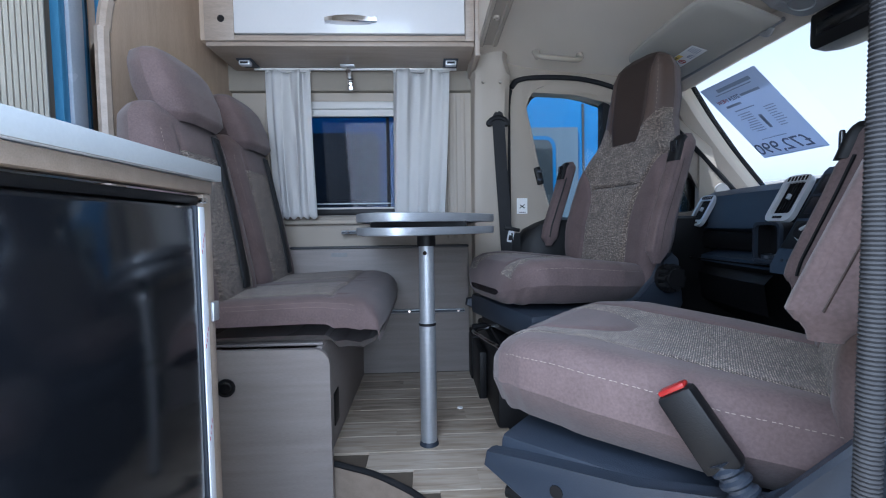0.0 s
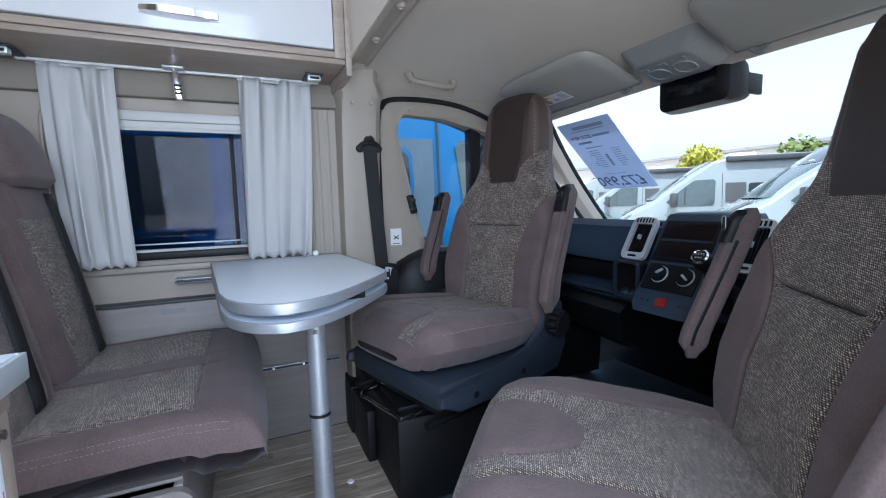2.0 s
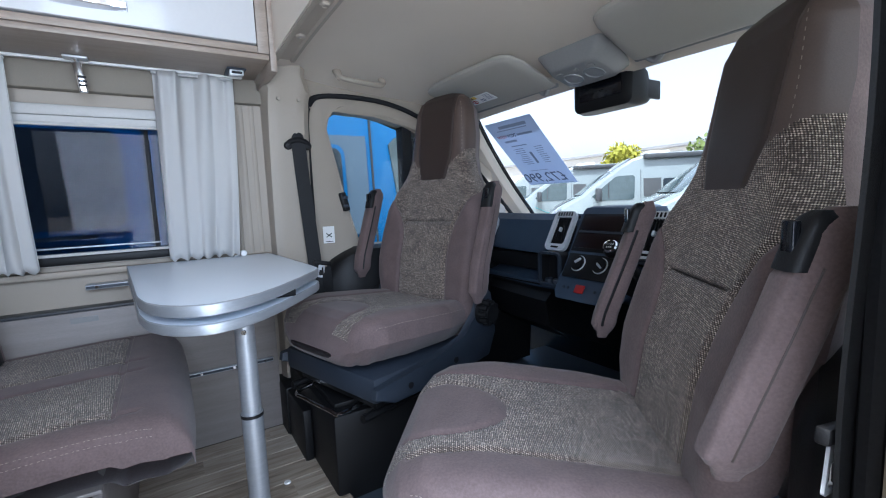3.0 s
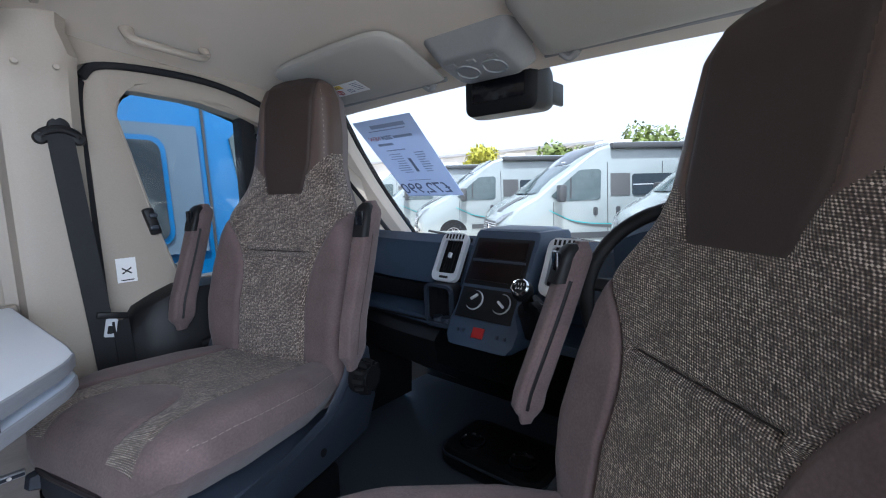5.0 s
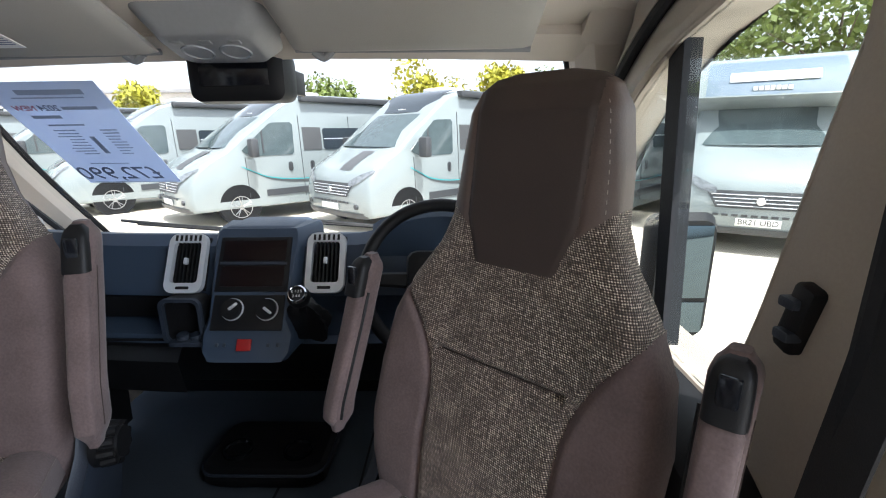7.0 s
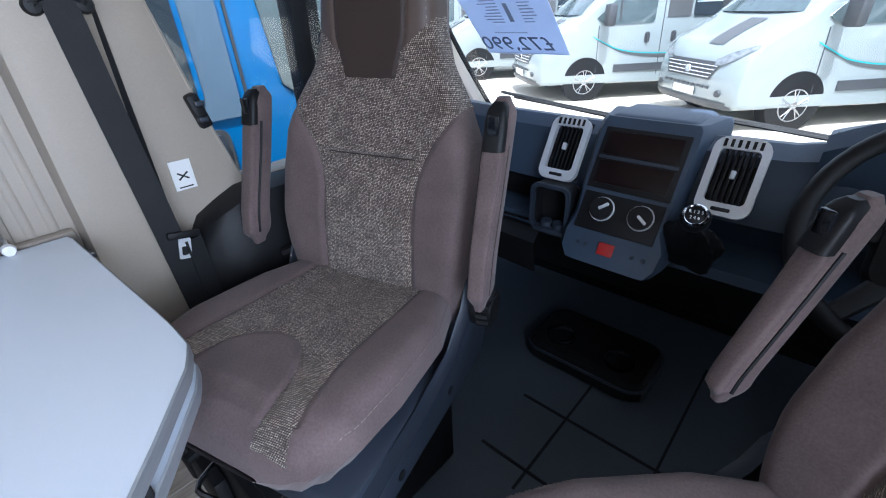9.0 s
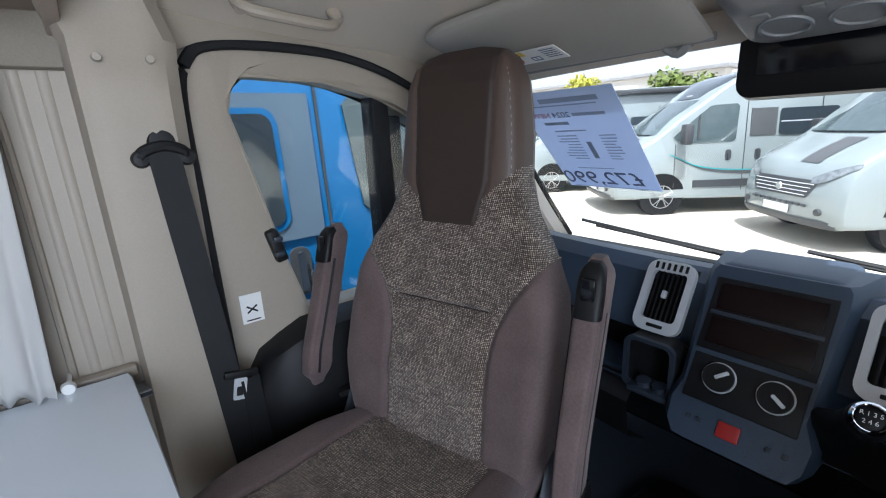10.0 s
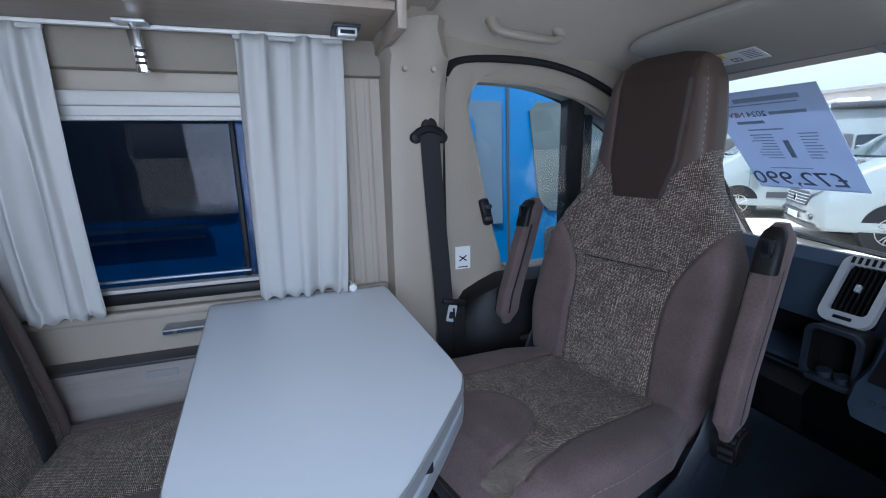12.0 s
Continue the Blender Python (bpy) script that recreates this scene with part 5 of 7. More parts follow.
# seat belts on the two door pillars
for far in (True, False):
    s = 1 if far else -1
    Y = (lambda v: YC + s * (v - 0.06 + (0 if far else 0.065)))
    t = thing("seat_belt", I4, "black lap and shoulder belt on the pillar", "seat belt", "pillar seat belts")
    bx = 1.035 if far else 1.06
    rc_ = bmesh.new()
    ya, yb = sorted((Y(0.849), Y(0.856)))
    box(rc_, bx - 0.011, bx + 0.011, ya, yb, 1.150, 1.196, r=0.003)
    part("slider_slot", rc_, CREAM, t)
    tl = bmesh.new()
    loft(tl, [[(bx - w, Y(v), z) for w, v in ((a, 0.842), (-a, 0.842), (-a, 0.853), (a, 0.853))] for z, a in ((1.142, 0.008), (1.150, 0.012), (1.170, 0.014), (1.176, 0.013))])
    part("height_slider", tl, BLACK, t)
    lp = bmesh.new()
    tube(lp, curve_pts([(bx - 0.036, Y(0.838), 1.092), (bx - 0.030, Y(0.834), 1.106), (bx, Y(0.832), 1.116), (bx + 0.030, Y(0.834), 1.106), (bx + 0.036, Y(0.838), 1.092)], 5), 0.011, 10)
    loft(lp, [[(bx + r * math.cos(q), Y(v), 1.124 + r * math.sin(q)) for q in (2 * math.pi * k / 20 for k in range(20))] for r, v in ((0.023, 0.852), (0.023, 0.834), (0.019, 0.828), (0.006, 0.827))])
    for e_ in (-1, 1):
        loft(lp, [[(bx + e_ * 0.036 + r * math.cos(q), Y(v), 1.094 + r * math.sin(q)) for q in (2 * math.pi * k / 16 for k in range(16))] for r, v in ((0.015, 0.848), (0.016, 0.836), (0.012, 0.828), (0.004, 0.827))])
    part("belt_loop", lp, BLACK, t, "black plastic belt guide")
    wb = bmesh.new()
    rows = []
    for k in range(15):
        z = 1.105 - 0.68 * k / 14
        x = (1.035 if far else 1.06) + 0.04 * (k / 14)
        yy = Y(0.832 + 0.004 * math.sin(k * 0.5) - 0.008 * k / 14)
        rows.append([(x - 0.026, yy, z), (x + 0.026, yy, z)])
    loft(wb, rows, False)
    w = part("webbing", wb, WEB, t, smooth=False)
    sm = w.modifiers.new("thickness", "SOLIDIFY")
    sm.thickness = 0.004
    wb = bmesh.new()
    loft(wb, [[(1.085 + 0.02 * k / 8, Y(0.815), 0.62 - 0.58 * k / 8), (1.125 + 0.02 * k / 8, Y(0.825), 0.62 - 0.58 * k / 8)] for k in range(9)], False)
    w = part("lap_webbing", wb, WEB, t, smooth=False)
    sm = w.modifiers.new("thickness", "SOLIDIFY")
    sm.thickness = 0.003
    tg = bmesh.new()
    Mt = Matrix.Translation((1.085, Y(0.815), 0.618)) @ Matrix.Rotation(radians(12), 4, "Y")
    box(tg, -0.034, 0.034, -0.006, 0.006, 0.012, 0.028, r=0.003, m=Mt)
    tongue = part("belt_tongue", tg, BLACK, t)
    rg = bmesh.new()
    ring_plate(rg, rrect(-0.013, 0.013, -0.038, 0.011, 0.004), rrect(-0.007, 0.007, -0.030, -0.008, 0.003), 0.003, "y", -0.0015)
    bmesh.ops.transform(rg, matrix=Mt, verts=rg.verts)
    part("tongue_plate", rg, SILVERP, tongue, "steel belt tongue")

# ---- rear bench backrests ----


def bench_back(y):
    bb = thing("dinette_seat", Matrix.Translation((0.0, y, 0.0)), "mauve suede bench backrest with tweed panel and headrest", "backrest", "bench backrests")
    W = [(0.43, 0.17), (0.46, 0.195), (0.7, 0.203), (0.88, 0.203), (0.94, 0.19), (0.975, 0.165), (0.99, 0.13), (0.995, 0.08)]
    T = [(0.43, 0.10), (0.5, 0.16), (0.85, 0.14), (0.95, 0.12), (0.985, 0.07), (0.995, 0.02)]
    X = [(0.43, 0.16), (0.5, 0.155), (0.65, 0.125), (0.85, 0.08), (0.95, 0.055), (0.985, 0.03), (0.995, 0.005)]
    S = [0.43 + 0.565 * k / 56 for k in range(57)]

    def front(u, s):
        w, t = lerp_table(W, s), lerp_table(T, s)
        a = min(1, abs(u))
        g = -0.006 * math.exp(-((abs(u * w) - 0.115) / 0.006) ** 2) if s < 0.93 else 0
        g -= 0.004 * math.exp(-((s - 0.86) / 0.005) ** 2)
        return Vector((lerp_table(X, s) + 0.012 * (1 - a * a) + g * (a < 0.99) - t * 0.5 * (1 - (1 - a ** 6) ** 0.25), w * u, s))

    def back(v, s):
        w, t = lerp_table(W, s), lerp_table(T, s)
        a = min(1, abs(v))
        return Vector((lerp_table(X, s) - t + t * 0.5 * (1 - (1 - a ** 3) ** (1 / 3)), w * v, s))

    upholster(bb, front, back, S, lambda u, s: "tweed" if abs(u * lerp_table(W, s)) < 0.115 and s < 0.86 else "body", {"body": SUEDE, "tweed": TWEED},
              {"body": ("backrest_body", ""), "tweed": ("tweed_insert", "woven brown tweed")}, nu=48)
    st = bmesh.new()
    for sg in (-1, 1):
        dashes(st, [front(sg * 0.86, s) + Vector((0.0015, 0, 0)) for s in S[6:50:2]], 0.006, 0.005, 0.0006)
    tagged(part("stitching", st, STITCH, bb, smooth=False), kind="stuff")
    HW = [(0.965, 0.10), (0.985, 0.128), (1.05, 0.143), (1.11, 0.138), (1.145, 0.12), (1.162, 0.09), (1.168, 0.05)]
    HT = [(0.965, 0.08), (0.99, 0.14), (1.05, 0.145), (1.12, 0.125), (1.15, 0.095), (1.168, 0.04)]
    HX = [(0.965, 0.085), (0.99, 0.105), (1.05, 0.09), (1.12, 0.06), (1.15, 0.035), (1.168, 0.0)]
    HS = [0.965 + 0.203 * k / 26 for k in range(27)]
    HDZ = -0.022

    def hf(u, s):
        a = min(1, abs(u))
        t = lerp_table(HT, s)
        return Vector((lerp_table(HX, s) - t * 0.5 * (1 - (1 - a ** 4) ** 0.3) - 0.003 * math.exp(-((s - 1.0) / 0.004) ** 2), lerp_table(HW, s) * u, s + HDZ))

    def hk_(v, s):
        a = min(1, abs(v))
        t = lerp_table(HT, s)
        return Vector((lerp_table(HX, s) - t + t * 0.5 * (1 - (1 - a ** 3) ** (1 / 3)), lerp_table(HW, s) * v, s + HDZ))

    upholster(bb, hf, hk_, HS, lambda u, s: "body", {"body": SUEDE}, {"body": ("headrest", "")}, nu=36)
    belt = bmesh.new()
    rows = [[p + Vector((0.012, -0.024, 0)), p + Vector((0.012, 0.024, 0))] for p in [front(0.38 - 0.25 * k / 16, 0.93 - 0.45 * k / 16) for k in range(17)]]
    loft(belt, rows, False)
    b = part("shoulder_belt", belt, WEB, bb, "black belt webbing")
    sm = b.modifiers.new("thickness", "SOLIDIFY")
    sm.thickness = 0.003
    return bb


b1 = bench_back(1.805)
b2 = copy_thing(b1, Matrix.Translation((0.0, 2.222, 0.0)))

# ---- partition, washroom front ----
pp = [(1.745, -0.15), (2.5, -0.15), (2.5, 1.92), (2.05, 1.92), (1.975, 1.72), (1.915, 1.55), (1.87, 1.42), (1.815, 1.34), (1.772, 1.27), (1.752, 1.19), (1.745, 1.08)]
setting("wall_partition", prism(bmesh.new(), pp, 0.03, "x", -0.155), OAKV, "oak-veneer partition with a curved edge behind the bench", "partition")
tb = bmesh.new()
tube(tb, curve_pts([(-0.14, y, z) for y, z in ((1.74, 0.0), (1.74, 1.08), (1.748, 1.19), (1.768, 1.275), (1.81, 1.345), (1.865, 1.425), (1.91, 1.555), (1.97, 1.725), (2.045, 1.92))], 5), 0.018, 8)
setting("trim_partition_edge", tb, OAK, "pale rounded edge of the partition", "edge trim")
tam = bmesh.new()
for k in range(52):
    y = 0.93 + 0.02 * k
    cyl(tam, (-0.47, y, -0.1), (-0.47, y, 1.9), 0.0115, n=8)
setting("door_tambour", tam, TAMBOUR, "cream ribbed tambour door of the washroom", "door")
for nm_, y0, y1, x, mt in (("trim_washroom_post", 1.985, 2.012, -0.44, BLUEFILM), ("trim_washroom_frame", 2.014, 2.075, -0.43, FILM), ("trim_washroom_edge", 2.077, 2.10, -0.44, BLUEFILM), ("trim_washroom_strip", 2.115, 2.16, -0.445, CHROME), ("trim_washroom_side", 2.165, 2.20, -0.44, BLUEFILM)):
    setting(nm_, B(x - 0.03, x, y0, y1, -0.1, 1.9, r=0.004), mt, "blue-filmed metal upright beside the washroom door", "frame")
setting("wall_washroom", B(-0.52, -0.49, 0.66, 2.5, -0.1, 1.92), CREAM, "cream wall behind the washroom door", "wall", smooth=False)

# ---- kitchen block with fridge ----
kt = thing("kitchen_unit", I4, "oak kitchen unit with the fridge in its end", "cabinet")
kb = bmesh.new()
box(kb, -0.3, 0.36, 0.66, 1.185, -0.15, 0.70, r=0.002)
part("carcase", kb, OAK, kt)
part("end_post", B(0.36, 0.386, 1.172, 1.196, -0.15, 0.708, r=0.003), OAK, kt)
part("top_rail", B(0.3605, 0.388, 0.66, 1.196, 0.7085, 0.7275, r=0.002), OAK, kt)
part("catch", B(0.3865, 0.392, 1.178, 1.196, 0.515, 0.545, r=0.002), ALU, kt)
fg = thing("fridge", I4, "black gloss compressor fridge with protective film", "fridge")
part("fridge_door", B(0.361, 0.385, 0.70, 1.150, -0.10, 0.690, r=0.006), BLACKGLOSS, fg)
part("frame_strip", B(0.3605, 0.380, 0.69, 1.171, 0.692, 0.704, r=0.002), BLACK, fg)
edg = part("door_edge", B(0.361, 0.386, 1.1505, 1.156, -0.10, 0.690, r=0.001), BASEGREY, fg)
flm = part("protective_film", B(0.374, 0.3875, 1.1565, 1.1715, -0.10, 0.688, r=0.0005), WHITEFILM, fg, "pale protective film with red print")
pr = bmesh.new()
for z in (0.62, 0.48, 0.34, 0.20, 0.06):
    for k in range(4):
        box(pr, 0.3876, 0.3879, 1.159 + 0.0025 * k, 1.1606 + 0.0025 * k, z + 0.008 * k, z + 0.006 + 0.008 * k)
tagged(part("film_print", pr, REDINK, flm, "red printed marks"), "red printed marks", kind="stuff")
hg = bmesh.new()
cyl(hg, (0.388, 1.155, 0.697), (0.394, 1.155, 0.697), 0.004, n=10)
cyl(hg, (0.388, 1.166, 0.697), (0.394, 1.166, 0.697), 0.004, n=10)
part("hinge_screw", hg, CHROME, fg)
wt = thing("worktop", I4, "pale grey kitchen worktop with blue-grey edge", "worktop")
part("worktop_slab", B(-0.3, 0.394, 0.645, 1.202, 0.729, 0.753, r=0.003), TABLETOP, wt)
part("edge_band", B(0.3945, 0.3985, 0.645, 1.2065, 0.7285, 0.752, r=0.001), WORKTOP, wt, "blue-grey edge band")
part("edge_band", B(-0.3, 0.394, 1.2025, 1.2065, 0.7285, 0.752, r=0.001), WORKTOP, wt, "blue-grey edge band")

# ---- dashboard ----
dash = thing("dashboard", I4, "charcoal plastic dashboard with silver-framed vents", "dashboard")
db = bmesh.new()
rows = []
for k in range(41):
    s = 2 * k / 40 - 1
    y = YC + 0.90 * s
    bul = 0.0
    hood = 0.05 * math.exp(-((y - 1.17) / 0.17) ** 4)
    fwd = 0.09 * abs(s) ** 3
    prof = [(2.44 - 0.05 * s * s, 0.655), (2.25, 0.715 + hood * 0.3), (2.05, 0.775 + hood), (1.965, 0.79 + hood), (1.925, 0.765 + hood * 0.8), (1.915, 0.72), (1.89, 0.66), (1.885, 0.63), (1.94, 0.615), (1.97, 0.55), (1.93, 0.53), (1.875, 0.515), (1.87, 0.49), (1.92, 0.42), (2.0, 0.33), (2.12, 0.22), (2.4, 0.2)]
    rows.append([(x + fwd * (x < 2.1) + bul, y, z) for x, z in prof])
loft(db, [r[:13] for r in rows], False)
part("dash_body", db, DASHM, dash)
# underside coloured black to put the footwell's shade into the dashboard
part("dash_lower_shaded", loft(bmesh.new(), [r[12:] for r in rows], False), BLACK, dash, "lower dashboard, black in place of footwell shade")
# centre stack follows the raked face


def face(y, z, off=0.0):
    """A point on the raked centre stack."""
    return Vector((1.805 + (z - 0.62) * 0.62 + (0.012 if z < 0.6 else 0) - off, y, z))


cs = bmesh.new()
rows = []
for z, hw in ((0.502, 0.108), (0.522, 0.124), (0.56, 0.128), (0.60, 0.112), (0.70, 0.118), (0.78, 0.124), (0.805, 0.122), (0.815, 0.115)):
    f = face(1.68, z)
    rows.append([(2.05, 1.68 - hw - 0.02, z), (f.x + 0.02, 1.68 - hw, z), (f.x + 0.003, 1.68 - hw + 0.012, z), (f.x, 1.68 - hw + 0.03, z), (f.x, 1.68 + hw - 0.03, z), (f.x + 0.003, 1.68 + hw - 0.012, z), (f.x + 0.02, 1.68 + hw, z), (2.05, 1.68 + hw + 0.02, z)])
loft(cs, rows)
stack = part("centre_console", cs, DASHM, dash)
tp = bmesh.new()
box(tp, 1.925, 2.10, 1.575, 1.79, 0.765, 0.820, r=0.022, seg=4)
part("stack_lid", tp, DASHM, dash)


def on_face(bm, y0, y1, z0, z1, d0, d1, r=0.002):
    zc, yc = (z0 + z1) / 2, (y0 + y1) / 2
    c = face(yc, zc)
    M = Matrix.Translation(c) @ Matrix.Rotation(math.atan(0.62), 4, "Y")
    return box(bm, -d1, -d0, y0 - yc, y1 - yc, -(z1 - z0) / 2 * 1.17, (z1 - z0) / 2 * 1.17, r=r, m=M)


part("radio_surround", on_face(bmesh.new(), 1.582, 1.778, 0.662, 0.793, -0.004, 0.003), BLACK, stack)
for z0, z1 in ((0.735, 0.784), (0.674, 0.722)):
    part("display_slot", on_face(bmesh.new(), 1.594, 1.766, z0, z1, 0.0032, 0.0045, 0.001), DISPLAY, stack, "dark glossy display opening")
part("radio_bar", on_face(bmesh.new(), 1.588, 1.772, 0.725, 0.732, 0.0032, 0.006, 0.001), BASEGREY, stack)
part("control_panel", on_face(bmesh.new(), 1.585, 1.775, 0.575, 0.655, -0.003, 0.002), BLACK, stack)
for y, ang in ((1.721, 40), (1.629, -35)):
    c = face(y, 0.622)
    M = Matrix.Translation(c) @ Matrix.Rotation(math.atan(0.62), 4, "Y") @ Matrix.Rotation(radians(-90), 4, "Y")
    kb = bmesh.new()
    cyl(kb, (0, 0, 0.002), (0, 0, 0.007), 0.030, 0.029, 32)
    bmesh.ops.transform(kb, matrix=M, verts=kb.verts)
    k1 = part("heater_dial", kb, SILVERP, stack, "silver-ringed heater dial")
    kb = bmesh.new()
    cyl(kb, (0, 0, 0.006), (0, 0, 0.014), 0.0278, 0.0265, 32)
    bmesh.ops.transform(kb, matrix=M, verts=kb.verts)
    part("dial_core", kb, BLACK, k1)
    kb = box(bmesh.new(), -0.022, 0.004, -0.0035, 0.0035, 0.014, 0.022, r=0.002, m=M @ Matrix.Rotation(radians(ang + 90), 4, "Z"))
    part("dial_pointer", kb, SILVERP, k1)
part("hazard_switch", on_face(bmesh.new(), 1.664, 1.702, 0.526, 0.552, 0.0, 0.006), RED, stack, "red hazard switch")
for y in (1.735, 1.755, 1.62, 1.595):
    part("small_switch", on_face(bmesh.new(), y - 0.004, y + 0.004, 0.535, 0.543, 0.0, 0.004, 0.001), BASEGREY, stack)
# vents
for y0, y1, vx, zc, hh in ((1.822, 1.928, 1.895, 0.722, 0.084), (1.435, 1.541, 1.895, 0.722, 0.084), (2.345, 2.445, 1.945, 0.700, 0.075)):
    vt = bmesh.new()
    yc = (y0 + y1) / 2
    M = Matrix.Translation((vx, yc, zc)) @ Matrix.Rotation(math.atan(0.55), 4, "Y")
    hw = (y1 - y0) / 2
    ring_plate(vt, rrect(-hw, hw, -hh, hh, 0.026), rrect(-hw + 0.015, hw - 0.015, -hh + 0.028, hh - 0.026, 0.010), 0.016, "x", -0.016)
    bmesh.ops.transform(vt, matrix=M, verts=vt.verts)
    vent = part("air_vent", vt, SILVERP, dash, "silver-framed air vent")
    part("vent_back", box(bmesh.new(), 0.012, 0.016, -hw + 0.004, hw - 0.004, -hh + 0.01, hh - 0.006, m=M), BLACK, vent)
    for k in range(6):
        yy = -hw + 0.026 + k * (2 * hw - 0.052) / 5
        part("vent_slat", box(bmesh.new(), -0.010, 0.010, yy - 0.0022, yy + 0.0022, -hh + 0.028, hh - 0.026, m=M), BLACK, vent)
    part("vent_tab", box(bmesh.new(), -0.02, -0.008, -0.005, 0.005, -0.004, 0.014, r=0.002, m=M), SILVERP, vent)
    part("vent_wheel", box(bmesh.new(), -0.019, -0.012, -0.018, 0.018, -hh + 0.010, -hh + 0.018, r=0.002, m=M), BLACK, vent)
    for k in range(6):
        yy = -hw + 0.020 + k * (2 * hw - 0.040) / 5
        part("demister_slot", box(bmesh.new(), -0.018, -0.0155, yy - 0.003, yy + 0.003, hh - 0.022, hh - 0.006, m=M), BLACK, vent)
# open cubby with two caps, and side shelves
cb = bmesh.new()
ring_plate(cb, rrect(1.806, 1.918, 0.522, 0.653, 0.022), rrect(1.815, 1.908, 0.532, 0.644, 0.016), 0.012, "x", 1.80)
cub = part("cubby_frame", cb, BASEGREY, dash)
part("cubby_floor", B(1.79, 1.90, 1.81, 1.90, 0.520, 0.534, r=0.003), BASEGREY, cub)
wl = bmesh.new()
ring_plate(wl, rrect(1.808, 1.916, 0.524, 0.651, 0.02), rrect(1.816, 1.907, 0.533, 0.643, 0.016), 0.045, "x", 1.8125)
part("cubby_well", wl, BLACK, cub)
part("cubby_back", B(1.852, 1.858, 1.80, 1.91, 0.527, 0.643), BLACK, cub)
for y in (1.872, 1.836):
    c1 = bmesh.new()
    cyl(c1, (1.815, y, 0.534), (1.812, y, 0.549), 0.016, 0.015, 20)
    part("socket_cap", c1, BASEGREY, cub)
part("shelf_recess", B(1.93, 1.99, 1.93, 2.38, 0.545, 0.615, r=0.01), BLACK, dash)
part("glovebox_line", B(1.868, 1.874, 1.93, 2.38, 0.500, 0.506), BLACK, dash)
gl2 = bmesh.new()
rows = []
for k in range(13):
    y = 1.93 + 0.44 * k / 12
    f = 0.09 * abs((y - YC) / 0.86) ** 3
    rows.append([(1.90 + f, y, 0.49), (1.85 + f, y, 0.44), (1.87 + f, y, 0.33), (1.98 + f, y, 0.26)])
loft(gl2, rows, False)
part("glovebox", gl2, BLACK, dash)
# gear lever
gv = thing("gear_lever", I4, "black gear lever with silver-ringed knob", "gear lever")
ga = bmesh.new()
rings = []
for k in range(9):
    t = k / 8
    r = 0.05 * (1 - t) ** 1.2 + 0.012
    c = Vector((1.79 - 0.07 * t, 1.515 - 0.01 * t, 0.60 + 0.065 * t))
    rings.append([c + Vector((0.3 * r * math.cos(a), r * math.cos(a), r * math.sin(a))) * (1 + 0.12 * math.sin(5 * a + k)) for a in (2 * math.pi * q / 24 for q in range(24))])
loft(ga, rings)
part("gaiter", ga, BLACK, gv, "folded black gaiter")
kb = bmesh.new()
rings = []
ax = Vector((-0.75, -0.1, 0.62)).normalized()
M = Matrix.Translation((1.70, 1.502, 0.698)) @ ax.to_track_quat("Z", "Y").to_matrix().to_4x4()
for k in range(11):
    a = -1.2 + 2.3 * k / 10
    rings.append([(0.027 * math.cos(a) * math.cos(q), 0.027 * math.cos(a) * math.sin(q), 0.027 * math.sin(a)) for q in (2 * math.pi * j / 20 for j in range(20))])
loft(kb, rings)
cyl(kb, (0, 0, -0.06), (0, 0, -0.02), 0.012, 0.016, 14)
bmesh.ops.transform(kb, matrix=M, verts=kb.verts)
knob = part("knob", kb, BLACK, gv)
kr = bmesh.new()
loft(kr, [[(r * math.cos(q), r * math.sin(q), z) for q in (2 * math.pi * j / 24 for j in range(24))] for r, z in ((0.022, 0.016), (0.0225, 0.021), (0.019, 0.0255), (0.0175, 0.0245))], True, False)
bmesh.ops.transform(kr, matrix=M, verts=kr.verts)
part("knob_ring", kr, CHROME, knob, "chrome ring")
for txt, ty in (("R 1 3 5", 0.005), ("2 4 6", -0.006)):
    lettering("gear_mark", txt, 0.0085, WHITEP, M @ Matrix.Translation((0.0, ty, 0.0256)), knob)
# steering wheel
swt = thing("steering_wheel", Matrix.Translation((1.735, 1.17, 0.73)) @ Matrix.Rotation(radians(-62), 4, "Y"), "black steering wheel with airbag boss", "steering wheel")
rim = bmesh.new()
R0 = 0.185
loft(rim, [[((R0 + 0.016 * math.cos(b)) * math.cos(a), (R0 + 0.016 * math.cos(b)) * math.sin(a), 0.016 * math.sin(b)) for b in (2 * math.pi * q / 12 for q in range(12))] for a in (2 * math.pi * k / 56 for k in range(56))], True, False, True)
part("rim", rim, BLACK, swt)
bs = bmesh.new()
pillow(bs, -0.085, 0.075, -0.085, 0.085, -0.06, -0.01, r=0.02, nx=10, ny=10)
part("airbag_boss", bs, BLACK, swt)
for a in (0, 180, 235, 305):
    sp = bmesh.new()
    ca, sa = math.cos(radians(a - 90)), math.sin(radians(a - 90))
    tube(sp, [(0.05 * ca, 0.05 * sa, -0.03), (0.18 * ca, 0.18 * sa, -0.004)], [0.022, 0.015], 8, flat=0.5)
    part("spoke", sp, BLACK, swt)
cyb = bmesh.new()
cyl(cyb, (0, 0, -0.06), (0, 0, -0.24), 0.05, 0.06, 20)
part("column_shroud", cyb, BLACK, swt)
for far in (-1, 1):
    st_ = bmesh.new()
    tube(st_, [(0.0, far * 0.05, -0.09), (0.01, far * 0.16, -0.075)], [0.012, 0.009], 8)
    part("stalk", st_, BLACK, swt)
inst = thing("instrument_binnacle", I4, "hooded instrument binnacle behind the wheel", "instruments")
bb_ = bmesh.new()
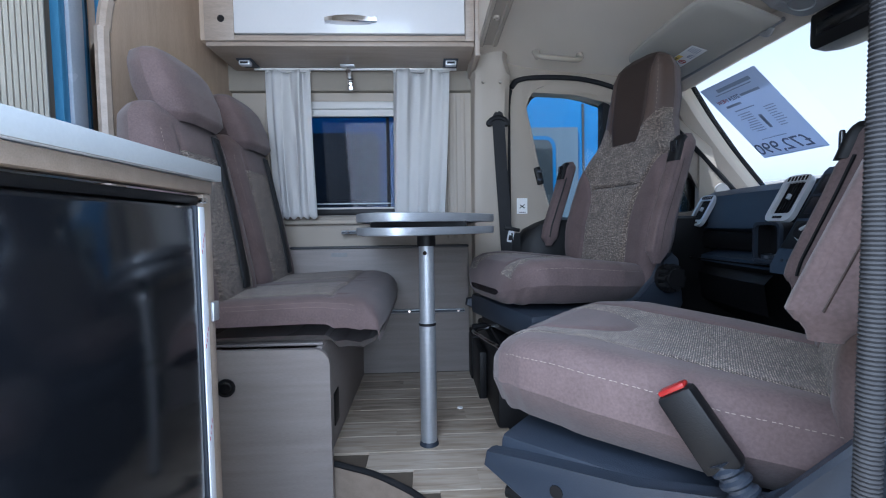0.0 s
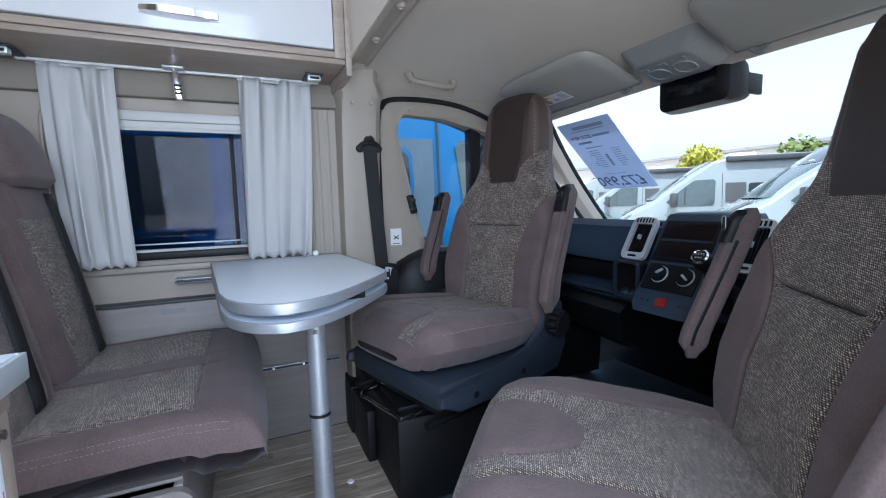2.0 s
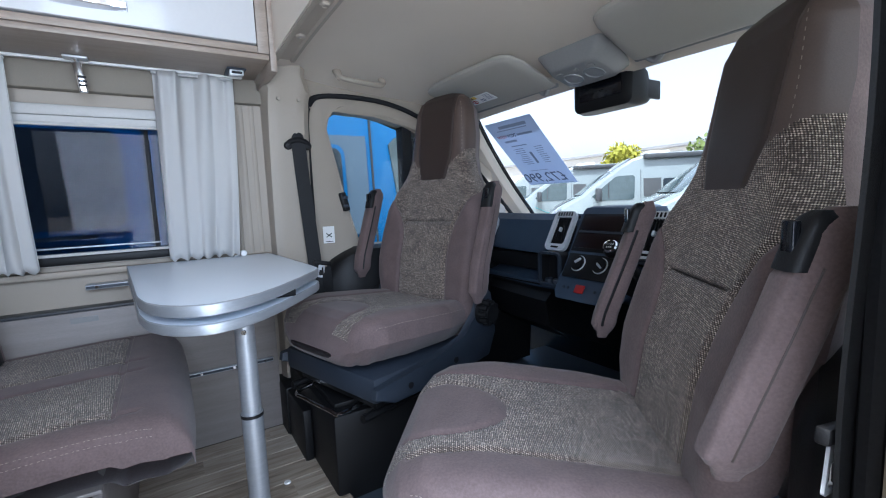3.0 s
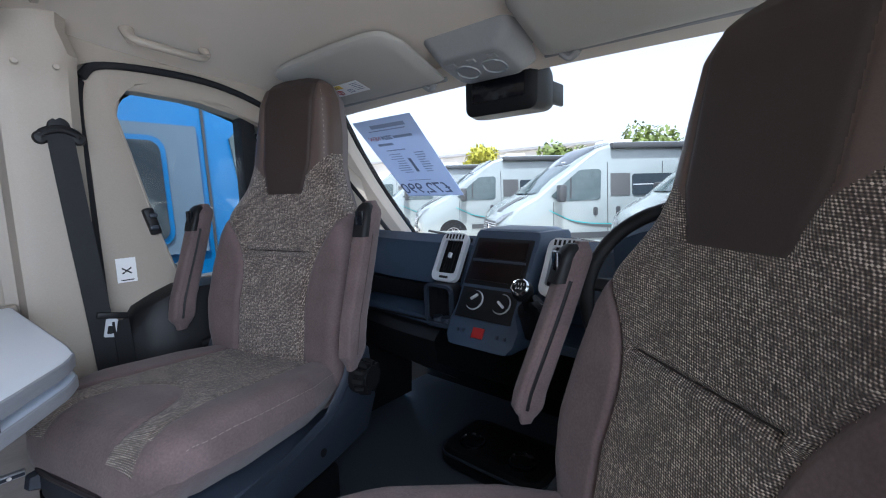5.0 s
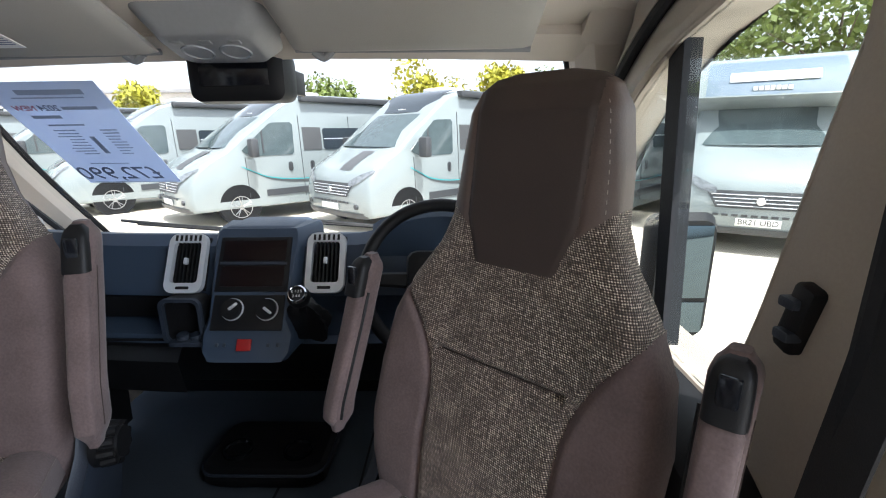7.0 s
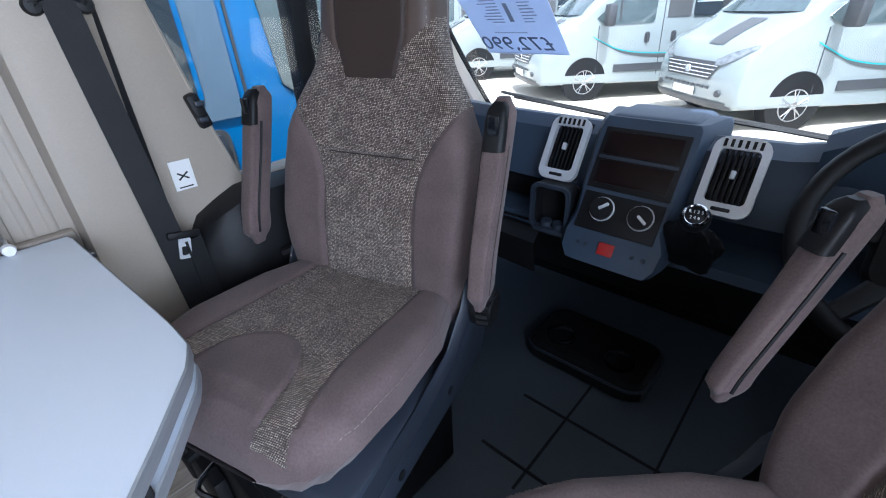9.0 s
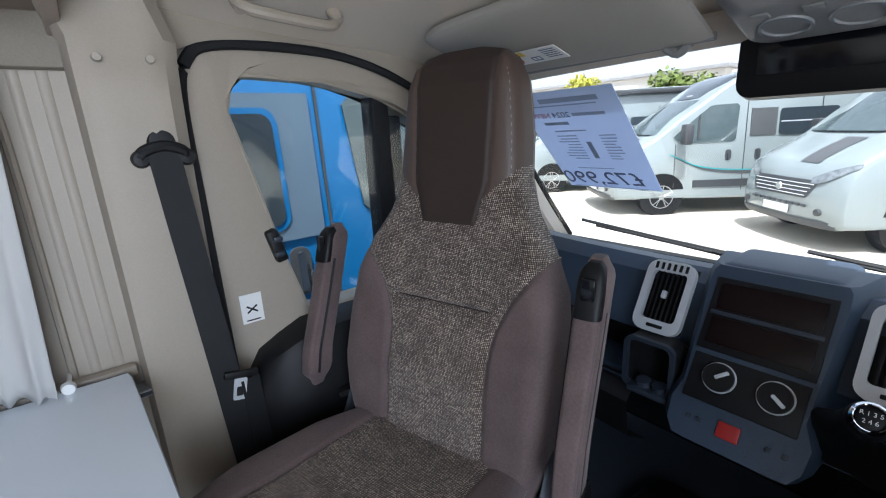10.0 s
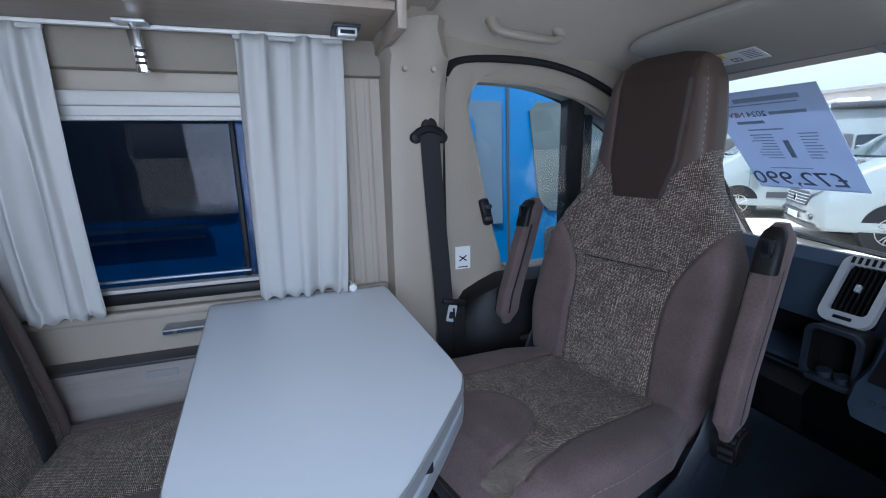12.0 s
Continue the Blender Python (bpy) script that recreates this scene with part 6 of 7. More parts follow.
loft(bb_, [[(x, y, z) for x, z in ((1.93, 0.70), (1.90, 0.80 + 0.05 * (1 - ((y - 1.17) / 0.19) ** 2)), (1.93, 0.825 + 0.055 * (1 - ((y - 1.17) / 0.19) ** 2)), (2.1, 0.80 + 0.04 * (1 - ((y - 1.17) / 0.19) ** 2)))] for y in (0.98 + 0.38 * k / 14 for k in range(15))], False)
part("hood", bb_, DASHM, inst)
part("dial_glass", B(1.945, 1.95, 0.99, 1.35, 0.71, 0.83), BLACKGLOSS, inst)
for y in (1.10, 1.25):
    dr_ = bmesh.new()
    loft(dr_, [[(x, y + r * math.cos(q), 0.775 + r * math.sin(q)) for q in (2 * math.pi * j / 28 for j in range(28))] for r, x in ((0.052, 1.943), (0.050, 1.940), (0.047, 1.943))], True, False)
    part("dial_ring", dr_, SILVERP, inst)
for k in range(2):
    setting("trim_mat_groove", B(1.44, 2.2, 1.44 + 0.26 * k, 1.447 + 0.26 * k, -0.0298, -0.026), RUBBER, "moulded line in the cab floor mat", "mat groove", smooth=False)
for k in range(2):
    setting("trim_mat_groove", B(1.50 + 0.22 * k, 1.507 + 0.22 * k, 1.38, 1.85, -0.0298, -0.0255), RUBBER, "moulded line in the cab floor mat", "mat groove", smooth=False)
# cup holder console on the cab floor
cp = thing("floor_console", Matrix.Translation((1.97, 1.755, -0.03)), "black cup holder console on the cab floor", "console")
part("console_base", pillow(bmesh.new(), -0.09, 0.16, -0.20, 0.20, 0.0, 0.085, r=0.03, nx=10, ny=10, puff=0.0), BLACK, cp)
rim_ = bmesh.new()
tube(rim_, [(0.035 + x, y, 0.060) for x, y in resample(rrect(-0.128, 0.128, -0.203, 0.203, 0.06), 60)], 0.005, 6)
part("console_rim", rim_, BASEGREY, cp, "grey raised rim")
for y in (-0.10, 0.10):
    ch = bmesh.new()
    loft(ch, [[(-0.01 + r * math.cos(q), y + r * math.sin(q), z) for q in (2 * math.pi * j / 24 for j in range(24))] for r, z in ((0.047, 0.083), (0.047, 0.097), (0.040, 0.098), (0.036, 0.088))], True, False)
    part("cup_ring", ch, BLACKGLOSS, cp)

# ---- sun visors, roof console, mirror, grab handles ----


def visor(far):
    s = 1 if far else -1
    v = thing("sun_visor", I4, "grey fabric sun visor folded against the roof", "sun visor", "sun visors")
    y0, y1 = YC + s * 0.15, YC + s * 0.66
    bm = bmesh.new()
    N = 31
    rings = []
    for k in range(N):
        u = k / (N - 1)
        y = y0 + (y1 - y0) * u
        e = math.sqrt(max(0.0, 1 - abs(2 * u - 1) ** 8))
        xa, xb = 1.765, 1.765 - 0.22 * (0.75 + 0.25 * e) - 0.02 * u
        za, zb = 1.245, liner_z(xb, (y - YC) / 0.87) - 0.02
        h = 0.015 * (0.25 + 0.75 * e)
        ring = []
        for q in range(20):
            aa = 2 * math.pi * q / 20
            ca, sa = math.cos(aa), math.sin(aa)
            f = 0.5 + 0.5 * math.copysign(abs(ca) ** 0.35, ca)
            g = math.copysign(abs(sa) ** 0.6, sa)
            ring.append((xb + (xa - xb) * f + 0.3 * h * g, y, zb + (za - zb) * f + h * g))
        rings.append(ring)
    loft(bm, rings)
    part("visor_pad", bm, VISORM, v)
    cl = bmesh.new()
    yc = YC + s * 0.17 + s * 0.04
    tube(cl, curve_pts([(1.77, yc - 0.02, 1.242), (1.775, yc, 1.229), (1.77, yc + 0.02, 1.242)], 4), 0.009, 8)
    part("visor_clip", cl, LAMPGREY, v)
    tube_b = bmesh.new()
    tube(tube_b, [(1.772, y0, 1.246), (1.772, y1, 1.240)], 0.007, 8)
    part("visor_rod", tube_b, LAMPGREY, v)
    if far:
        M = Matrix.Translation((1.665, YC + 0.46, 1.254)) @ Matrix.Rotation(radians(17), 4, "Y")
        w = part("airbag_label", box(bmesh.new(), -0.028, 0.028, -0.085, 0.085, -0.0025, -0.0008, m=M), WHITEP, v, "white and yellow airbag warning label")
        part("label_band", box(bmesh.new(), -0.0275, -0.010, -0.005, 0.0845, -0.0036, -0.0026, m=M), YELLOW, w)
        rg = bmesh.new()
        loft(rg, [[(0.009 + r * math.cos(q), 0.03 + r * math.sin(q), z) for q in (2 * math.pi * j / 20 for j in range(20))] for r, z in ((0.013, -0.0026), (0.013, -0.0038), (0.010, -0.0038), (0.010, -0.0026))], True, False)
        box(rg, -0.002, 0.020, 0.028, 0.032, -0.0038, -0.0026)
        bmesh.ops.transform(rg, matrix=M, verts=rg.verts)
        part("warning_ring", rg, RED, w)
        bx = box(bmesh.new(), 0.002, 0.0035, -0.030, -0.008, -0.0036, -0.0026, m=M)
        box(bx, 0.0165, 0.018, -0.030, -0.008, -0.0036, -0.0026, m=M)
        for yy in (-0.030, -0.0195, -0.0095):
            box(bx, 0.0035, 0.0165, yy, yy + 0.0015, -0.0036, -0.0026, m=M)
        for k in range(5):
            box(bx, -0.020 + 0.008 * k, -0.0185 + 0.008 * k, -0.078, -0.045, -0.0034, -0.0026, m=M)
        part("label_print", bx, INK, w)
        lettering("label_text", "AIRBAG", 0.015, PLATEINK, M @ Matrix.Translation((-0.019, 0.036, -0.0039)) @ Matrix(((0, -1, 0, 0), (-1, 0, 0, 0), (0, 0, -1, 0), (0, 0, 0, 1))), w)
    return v


visor(True)
visor(False)
rc = thing("roof_console", I4, "grey roof lamp console with two round lamps", "roof lamp")
cb = bmesh.new()
M = Matrix.Translation((1.735, 1.635, 1.262)) @ Matrix.Rotation(radians(16), 4, "Y")
rings = []
for z, sx, sy in ((0.07, 0.12, 0.165), (0.012, 0.084, 0.122), (-0.012, 0.070, 0.101), (-0.021, 0.064, 0.095), (-0.024, 0.056, 0.088)):
    rings.append([(p[0], p[1], z) for p in rrect(-sx, sx, -sy, sy, 0.03)])
loft(cb, rings)
bmesh.ops.transform(cb, matrix=M, verts=cb.verts)
shell = part("console_shell", cb, LAMPGREY, rc)
for y in (0.035, -0.035):
    lb = bmesh.new()
    loft(lb, [[(0.006 + r * math.cos(q), y * 1.15 + r * math.sin(q), z) for q in (2 * math.pi * j / 28 for j in range(28))] for r, z in ((0.033, -0.0235), (0.032, -0.027), (0.028, -0.027), (0.025, -0.014), (0.004, -0.011))])
    bmesh.ops.transform(lb, matrix=M, verts=lb.verts)
    part("lamp_lens", lb, CLEARP, shell)
for y in (0.06, 0.0, -0.06):
    part("lamp_switch", box(bmesh.new(), -0.046, -0.030, y - 0.012, y + 0.012, -0.028, -0.0235, r=0.003, m=M), LAMPGREY, shell)
mr = thing("rear_view_mirror", I4, "black rear-view mirror and sensor housing on the windscreen", "mirror")
mb = bmesh.new()
rings = []
for x, hy, z0, z1 in ((1.832, 0.098, 1.166, 1.268), (1.842, 0.114, 1.146, 1.280), (1.88, 0.120, 1.142, 1.282), (1.92, 0.117, 1.146, 1.26), (1.955, 0.105, 1.155, 1.215), (1.975, 0.075, 1.165, 1.20)):
    rings.append([(x, 1.652 + p[0], p[1]) for p in rrect(-hy, hy, z0, z1, 0.024 if z1 - z0 > 0.06 else 0.014, 4)])
loft(mb, rings)
part("mirror_housing", mb, BLACK, mr)
part("mirror_glass", B(1.830, 1.8345, 1.57, 1.735, 1.18, 1.25, r=0.001), BLACKGLOSS, mr)
part("mirror_arm", B(1.86, 1.99, 1.535, 1.548, 1.165, 1.225, r=0.005), BLACK, mr)
for far in (True,):
    gh = thing("grab_handle", I4, "beige fold-down grab handle on the roof lining", "grab handle")
    gb = bmesh.new()
    tube(gb, curve_pts([(1.175, 2.315, 1.352), (1.19, 2.30, 1.335), (1.23, 2.295, 1.328), (1.32, 2.30, 1.322), (1.355, 2.315, 1.328), (1.372, 2.33, 1.345)], 5), 0.0105, 10)
    part("grip", gb, CREAM, gh)
    for x in (1.18, 1.366):
        part("handle_foot", tube(bmesh.new(), [(x, 2.312, 1.334), (x + (0.004 if x < 1.3 else -0.004), 2.325, 1.35), (x, 2.345, 1.385)], [0.009, 0.0145, 0.019], 14), CREAM, gh)
# ---- price sheet on the windscreen ----
ps = thing("price_sheet", I4, "large white price sheet taped to the windscreen", "notice")
M = Matrix(((0.0, -0.719, 0.695, 2.005), (-1.0, 0.0, 0.0, 2.175), (0.0, 0.695, 0.719, 1.068), (0, 0, 0, 1)))
M = Matrix.Translation((0.012, 0, -0.006)) @ M
part("sheet", box(bmesh.new(), -0.15, 0.15, -0.20, 0.20, -0.0006, 0.0006, m=M), PAPER, ps)
F2 = M @ Matrix.Translation((0, 0, -0.0012)) @ Matrix.Rotation(math.pi, 4, "Y")
lettering("price_text", "£72,990", 0.082, INK, F2 @ Matrix.Translation((0.02, -0.155, 0)), ps)
lettering("model_line", "2024", 0.028, INK, F2 @ Matrix.Translation((0.03, 0.115, 0)), ps)
rnd = random.Random(4)
for y, x0, x1, h in ((0.168, -0.10, 0.075, 0.016), (0.150, -0.09, 0.10, 0.004), (0.085, 0.02, 0.10, 0.011), (0.115, -0.10, -0.005, 0.011), (0.055, -0.02, 0.08, 0.005), (-0.105, -0.04, 0.08, 0.003), (-0.195, -0.13, 0.13, 0.002)):
    part("printed_line", box(bmesh.new(), x0, x1, y - h / 2, y + h / 2, 0.0, 0.0005, m=F2), INKPALE, ps)
for k in range(9):
    y = 0.035 - 0.012 * k
    part("printed_line", box(bmesh.new(), 0.02, 0.09 - rnd.uniform(0, 0.03), y - 0.0018, y + 0.0018, 0, 0.0005, m=F2), INKPALE, ps)
    part("printed_line", box(bmesh.new(), -0.10 + rnd.uniform(0, 0.02), -0.05, y - 0.0018, y + 0.0018, 0, 0.0005, m=F2), INKPALE, ps)
part("floor_plan_sketch", box(bmesh.new(), -0.015, 0.0, -0.06, 0.01, 0, 0.0005, m=F2), INKPALE, ps)
lettering("new_text", "NEW", 0.026, REDINK, F2 @ Matrix.Translation((0.095, 0.115, 0)), ps)
# wipers outside the screen
for y0, y1 in ((2.46, 1.90), (1.74, 1.15)):
    wp = bmesh.new()
    tube(wp, [(screen_x(0.735) + 0.055, y0, 0.745), (screen_x(0.70) + 0.06, y0 * 0.55 + y1 * 0.45, 0.708), (screen_x(0.66) + 0.06, y1, 0.672)], [0.006, 0.009, 0.011], 6)
    tube(wp, [(screen_x(0.725) + 0.050, y0 - 0.06, 0.728), (screen_x(0.68) + 0.055, y1 + 0.1, 0.683)], 0.005, 6)
    solid("windscreen_wiper", wp, BLACK, "black wiper arm resting on the screen base", "wiper", group="wipers")
bn = bmesh.new()
loft(bn, [[(x, YC + 0.95 * s, z - 0.06 * s * s) for s in (i / 8 - 1 for i in range(17))] for x, z in ((2.44, 0.645), (2.5, 0.63), (2.7, 0.53), (2.9, 0.40), (3.05, 0.2), (3.08, -0.1), (3.05, -0.4))], False)
setting("van_bonnet", bn, DARKTRIM, "own van's dark bonnet below the windscreen", "bonnet")
# door mirrors outside
for far in (True, False):
    s = 1 if far else -1
    dm = thing("door_mirror", Matrix.Translation((2.1, YC + 1.16, 0.655) if far else (2.02, YC - 1.17, 0.635)), "tall black door mirror with pale cap", "mirror", "door mirrors")
    bm = bmesh.new()
    loft(bm, [[(x, q[0], q[1]) for q in rrect(-w, w, -h, h, 0.04)] for x, w, h in ((-0.03, 0.082, 0.180), (0.0, 0.094, 0.2), (0.07, 0.086, 0.185), (0.13, 0.05, 0.11))])
    part("mirror_shell", bm, BLACK, dm)
    part("mirror_glass", B(-0.034, -0.031, -0.072, 0.072, -0.055, 0.166, r=0.001), MIRRORDARK, dm)
    part("mirror_glass_lower", B(-0.034, -0.031, -0.072, 0.072, -0.166, -0.068, r=0.001), MIRRORDARK, dm)
    part("mirror_arm", B(-0.01, 0.05, -0.2 if s > 0 else 0.05, -0.05 if s > 0 else 0.2, -0.16, -0.11, r=0.01), BLACK, dm)
# near door pillar's rubber seal and dark door edge by the entrance
sl = bmesh.new()
pts, rad = [], []
for k in range(1401):
    pts.append((0.962, 0.74, -0.14 + 1.86 * k / 1400))
    rad.append(0.0068 if k % 2 else 0.0061)
tube(sl, pts, rad, 10)
setting("trim_entrance_seal", sl, RUBBER, "ribbed grey rubber seal of the sliding door opening", "door seal")
setting("pillar_entrance", B(0.972, 1.05, 0.55, 0.732, -0.2, 1.72, r=0.008), ENTRYM, "dark slate-painted pillar at the sliding door", "pillar")

# ---- outdoors ----
GZ = -0.65
gr = bmesh.new()
n = 40
for_grid = [-400, -120, -60, -30, -15, -8, -4, 0, 4, 8, 12, 16, 20, 26, 34, 50, 80, 160, 400]
gv_ = [[gr.verts.new((x, y, GZ + (0.012 * math.sin(x * 1.7 + y) if abs(x) < 40 and abs(y) < 40 else 0))) for y in for_grid] for x in for_grid]
for i in range(len(for_grid) - 1):
    for j in range(len(for_grid) - 1):
        gr.faces.new((gv_[i][j], gv_[i + 1][j], gv_[i + 1][j + 1], gv_[i][j + 1]))
tagged(part("ground", gr, GRAVEL), "sunlit pale gravel of the dealer's yard", "ground", "", "structure")


def side_w(z):
    """Half-width of a van body at a height over the ground."""
    return 1.03 - 0.05 * z


PROFILE = [(-0.02, 0.30), (0.03, 0.36), (0.045, 0.55), (0.035, 0.72), (0.0, 0.90), (-0.07, 1.04), (-0.20, 1.16), (-0.45, 1.30), (-0.68, 1.40), (-0.78, 1.46), (-1.20, 1.77), (-1.62, 2.05), (-1.85, 2.22), (-2.15, 2.42), (-2.5, 2.52), (-3.2, 2.56), (-5.85, 2.55), (-5.97, 2.48), (-6.0, 2.2), (-6.0, 0.35), (-5.9, 0.28), (-3.0, 0.26)]


def nose_x(y, z):
    """Front face of a van body at a distance from its middle line and a height."""
    pr = PROFILE[:11]
    for (x0, z0), (x1, z1) in zip(pr, pr[1:]):
        if z <= z1:
            x = x0 + (x1 - x0) * max(0.0, (z - z0) / (z1 - z0))
            break
    a = min(1.0, abs(y) / side_w(z))
    return x - 0.13 * a ** 4 * max(0.0, min(1.0, (x + 1.4) / 1.4)) - 0.035 * max(0.0, (a - 0.94) / 0.06)


def skin(bm, poly, s, off=0.012, h=0.014):
    """A panel that lies on a van's flank: poly in (x, z)."""
    a = [(x, s * (side_w(z) + off), z) for x, z in poly]
    b = [(x, s * (side_w(z) + off - h), z) for x, z in poly]
    return loft(bm, [b, a])


def wheel(parent, x, s):
    w = bmesh.new()
    R = 0.335
    rings = []
    for y, r in ((-0.10, 0.22), (-0.105, 0.30), (-0.085, R), (0.085, R), (0.105, 0.30), (0.10, 0.22)):
        rings.append([(x + r * math.cos(q), s * 0.90 + y, 0.335 + r * math.sin(q)) for q in (2 * math.pi * k / 32 for k in range(32))])
    loft(w, rings)
    ty = part("wheel", w, TYRE, parent, "dusty road wheel")
    rm = bmesh.new()
    ya = s * 0.995
    loft(rm, [[(x + r * math.cos(q), ya + s * d, 0.335 + r * math.sin(q)) for q in (2 * math.pi * k / 32 for k in range(32))] for r, d in ((0.225, 0.0), (0.218, 0.018), (0.205, 0.016), (0.195, -0.02))], True, False)
    for k in range(5):
        a = 2 * math.pi * k / 5 + 0.3
        for da in (-0.16, 0.16):
            tube(rm, [(x + 0.05 * math.cos(a), ya + s * 0.012, 0.335 + 0.05 * math.sin(a)), (x + 0.205 * math.cos(a + da), ya + s * 0.008, 0.335 + 0.205 * math.sin(a + da))], [0.022, 0.014], 6, flat=0.5)
    cyl(rm, (x, ya - s * 0.01, 0.335), (x, ya + s * 0.02, 0.335), 0.055, 0.05, 16)
    part("rim", rm, RIM, ty, "five-spoke alloy rim")
    bk = bmesh.new()
    cyl(bk, (x, ya - s * 0.035, 0.335), (x, ya - s * 0.03, 0.335), 0.2, n=24)
    part("brake_disc", bk, BLACK, ty)


def camper_van(name, m, paint, label, style):
    v = thing(name, m, label, "van", "parked camper vans")
    bm = bmesh.new()
    rings = []
    for t in (-1.0, -0.985, -0.955, -0.9, -0.6, -0.2, 0.2, 0.6, 0.9, 0.955, 0.985, 1.0):
        a = abs(t)
        sh = 0.085 if a > 0.995 else 0.045 if a > 0.98 else 0.015 if a > 0.95 else 0.0
        nose = 0.13 * a ** 4
        ring = []
        for x, z in PROFILE:
            f = max(0.0, min(1.0, (x + 1.4) / 1.4))
            zz = z - (sh * 0.9 if z > 1.0 else -sh * 0.4)
            ring.append((x - nose * f - sh * (0.4 if x > -3 else -0.4), t * side_w(z) / 1.0, zz))
        rings.append(ring)
    loft(bm, rings)
    part("body", bm, paint, v)
    # windscreen
    ws_ = bmesh.new()
    rows = []
    for k in range(7):
        u = k / 6
        x, z = -0.80 - 0.85 * u, 1.465 + 0.595 * u
        hw = 0.86 - 0.10 * u
        rows.append([(x + 0.030 - 0.10 * s_ ** 4, hw * s_, z + 0.025) for s_ in (q / 6 - 1 for q in range(13))])
    loft(ws_, rows, False)
    part("windscreen", ws_, PALEGLASS, v, "raked van windscreen")
    if style == "swift":
        cap_ = bmesh.new()
        loft(cap_, [[(x - 0.10 * s_ ** 4 * (x > -2.0), 0.78 * s_, z + 0.018) for s_ in (q / 6 - 1 for q in range(13))] for x, z in ((-1.70, 2.105), (-1.87, 2.24), (-2.16, 2.44), (-2.5, 2.54))], False)
        part("roof_cap", cap_, VANGLASS, v, "dark skylight above the cab")
        lg_ = bmesh.new()
        for k in range(5):
            box(lg_, -1.775, -1.765, -0.11 + 0.046 * k, -0.078 + 0.046 * k, 2.165, 2.195)
        part("name_bar", lg_, WHITEP, v)
        hs = bmesh.new()
        zs = [1.10 + 0.31 * k / 8 for k in range(9)]
        loft(hs, [[(nose_x(y, z) + 0.006, y, z + 0.007) for y in (0.10, 0.21, 0.32, 0.43)] for z in zs], False)
        part("bonnet_stripe", hs, DECAL, v)
    # nose
    gri = bmesh.new()
    rows = []
    for k in range(7):
        z = 0.66 + 0.24 * k / 6
        hw = 0.52 + 0.14 * k / 6
        rows.append([(nose_x(hw * s_, z) + 0.010, hw * s_, z) for s_ in (q / 6 - 1 for q in range(13))])
    loft(gri, rows, False)
    g = part("grille", gri, DARKTRIM, v, "dark slatted grille")
    for k in range(4):
        z = 0.695 + 0.05 * k
        hw = 0.50 + 0.03 * k
        sl_ = bmesh.new()
        loft(sl_, [[(nose_x(hw * s_, z) + 0.010 + d, hw * s_, z + h) for s_ in (q / 6 - 1 for q in range(13))] for d, h in ((0, -0.006), (0.008, 0.0), (0, 0.006))], False)
        part("grille_slat", sl_, SILVERP, g)
    em = bmesh.new()
    cyl(em, (0.045, 0, 0.77), (0.060, 0, 0.77), 0.058, 0.052, 24)
    part("round_badge", em, CHROME, g)
    lo = bmesh.new()
    for k in range(10):
        box(lo, 0.046, 0.062, -0.55 + 0.115 * k, -0.47 + 0.115 * k, 0.545, 0.58, r=0.004)
    part("lower_slots", lo, DARKTRIM, v)
    bu = bmesh.new()
    loft(bu, [[(x - 0.13 * abs(0.98 * s_) ** 4 + 0.008, 0.93 * s_, z) for s_ in (q / 7 - 1 for q in range(15))] for x, z in ((0.0, 0.29), (0.035, 0.335), (0.043, 0.39))], False)
    part("lower_bumper", bu, DARKTRIM, v)
    pb = part("number_plate", B(0.056, 0.066, -0.26, 0.26, 0.42, 0.53, r=0.002), PLATEM, v)
    if style == "coach":
        lettering("plate_text", "BR21 UBD", 0.105, PLATEINK, Matrix.Translation((0.067, 0, 0.475)) @ Matrix(((0, 0, 1, 0), (1, 0, 0, 0), (0, 1, 0, 0), (0, 0, 0, 1))), pb)
    for s_ in (-1, 1):
        hl_ = bmesh.new()
        rows = []
        for q in range(13):
            u = q / 12
            y = 0.53 + 0.425 * u
            zc = 0.90 + 0.20 * u ** 1.4
            hh = 0.012 + 0.058 * math.sin(math.pi * (0.12 + 0.80 * u)) ** 0.8
            rows.append([(nose_x(y, z) + 0.014, s_ * y, z) for z in (zc - hh, zc - hh * 0.4, zc + hh * 0.4, zc + hh)])
        loft(hl_, rows, False)
        part("headlight", hl_, HEADLAMP, v, "clear wrap-round headlight")
        fo = bmesh.new()
        cyl(fo, (-0.02, s_ * 0.72, 0.50), (0.028, s_ * 0.72, 0.50), 0.05, 0.045, 16)
        part("fog_light", fo, DARKTRIM, v)
        # flank
        wn_ = bmesh.new()
        fw = 0.36 if style == "blue" else 0.0
        if style == "blue":
            skin(wn_, [(-0.98, 1.37), (-0.95, 1.41), (-1.28, 1.70), (-1.46, 1.90), (-1.54, 1.95), (-1.84, 1.96), (-1.89, 1.91), (-1.83, 1.42), (-1.76, 1.36)], s_)
        else:
            skin(wn_, [(-1.16, 1.38), (-1.10, 1.43), (-1.46, 1.74), (-1.72, 1.95), (-1.80, 1.97), (-2.18, 1.98), (-2.23, 1.93), (-2.21, 1.36), (-2.15, 1.32), (-1.34, 1.31)], s_)
        part("cab_window", wn_, PALEGLASS, v, "cab side window")
        dvd = bmesh.new()
        skin(dvd, [(-1.52 + fw, 1.38), (-1.555 + fw, 1.38), (-1.555 + fw, 1.72 if fw else 1.83), (-1.52 + fw, 1.69 if fw else 1.78)], s_, 0.02)
        part("window_post", dvd, DARKTRIM, v)
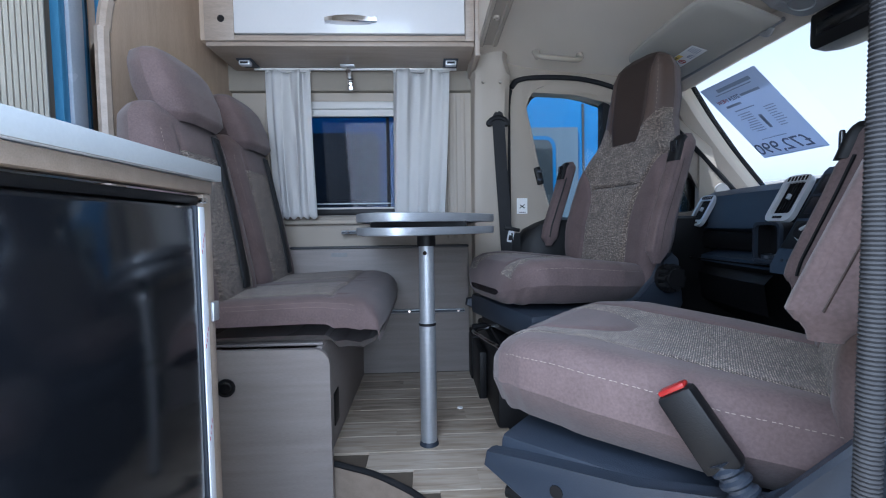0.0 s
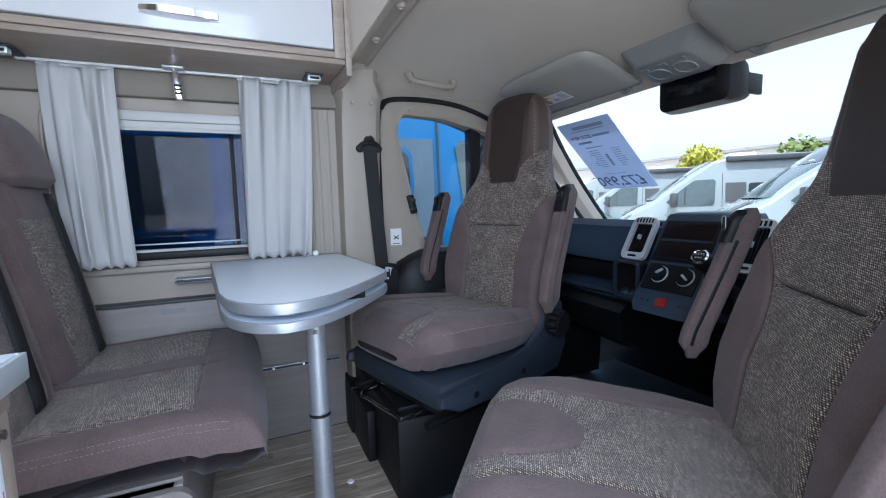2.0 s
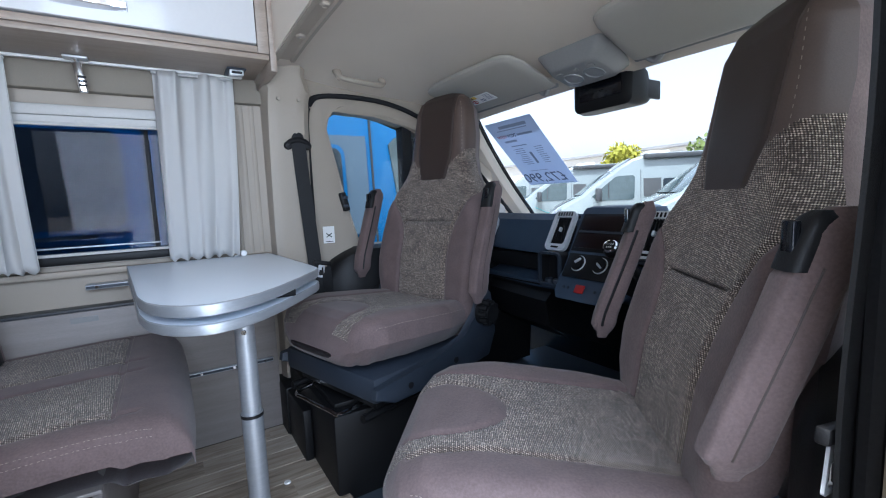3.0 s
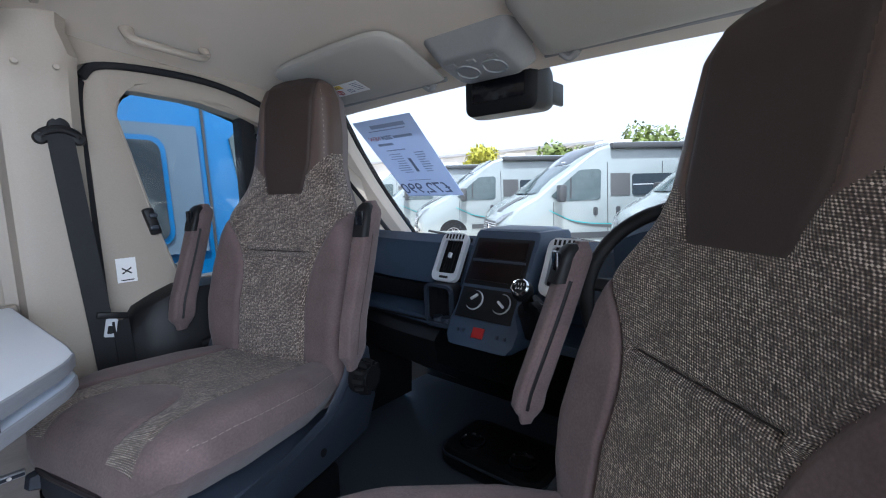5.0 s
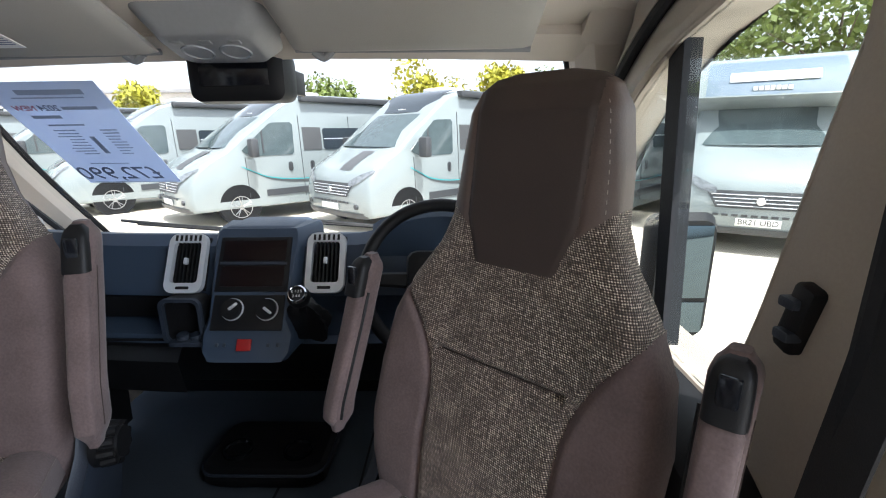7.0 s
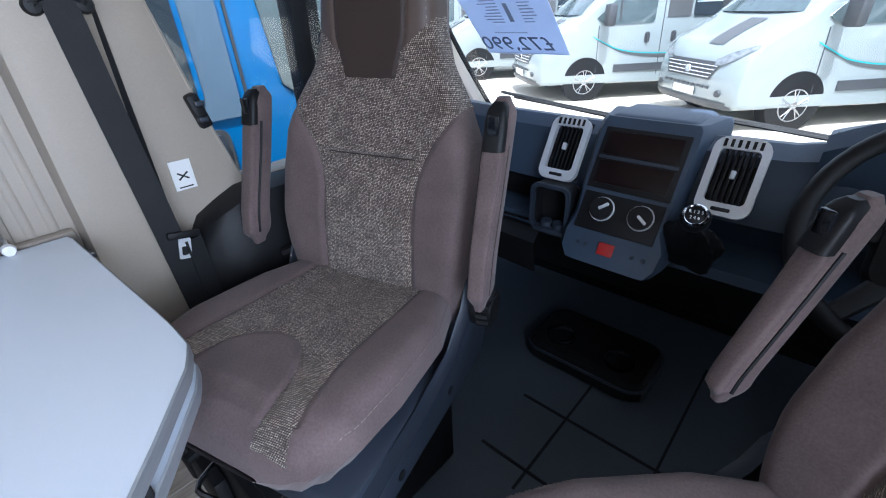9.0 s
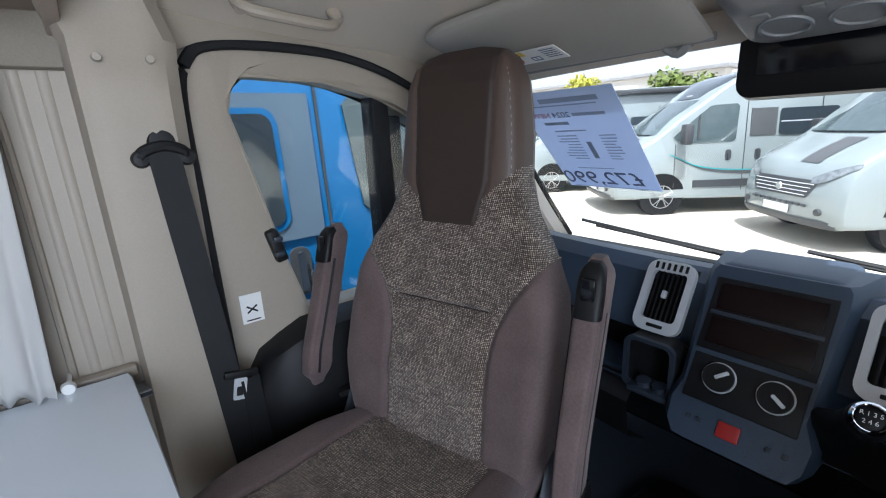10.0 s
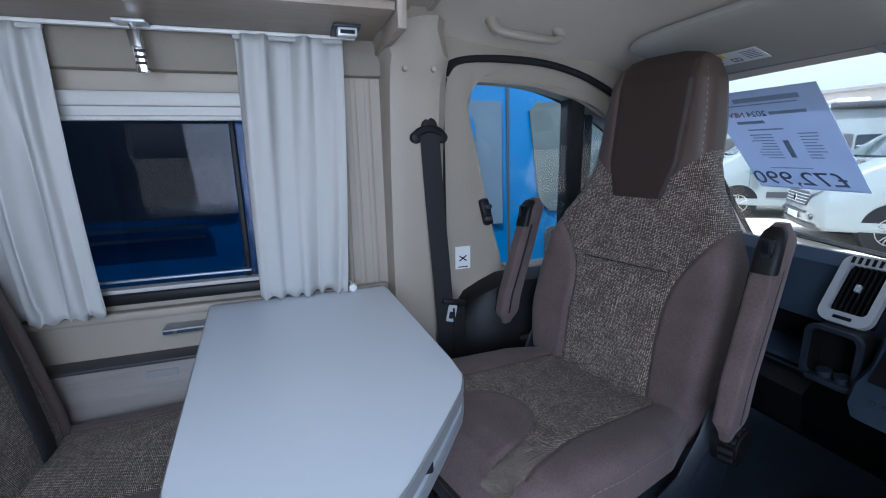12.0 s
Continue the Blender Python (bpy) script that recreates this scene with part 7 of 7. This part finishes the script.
        if style == "blue":
            gp = bmesh.new()
            skin(gp, [(-2.42 + fw, 1.31), (-2.42 + fw, 1.96), (-3.62 + fw, 1.96), (-3.62 + fw, 1.31)], s_, 0.014)
            part("grey_panel", gp, GREYPANEL, v, "grey window panel of the sliding door")
            w2 = bmesh.new()
            skin(w2, rrect(-3.33 + fw, -2.575 + fw, 1.36, 1.90, 0.07), s_, 0.020, 0.010)
            part("side_window_frame", w2, VANBLUE, v)
            w2 = bmesh.new()
            skin(w2, rrect(-3.305 + fw, -2.60 + fw, 1.385, 1.875, 0.055), s_, 0.026, 0.008)
            part("side_window", w2, VANGLASS, v, "dark side window")
            rl_ = bmesh.new()
            for z0, z1 in ((1.352, 1.366), (1.394, 1.412)):
                skin(rl_, [(-3.89 + fw, z0), (-3.89 + fw, z1), (-5.6, z1), (-5.6, z0)], s_, 0.03, 0.03)
            part("door_rail", rl_, CHROME, v, "bright sliding door rail")
            w2 = bmesh.new()
            skin(w2, rrect(-5.25 + fw, -3.76 + fw, 1.44, 1.93, 0.06), s_, 0.014, 0.010)
            part("rear_window", w2, VANGLASS, v, "dark rear side window")
        else:
            for x0, x1, z0, z1 in ((-2.95, -3.95, 1.40, 1.86), (-4.3, -5.4, 1.45, 1.86)):
                w2 = bmesh.new()
                skin(w2, rrect(x1, x0, z0, z1, 0.06), s_, 0.02, 0.02)
                wp_ = part("side_window", w2, VANGLASS, v, "dark side window")
                w2 = bmesh.new()
                skin(w2, [(x1 + 0.02, 1.62), (x1 + 0.02, 1.64), (x0 - 0.02, 1.64), (x0 - 0.02, 1.62)], s_, 0.024, 0.004)
                part("window_bar", w2, SILVERP, wp_)
            gs = bmesh.new()
            skin(gs, [(-2.45, 1.40), (-2.45, 1.88), (-2.90, 1.88), (-2.90, 1.40)], s_, 0.012)
            part("grey_decal", gs, DECAL, v)
            tl_ = bmesh.new()
            pts = curve_pts([(-1.05, 1.12, 0), (-1.3, 1.0, 0), (-1.6, 0.88, 0), (-2.2, 0.80, 0), (-3.2, 0.80, 0), (-5.6, 0.86, 0)], 5)
            loft(tl_, [[(p.x, s_ * (side_w(p.y) + 0.014), p.y + 0.014) for p in pts], [(p.x, s_ * (side_w(p.y) + 0.014), p.y - 0.005) for p in pts]], False)
            part("teal_stripe", tl_, TEAL, v)
            tl_ = bmesh.new()
            loft(tl_, [[(p.x - 0.03, s_ * (side_w(p.y) + 0.012), p.y - 0.012) for p in pts], [(p.x - 0.10, s_ * (side_w(p.y) + 0.012), p.y - 0.07) for p in pts]], False)
            part("grey_stripe", tl_, DECAL, v)
        for x in ((-2.10 + fw, -2.56 + fw) if style == "blue" else (-2.10, -2.62)):
            hd_ = bmesh.new()
            skin(hd_, rrect(x - 0.05, x + 0.05, 1.04 if fw else 0.98, 1.27 if fw else 1.17, 0.045), s_, 0.012, 0.012)
            hh = part("door_handle", hd_, DARKTRIM, v)
            hd_ = bmesh.new()
            skin(hd_, rrect(x - 0.016, x + 0.016, 1.06 if fw else 1.0, 1.25 if fw else 1.15, 0.014), s_, 0.035, 0.016)
            part("handle_grip", hd_, BASEGREY if style == "blue" else DARKTRIM, hh)
        ln_ = bmesh.new()
        for pts in (((-2.38 + fw, 0.42), (-2.38 + fw, 2.12)), ((-3.66 + fw, 0.42), (-3.66 + fw, 2.12)), ((-1.15 + fw * 0.3, 0.5), (-1.15 + fw * 0.3, 1.30))):
            skin(ln_, [(pts[0][0] - 0.006, pts[0][1]), (pts[0][0] + 0.006, pts[0][1]), (pts[1][0] + 0.006, pts[1][1]), (pts[1][0] - 0.006, pts[1][1])], s_, 0.008, 0.01)
        part("door_gaps", ln_, DARKTRIM, v)
        rb_ = bmesh.new()
        skin(rb_, [(-1.5, 0.50), (-1.5, 0.63), (-3.9, 0.63), (-3.9, 0.50)], s_, 0.02, 0.03)
        part("rubbing_strip", rb_, DARKTRIM if style != "blue" else VANBLUE, v)
        mi = bmesh.new()
        box(mi, -1.32, -1.16, s_ * 1.07 if s_ > 0 else s_ * 1.29, s_ * 1.29 if s_ > 0 else s_ * 1.07, 1.30, 1.66, r=0.045)
        part("door_mirror", mi, DARKTRIM, v, "dark door mirror")
        for x in (-0.95, -4.95):
            ar_ = bmesh.new()
            cyl(ar_, (x, s_ * 0.80, 0.37), (x, s_ * 1.008, 0.37), 0.41, 0.41, 36)
            part("wheel_arch", ar_, BLACK, v)
            wheel(v, x, s_)
    if style == "swift":
        aw = bmesh.new()
        box(aw, -5.7, -2.45, 0.86, 1.02, 2.40, 2.53, r=0.03)
        part("awning_case", aw, DARKTRIM, v, "dark roof awning case")
        box_ = bmesh.new()
        box(box_, -3.3, -2.7, -0.35, 0.35, 2.55, 2.66, r=0.04)
        part("roof_vent", box_, WHITEP, v)
    if style == "coach":
        ob_ = bmesh.new()
        rows = []
        for t in (-1.0, -0.97, -0.9, -0.5, 0, 0.5, 0.9, 0.97, 1.0):
            sh = 0.08 if abs(t) > 0.99 else 0.03 if abs(t) > 0.95 else 0
            rows.append([(x - sh, t * 1.15, z + (-sh if z > 2.5 else sh * 0.5)) for x, z in ((-1.15, 2.12), (-1.02, 2.2), (-1.25, 2.55), (-1.75, 2.82), (-2.4, 2.9), (-6.6, 2.9), (-6.6, 0.5), (-2.3, 0.5), (-2.3, 1.9))])
        loft(ob_, rows)
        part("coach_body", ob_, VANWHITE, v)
        bd = bmesh.new()
        loft(bd, [[(x + 0.01, 0.85 * s_, z) for s_ in (q / 4 - 1 for q in range(9))] for x, z in ((-1.04, 2.22), (-1.25, 2.555), (-1.6, 2.75))], False)
        part("front_band", bd, GREYPANEL, v, "dark band over the cab")
        bd = bmesh.new()
        for k in range(7):
            box(bd, -1.09, -1.05, -0.24 + 0.07 * k, -0.185 + 0.07 * k, 2.28, 2.34)
        part("name_bar", bd, WHITEP, v)
        bd = bmesh.new()
        loft(bd, [[(x + 0.025, 0.55 * s_, z) for s_ in (q / 4 - 1 for q in range(9))] for x, z in ((-1.16, 2.42), (-1.25, 2.555))], False)
        part("roof_window", bd, WHITEP, v)
    return v


def heading(x, y, deg):
    return Matrix.Translation((x, y, GZ)) @ Matrix.Rotation(radians(deg), 4, "Z")


camper_van("blue_camper_van", heading(3.82, 4.42, 0), VANBLUE, "bright blue camper van parked alongside", "blue")
HD = 138.0
hx, hy = math.cos(radians(HD)), math.sin(radians(HD))
first = None
for wx, wy in ((8.72, 2.0), (9.35, 5.4), (10.55, 8.9), (12.0, 12.6), (13.4, 16.2), (8.3, -1.5)):
    # place by the front wheel on the flank that faces the walk
    ox, oy = wx + 0.95 * hx + 0.95 * hy, wy + 0.95 * hy - 0.95 * hx
    if first is None:
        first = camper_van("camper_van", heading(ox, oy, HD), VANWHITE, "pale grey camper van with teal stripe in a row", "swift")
    else:
        copy_thing(first, heading(ox, oy, HD))
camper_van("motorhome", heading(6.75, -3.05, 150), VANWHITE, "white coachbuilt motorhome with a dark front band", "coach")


def leafy(name, x, y, h, r, mat, seed, label, trunk=0.3, count=1500):
    t = thing(name, Matrix.Translation((x, y, GZ)), label, "tree")
    rnd = random.Random(seed)
    tb_ = bmesh.new()
    tube(tb_, [(0, 0, 0), (0.05, 0.02, h * trunk), (0.0, 0.1, h * 0.75)], [0.16, 0.11, 0.03], 8)
    for k in range(6):
        a = rnd.uniform(0, 6.28)
        z0 = h * rnd.uniform(trunk * 0.7, 0.6)
        tube(tb_, [(0, 0, z0), (r * 0.35 * math.cos(a), r * 0.35 * math.sin(a), z0 + h * 0.12), (r * 0.7 * math.cos(a), r * 0.7 * math.sin(a), z0 + h * 0.2)], [0.06, 0.035, 0.012], 6)
    part("trunk", tb_, BARK, t)
    cr_ = bmesh.new()
    lumps = [(Vector((rnd.uniform(-0.6, 0.6) * r, rnd.uniform(-0.6, 0.6) * r, h * (trunk + 0.1 + 0.8 * (1 - trunk) * rnd.random()))), r * rnd.uniform(0.28, 0.5)) for _ in range(26)]
    vs, fs = [], []
    for _ in range(count):
        c, rr = rnd.choice(lumps)
        dv = Vector((rnd.gauss(0, 1), rnd.gauss(0, 1), rnd.gauss(0, 1))).normalized()
        p = c + dv * rr * rnd.uniform(0.65, 1.05)
        p.z = max(p.z, h * trunk * 0.6)
        a = Vector((rnd.gauss(0, 1), rnd.gauss(0, 1), rnd.gauss(0, 1))).normalized()
        b = dv.cross(a).normalized()
        s_ = rnd.uniform(0.07, 0.16) * (0.6 + r / 5)
        q = [cr_.verts.new(p + a * s_), cr_.verts.new(p + b * s_ * 0.6), cr_.verts.new(p - a * s_), cr_.verts.new(p - b * s_ * 0.6)]
        cr_.faces.new(q)
    part("crown", cr_, mat, t, smooth=False)
    return t


for x, y, h, r, mat, seed, lb in ((20, 14.5, 3.8, 1.3, LEAFY, 11, "sunlit yellow conifer bush behind the vans"), (21, 10.2, 3.5, 1.6, LEAFG, 18, "green hedge tree behind the vans"),
                                  (20, 6.3, 3.9, 1.7, LEAFG, 13, "green-yellow hedge tree behind the vans"), (20, 2.4, 4.3, 1.9, LEAFY, 12, "sunlit yellow hedge tree behind the vans"),
                                  (20.5, -0.9, 4.2, 1.8, LEAFY, 14, "sunlit yellow hedge tree behind the vans"), (21, -4.0, 4.3, 2.1, LEAFG, 15, "green-yellow hedge tree behind the vans")):
    leafy("yellow_bush" if mat is LEAFY else "hedge_tree", x, y, h, r, mat, seed, lb, 0.12, 5200)
leafy("oak_tree", 19, -13.5, 8.2, 4.2, LEAFG, 16, "tall green tree behind the motorhome", 0.22, 5200)
leafy("oak_tree", 26, -12.0, 7.4, 3.8, LEAFG, 17, "tall green tree far behind the motorhome", 0.22, 3600)
sh = thing("storage_shed", Matrix.Translation((34, 26, GZ)), "long pale industrial shed in the distance", "building")
part("wall", B(-4, 4, -14, 14, 0, 4.4), BUILD, sh, smooth=False)
part("roof", B(-4.3, 4.3, -14.3, 14.3, 4.4, 4.65, r=0.05), ROOFM, sh, smooth=False)
for k in range(5):
    part("shed_window", B(-4.05, -4.0, -11.5 + 5 * k, -9.0 + 5 * k, 2.4, 3.6), VANGLASS, sh, smooth=False)
fence = thing("boundary_fence", Matrix.Translation((17.5, -4, GZ)), "pale panel fence behind the parked vans", "fence")
for k in range(12):
    part("fence_panel", B(-0.02, 0.02, -18 + 3 * k, -15.05 + 3 * k, 0.05, 1.9, r=0.01), BUILD, fence, smooth=False)

# ---- floor planks ----
rndp = random.Random(6)
nxt = 0
shared = {}
fl = bpy.data.objects["floor"]


def plank(x0, x1, y0, y1):
    L, W = round(x1 - x0, 3), round(y1 - y0, 3)
    if (L, W) not in shared:
        bm = B(-L / 2 + 0.0012, L / 2 - 0.0012, -W / 2 + 0.0012, W / 2 - 0.0012, -0.008, 0.0, r=0.0012, seg=1)
        me = bpy.data.meshes.new("plank")
        bm.to_mesh(me)
        bm.free()
        me.materials.append(PLANK)
        shared[(L, W)] = me
    ob = new("plank", shared[(L, W)])
    ob.parent = fl
    ob.location = ((x0 + x1) / 2, (y0 + y1) / 2, 0.0)


def edge_y(x):
    """The y at which the living floor begins."""
    if x < 0.45:
        return 1.70
    e = [(a, b) for a, b in edge]
    return lerp_table(e, x) if x < 0.79 else 0.62


row, y = 0, 2.44
while y > 0.64:
    y1, y0 = y, max(0.62, y - 0.098)
    x = 0.975
    first_len = (0.13, 0.36, 0.24, 0.50)[row % 4]
    lo = -0.05
    while x > lo:
        L = first_len if x > 0.97 else 0.56
        xa = max(lo, x - L)
        for _ in range(60):
            if edge_y(xa) > y0 + 0.004 and xa < x:
                xa += 0.01
            else:
                break
        if x - xa > 0.03:
            plank(round(xa, 2), x, y0, y1)
        if xa > x - L + 0.005:
            break
        x = xa
    y = y0
    row += 1
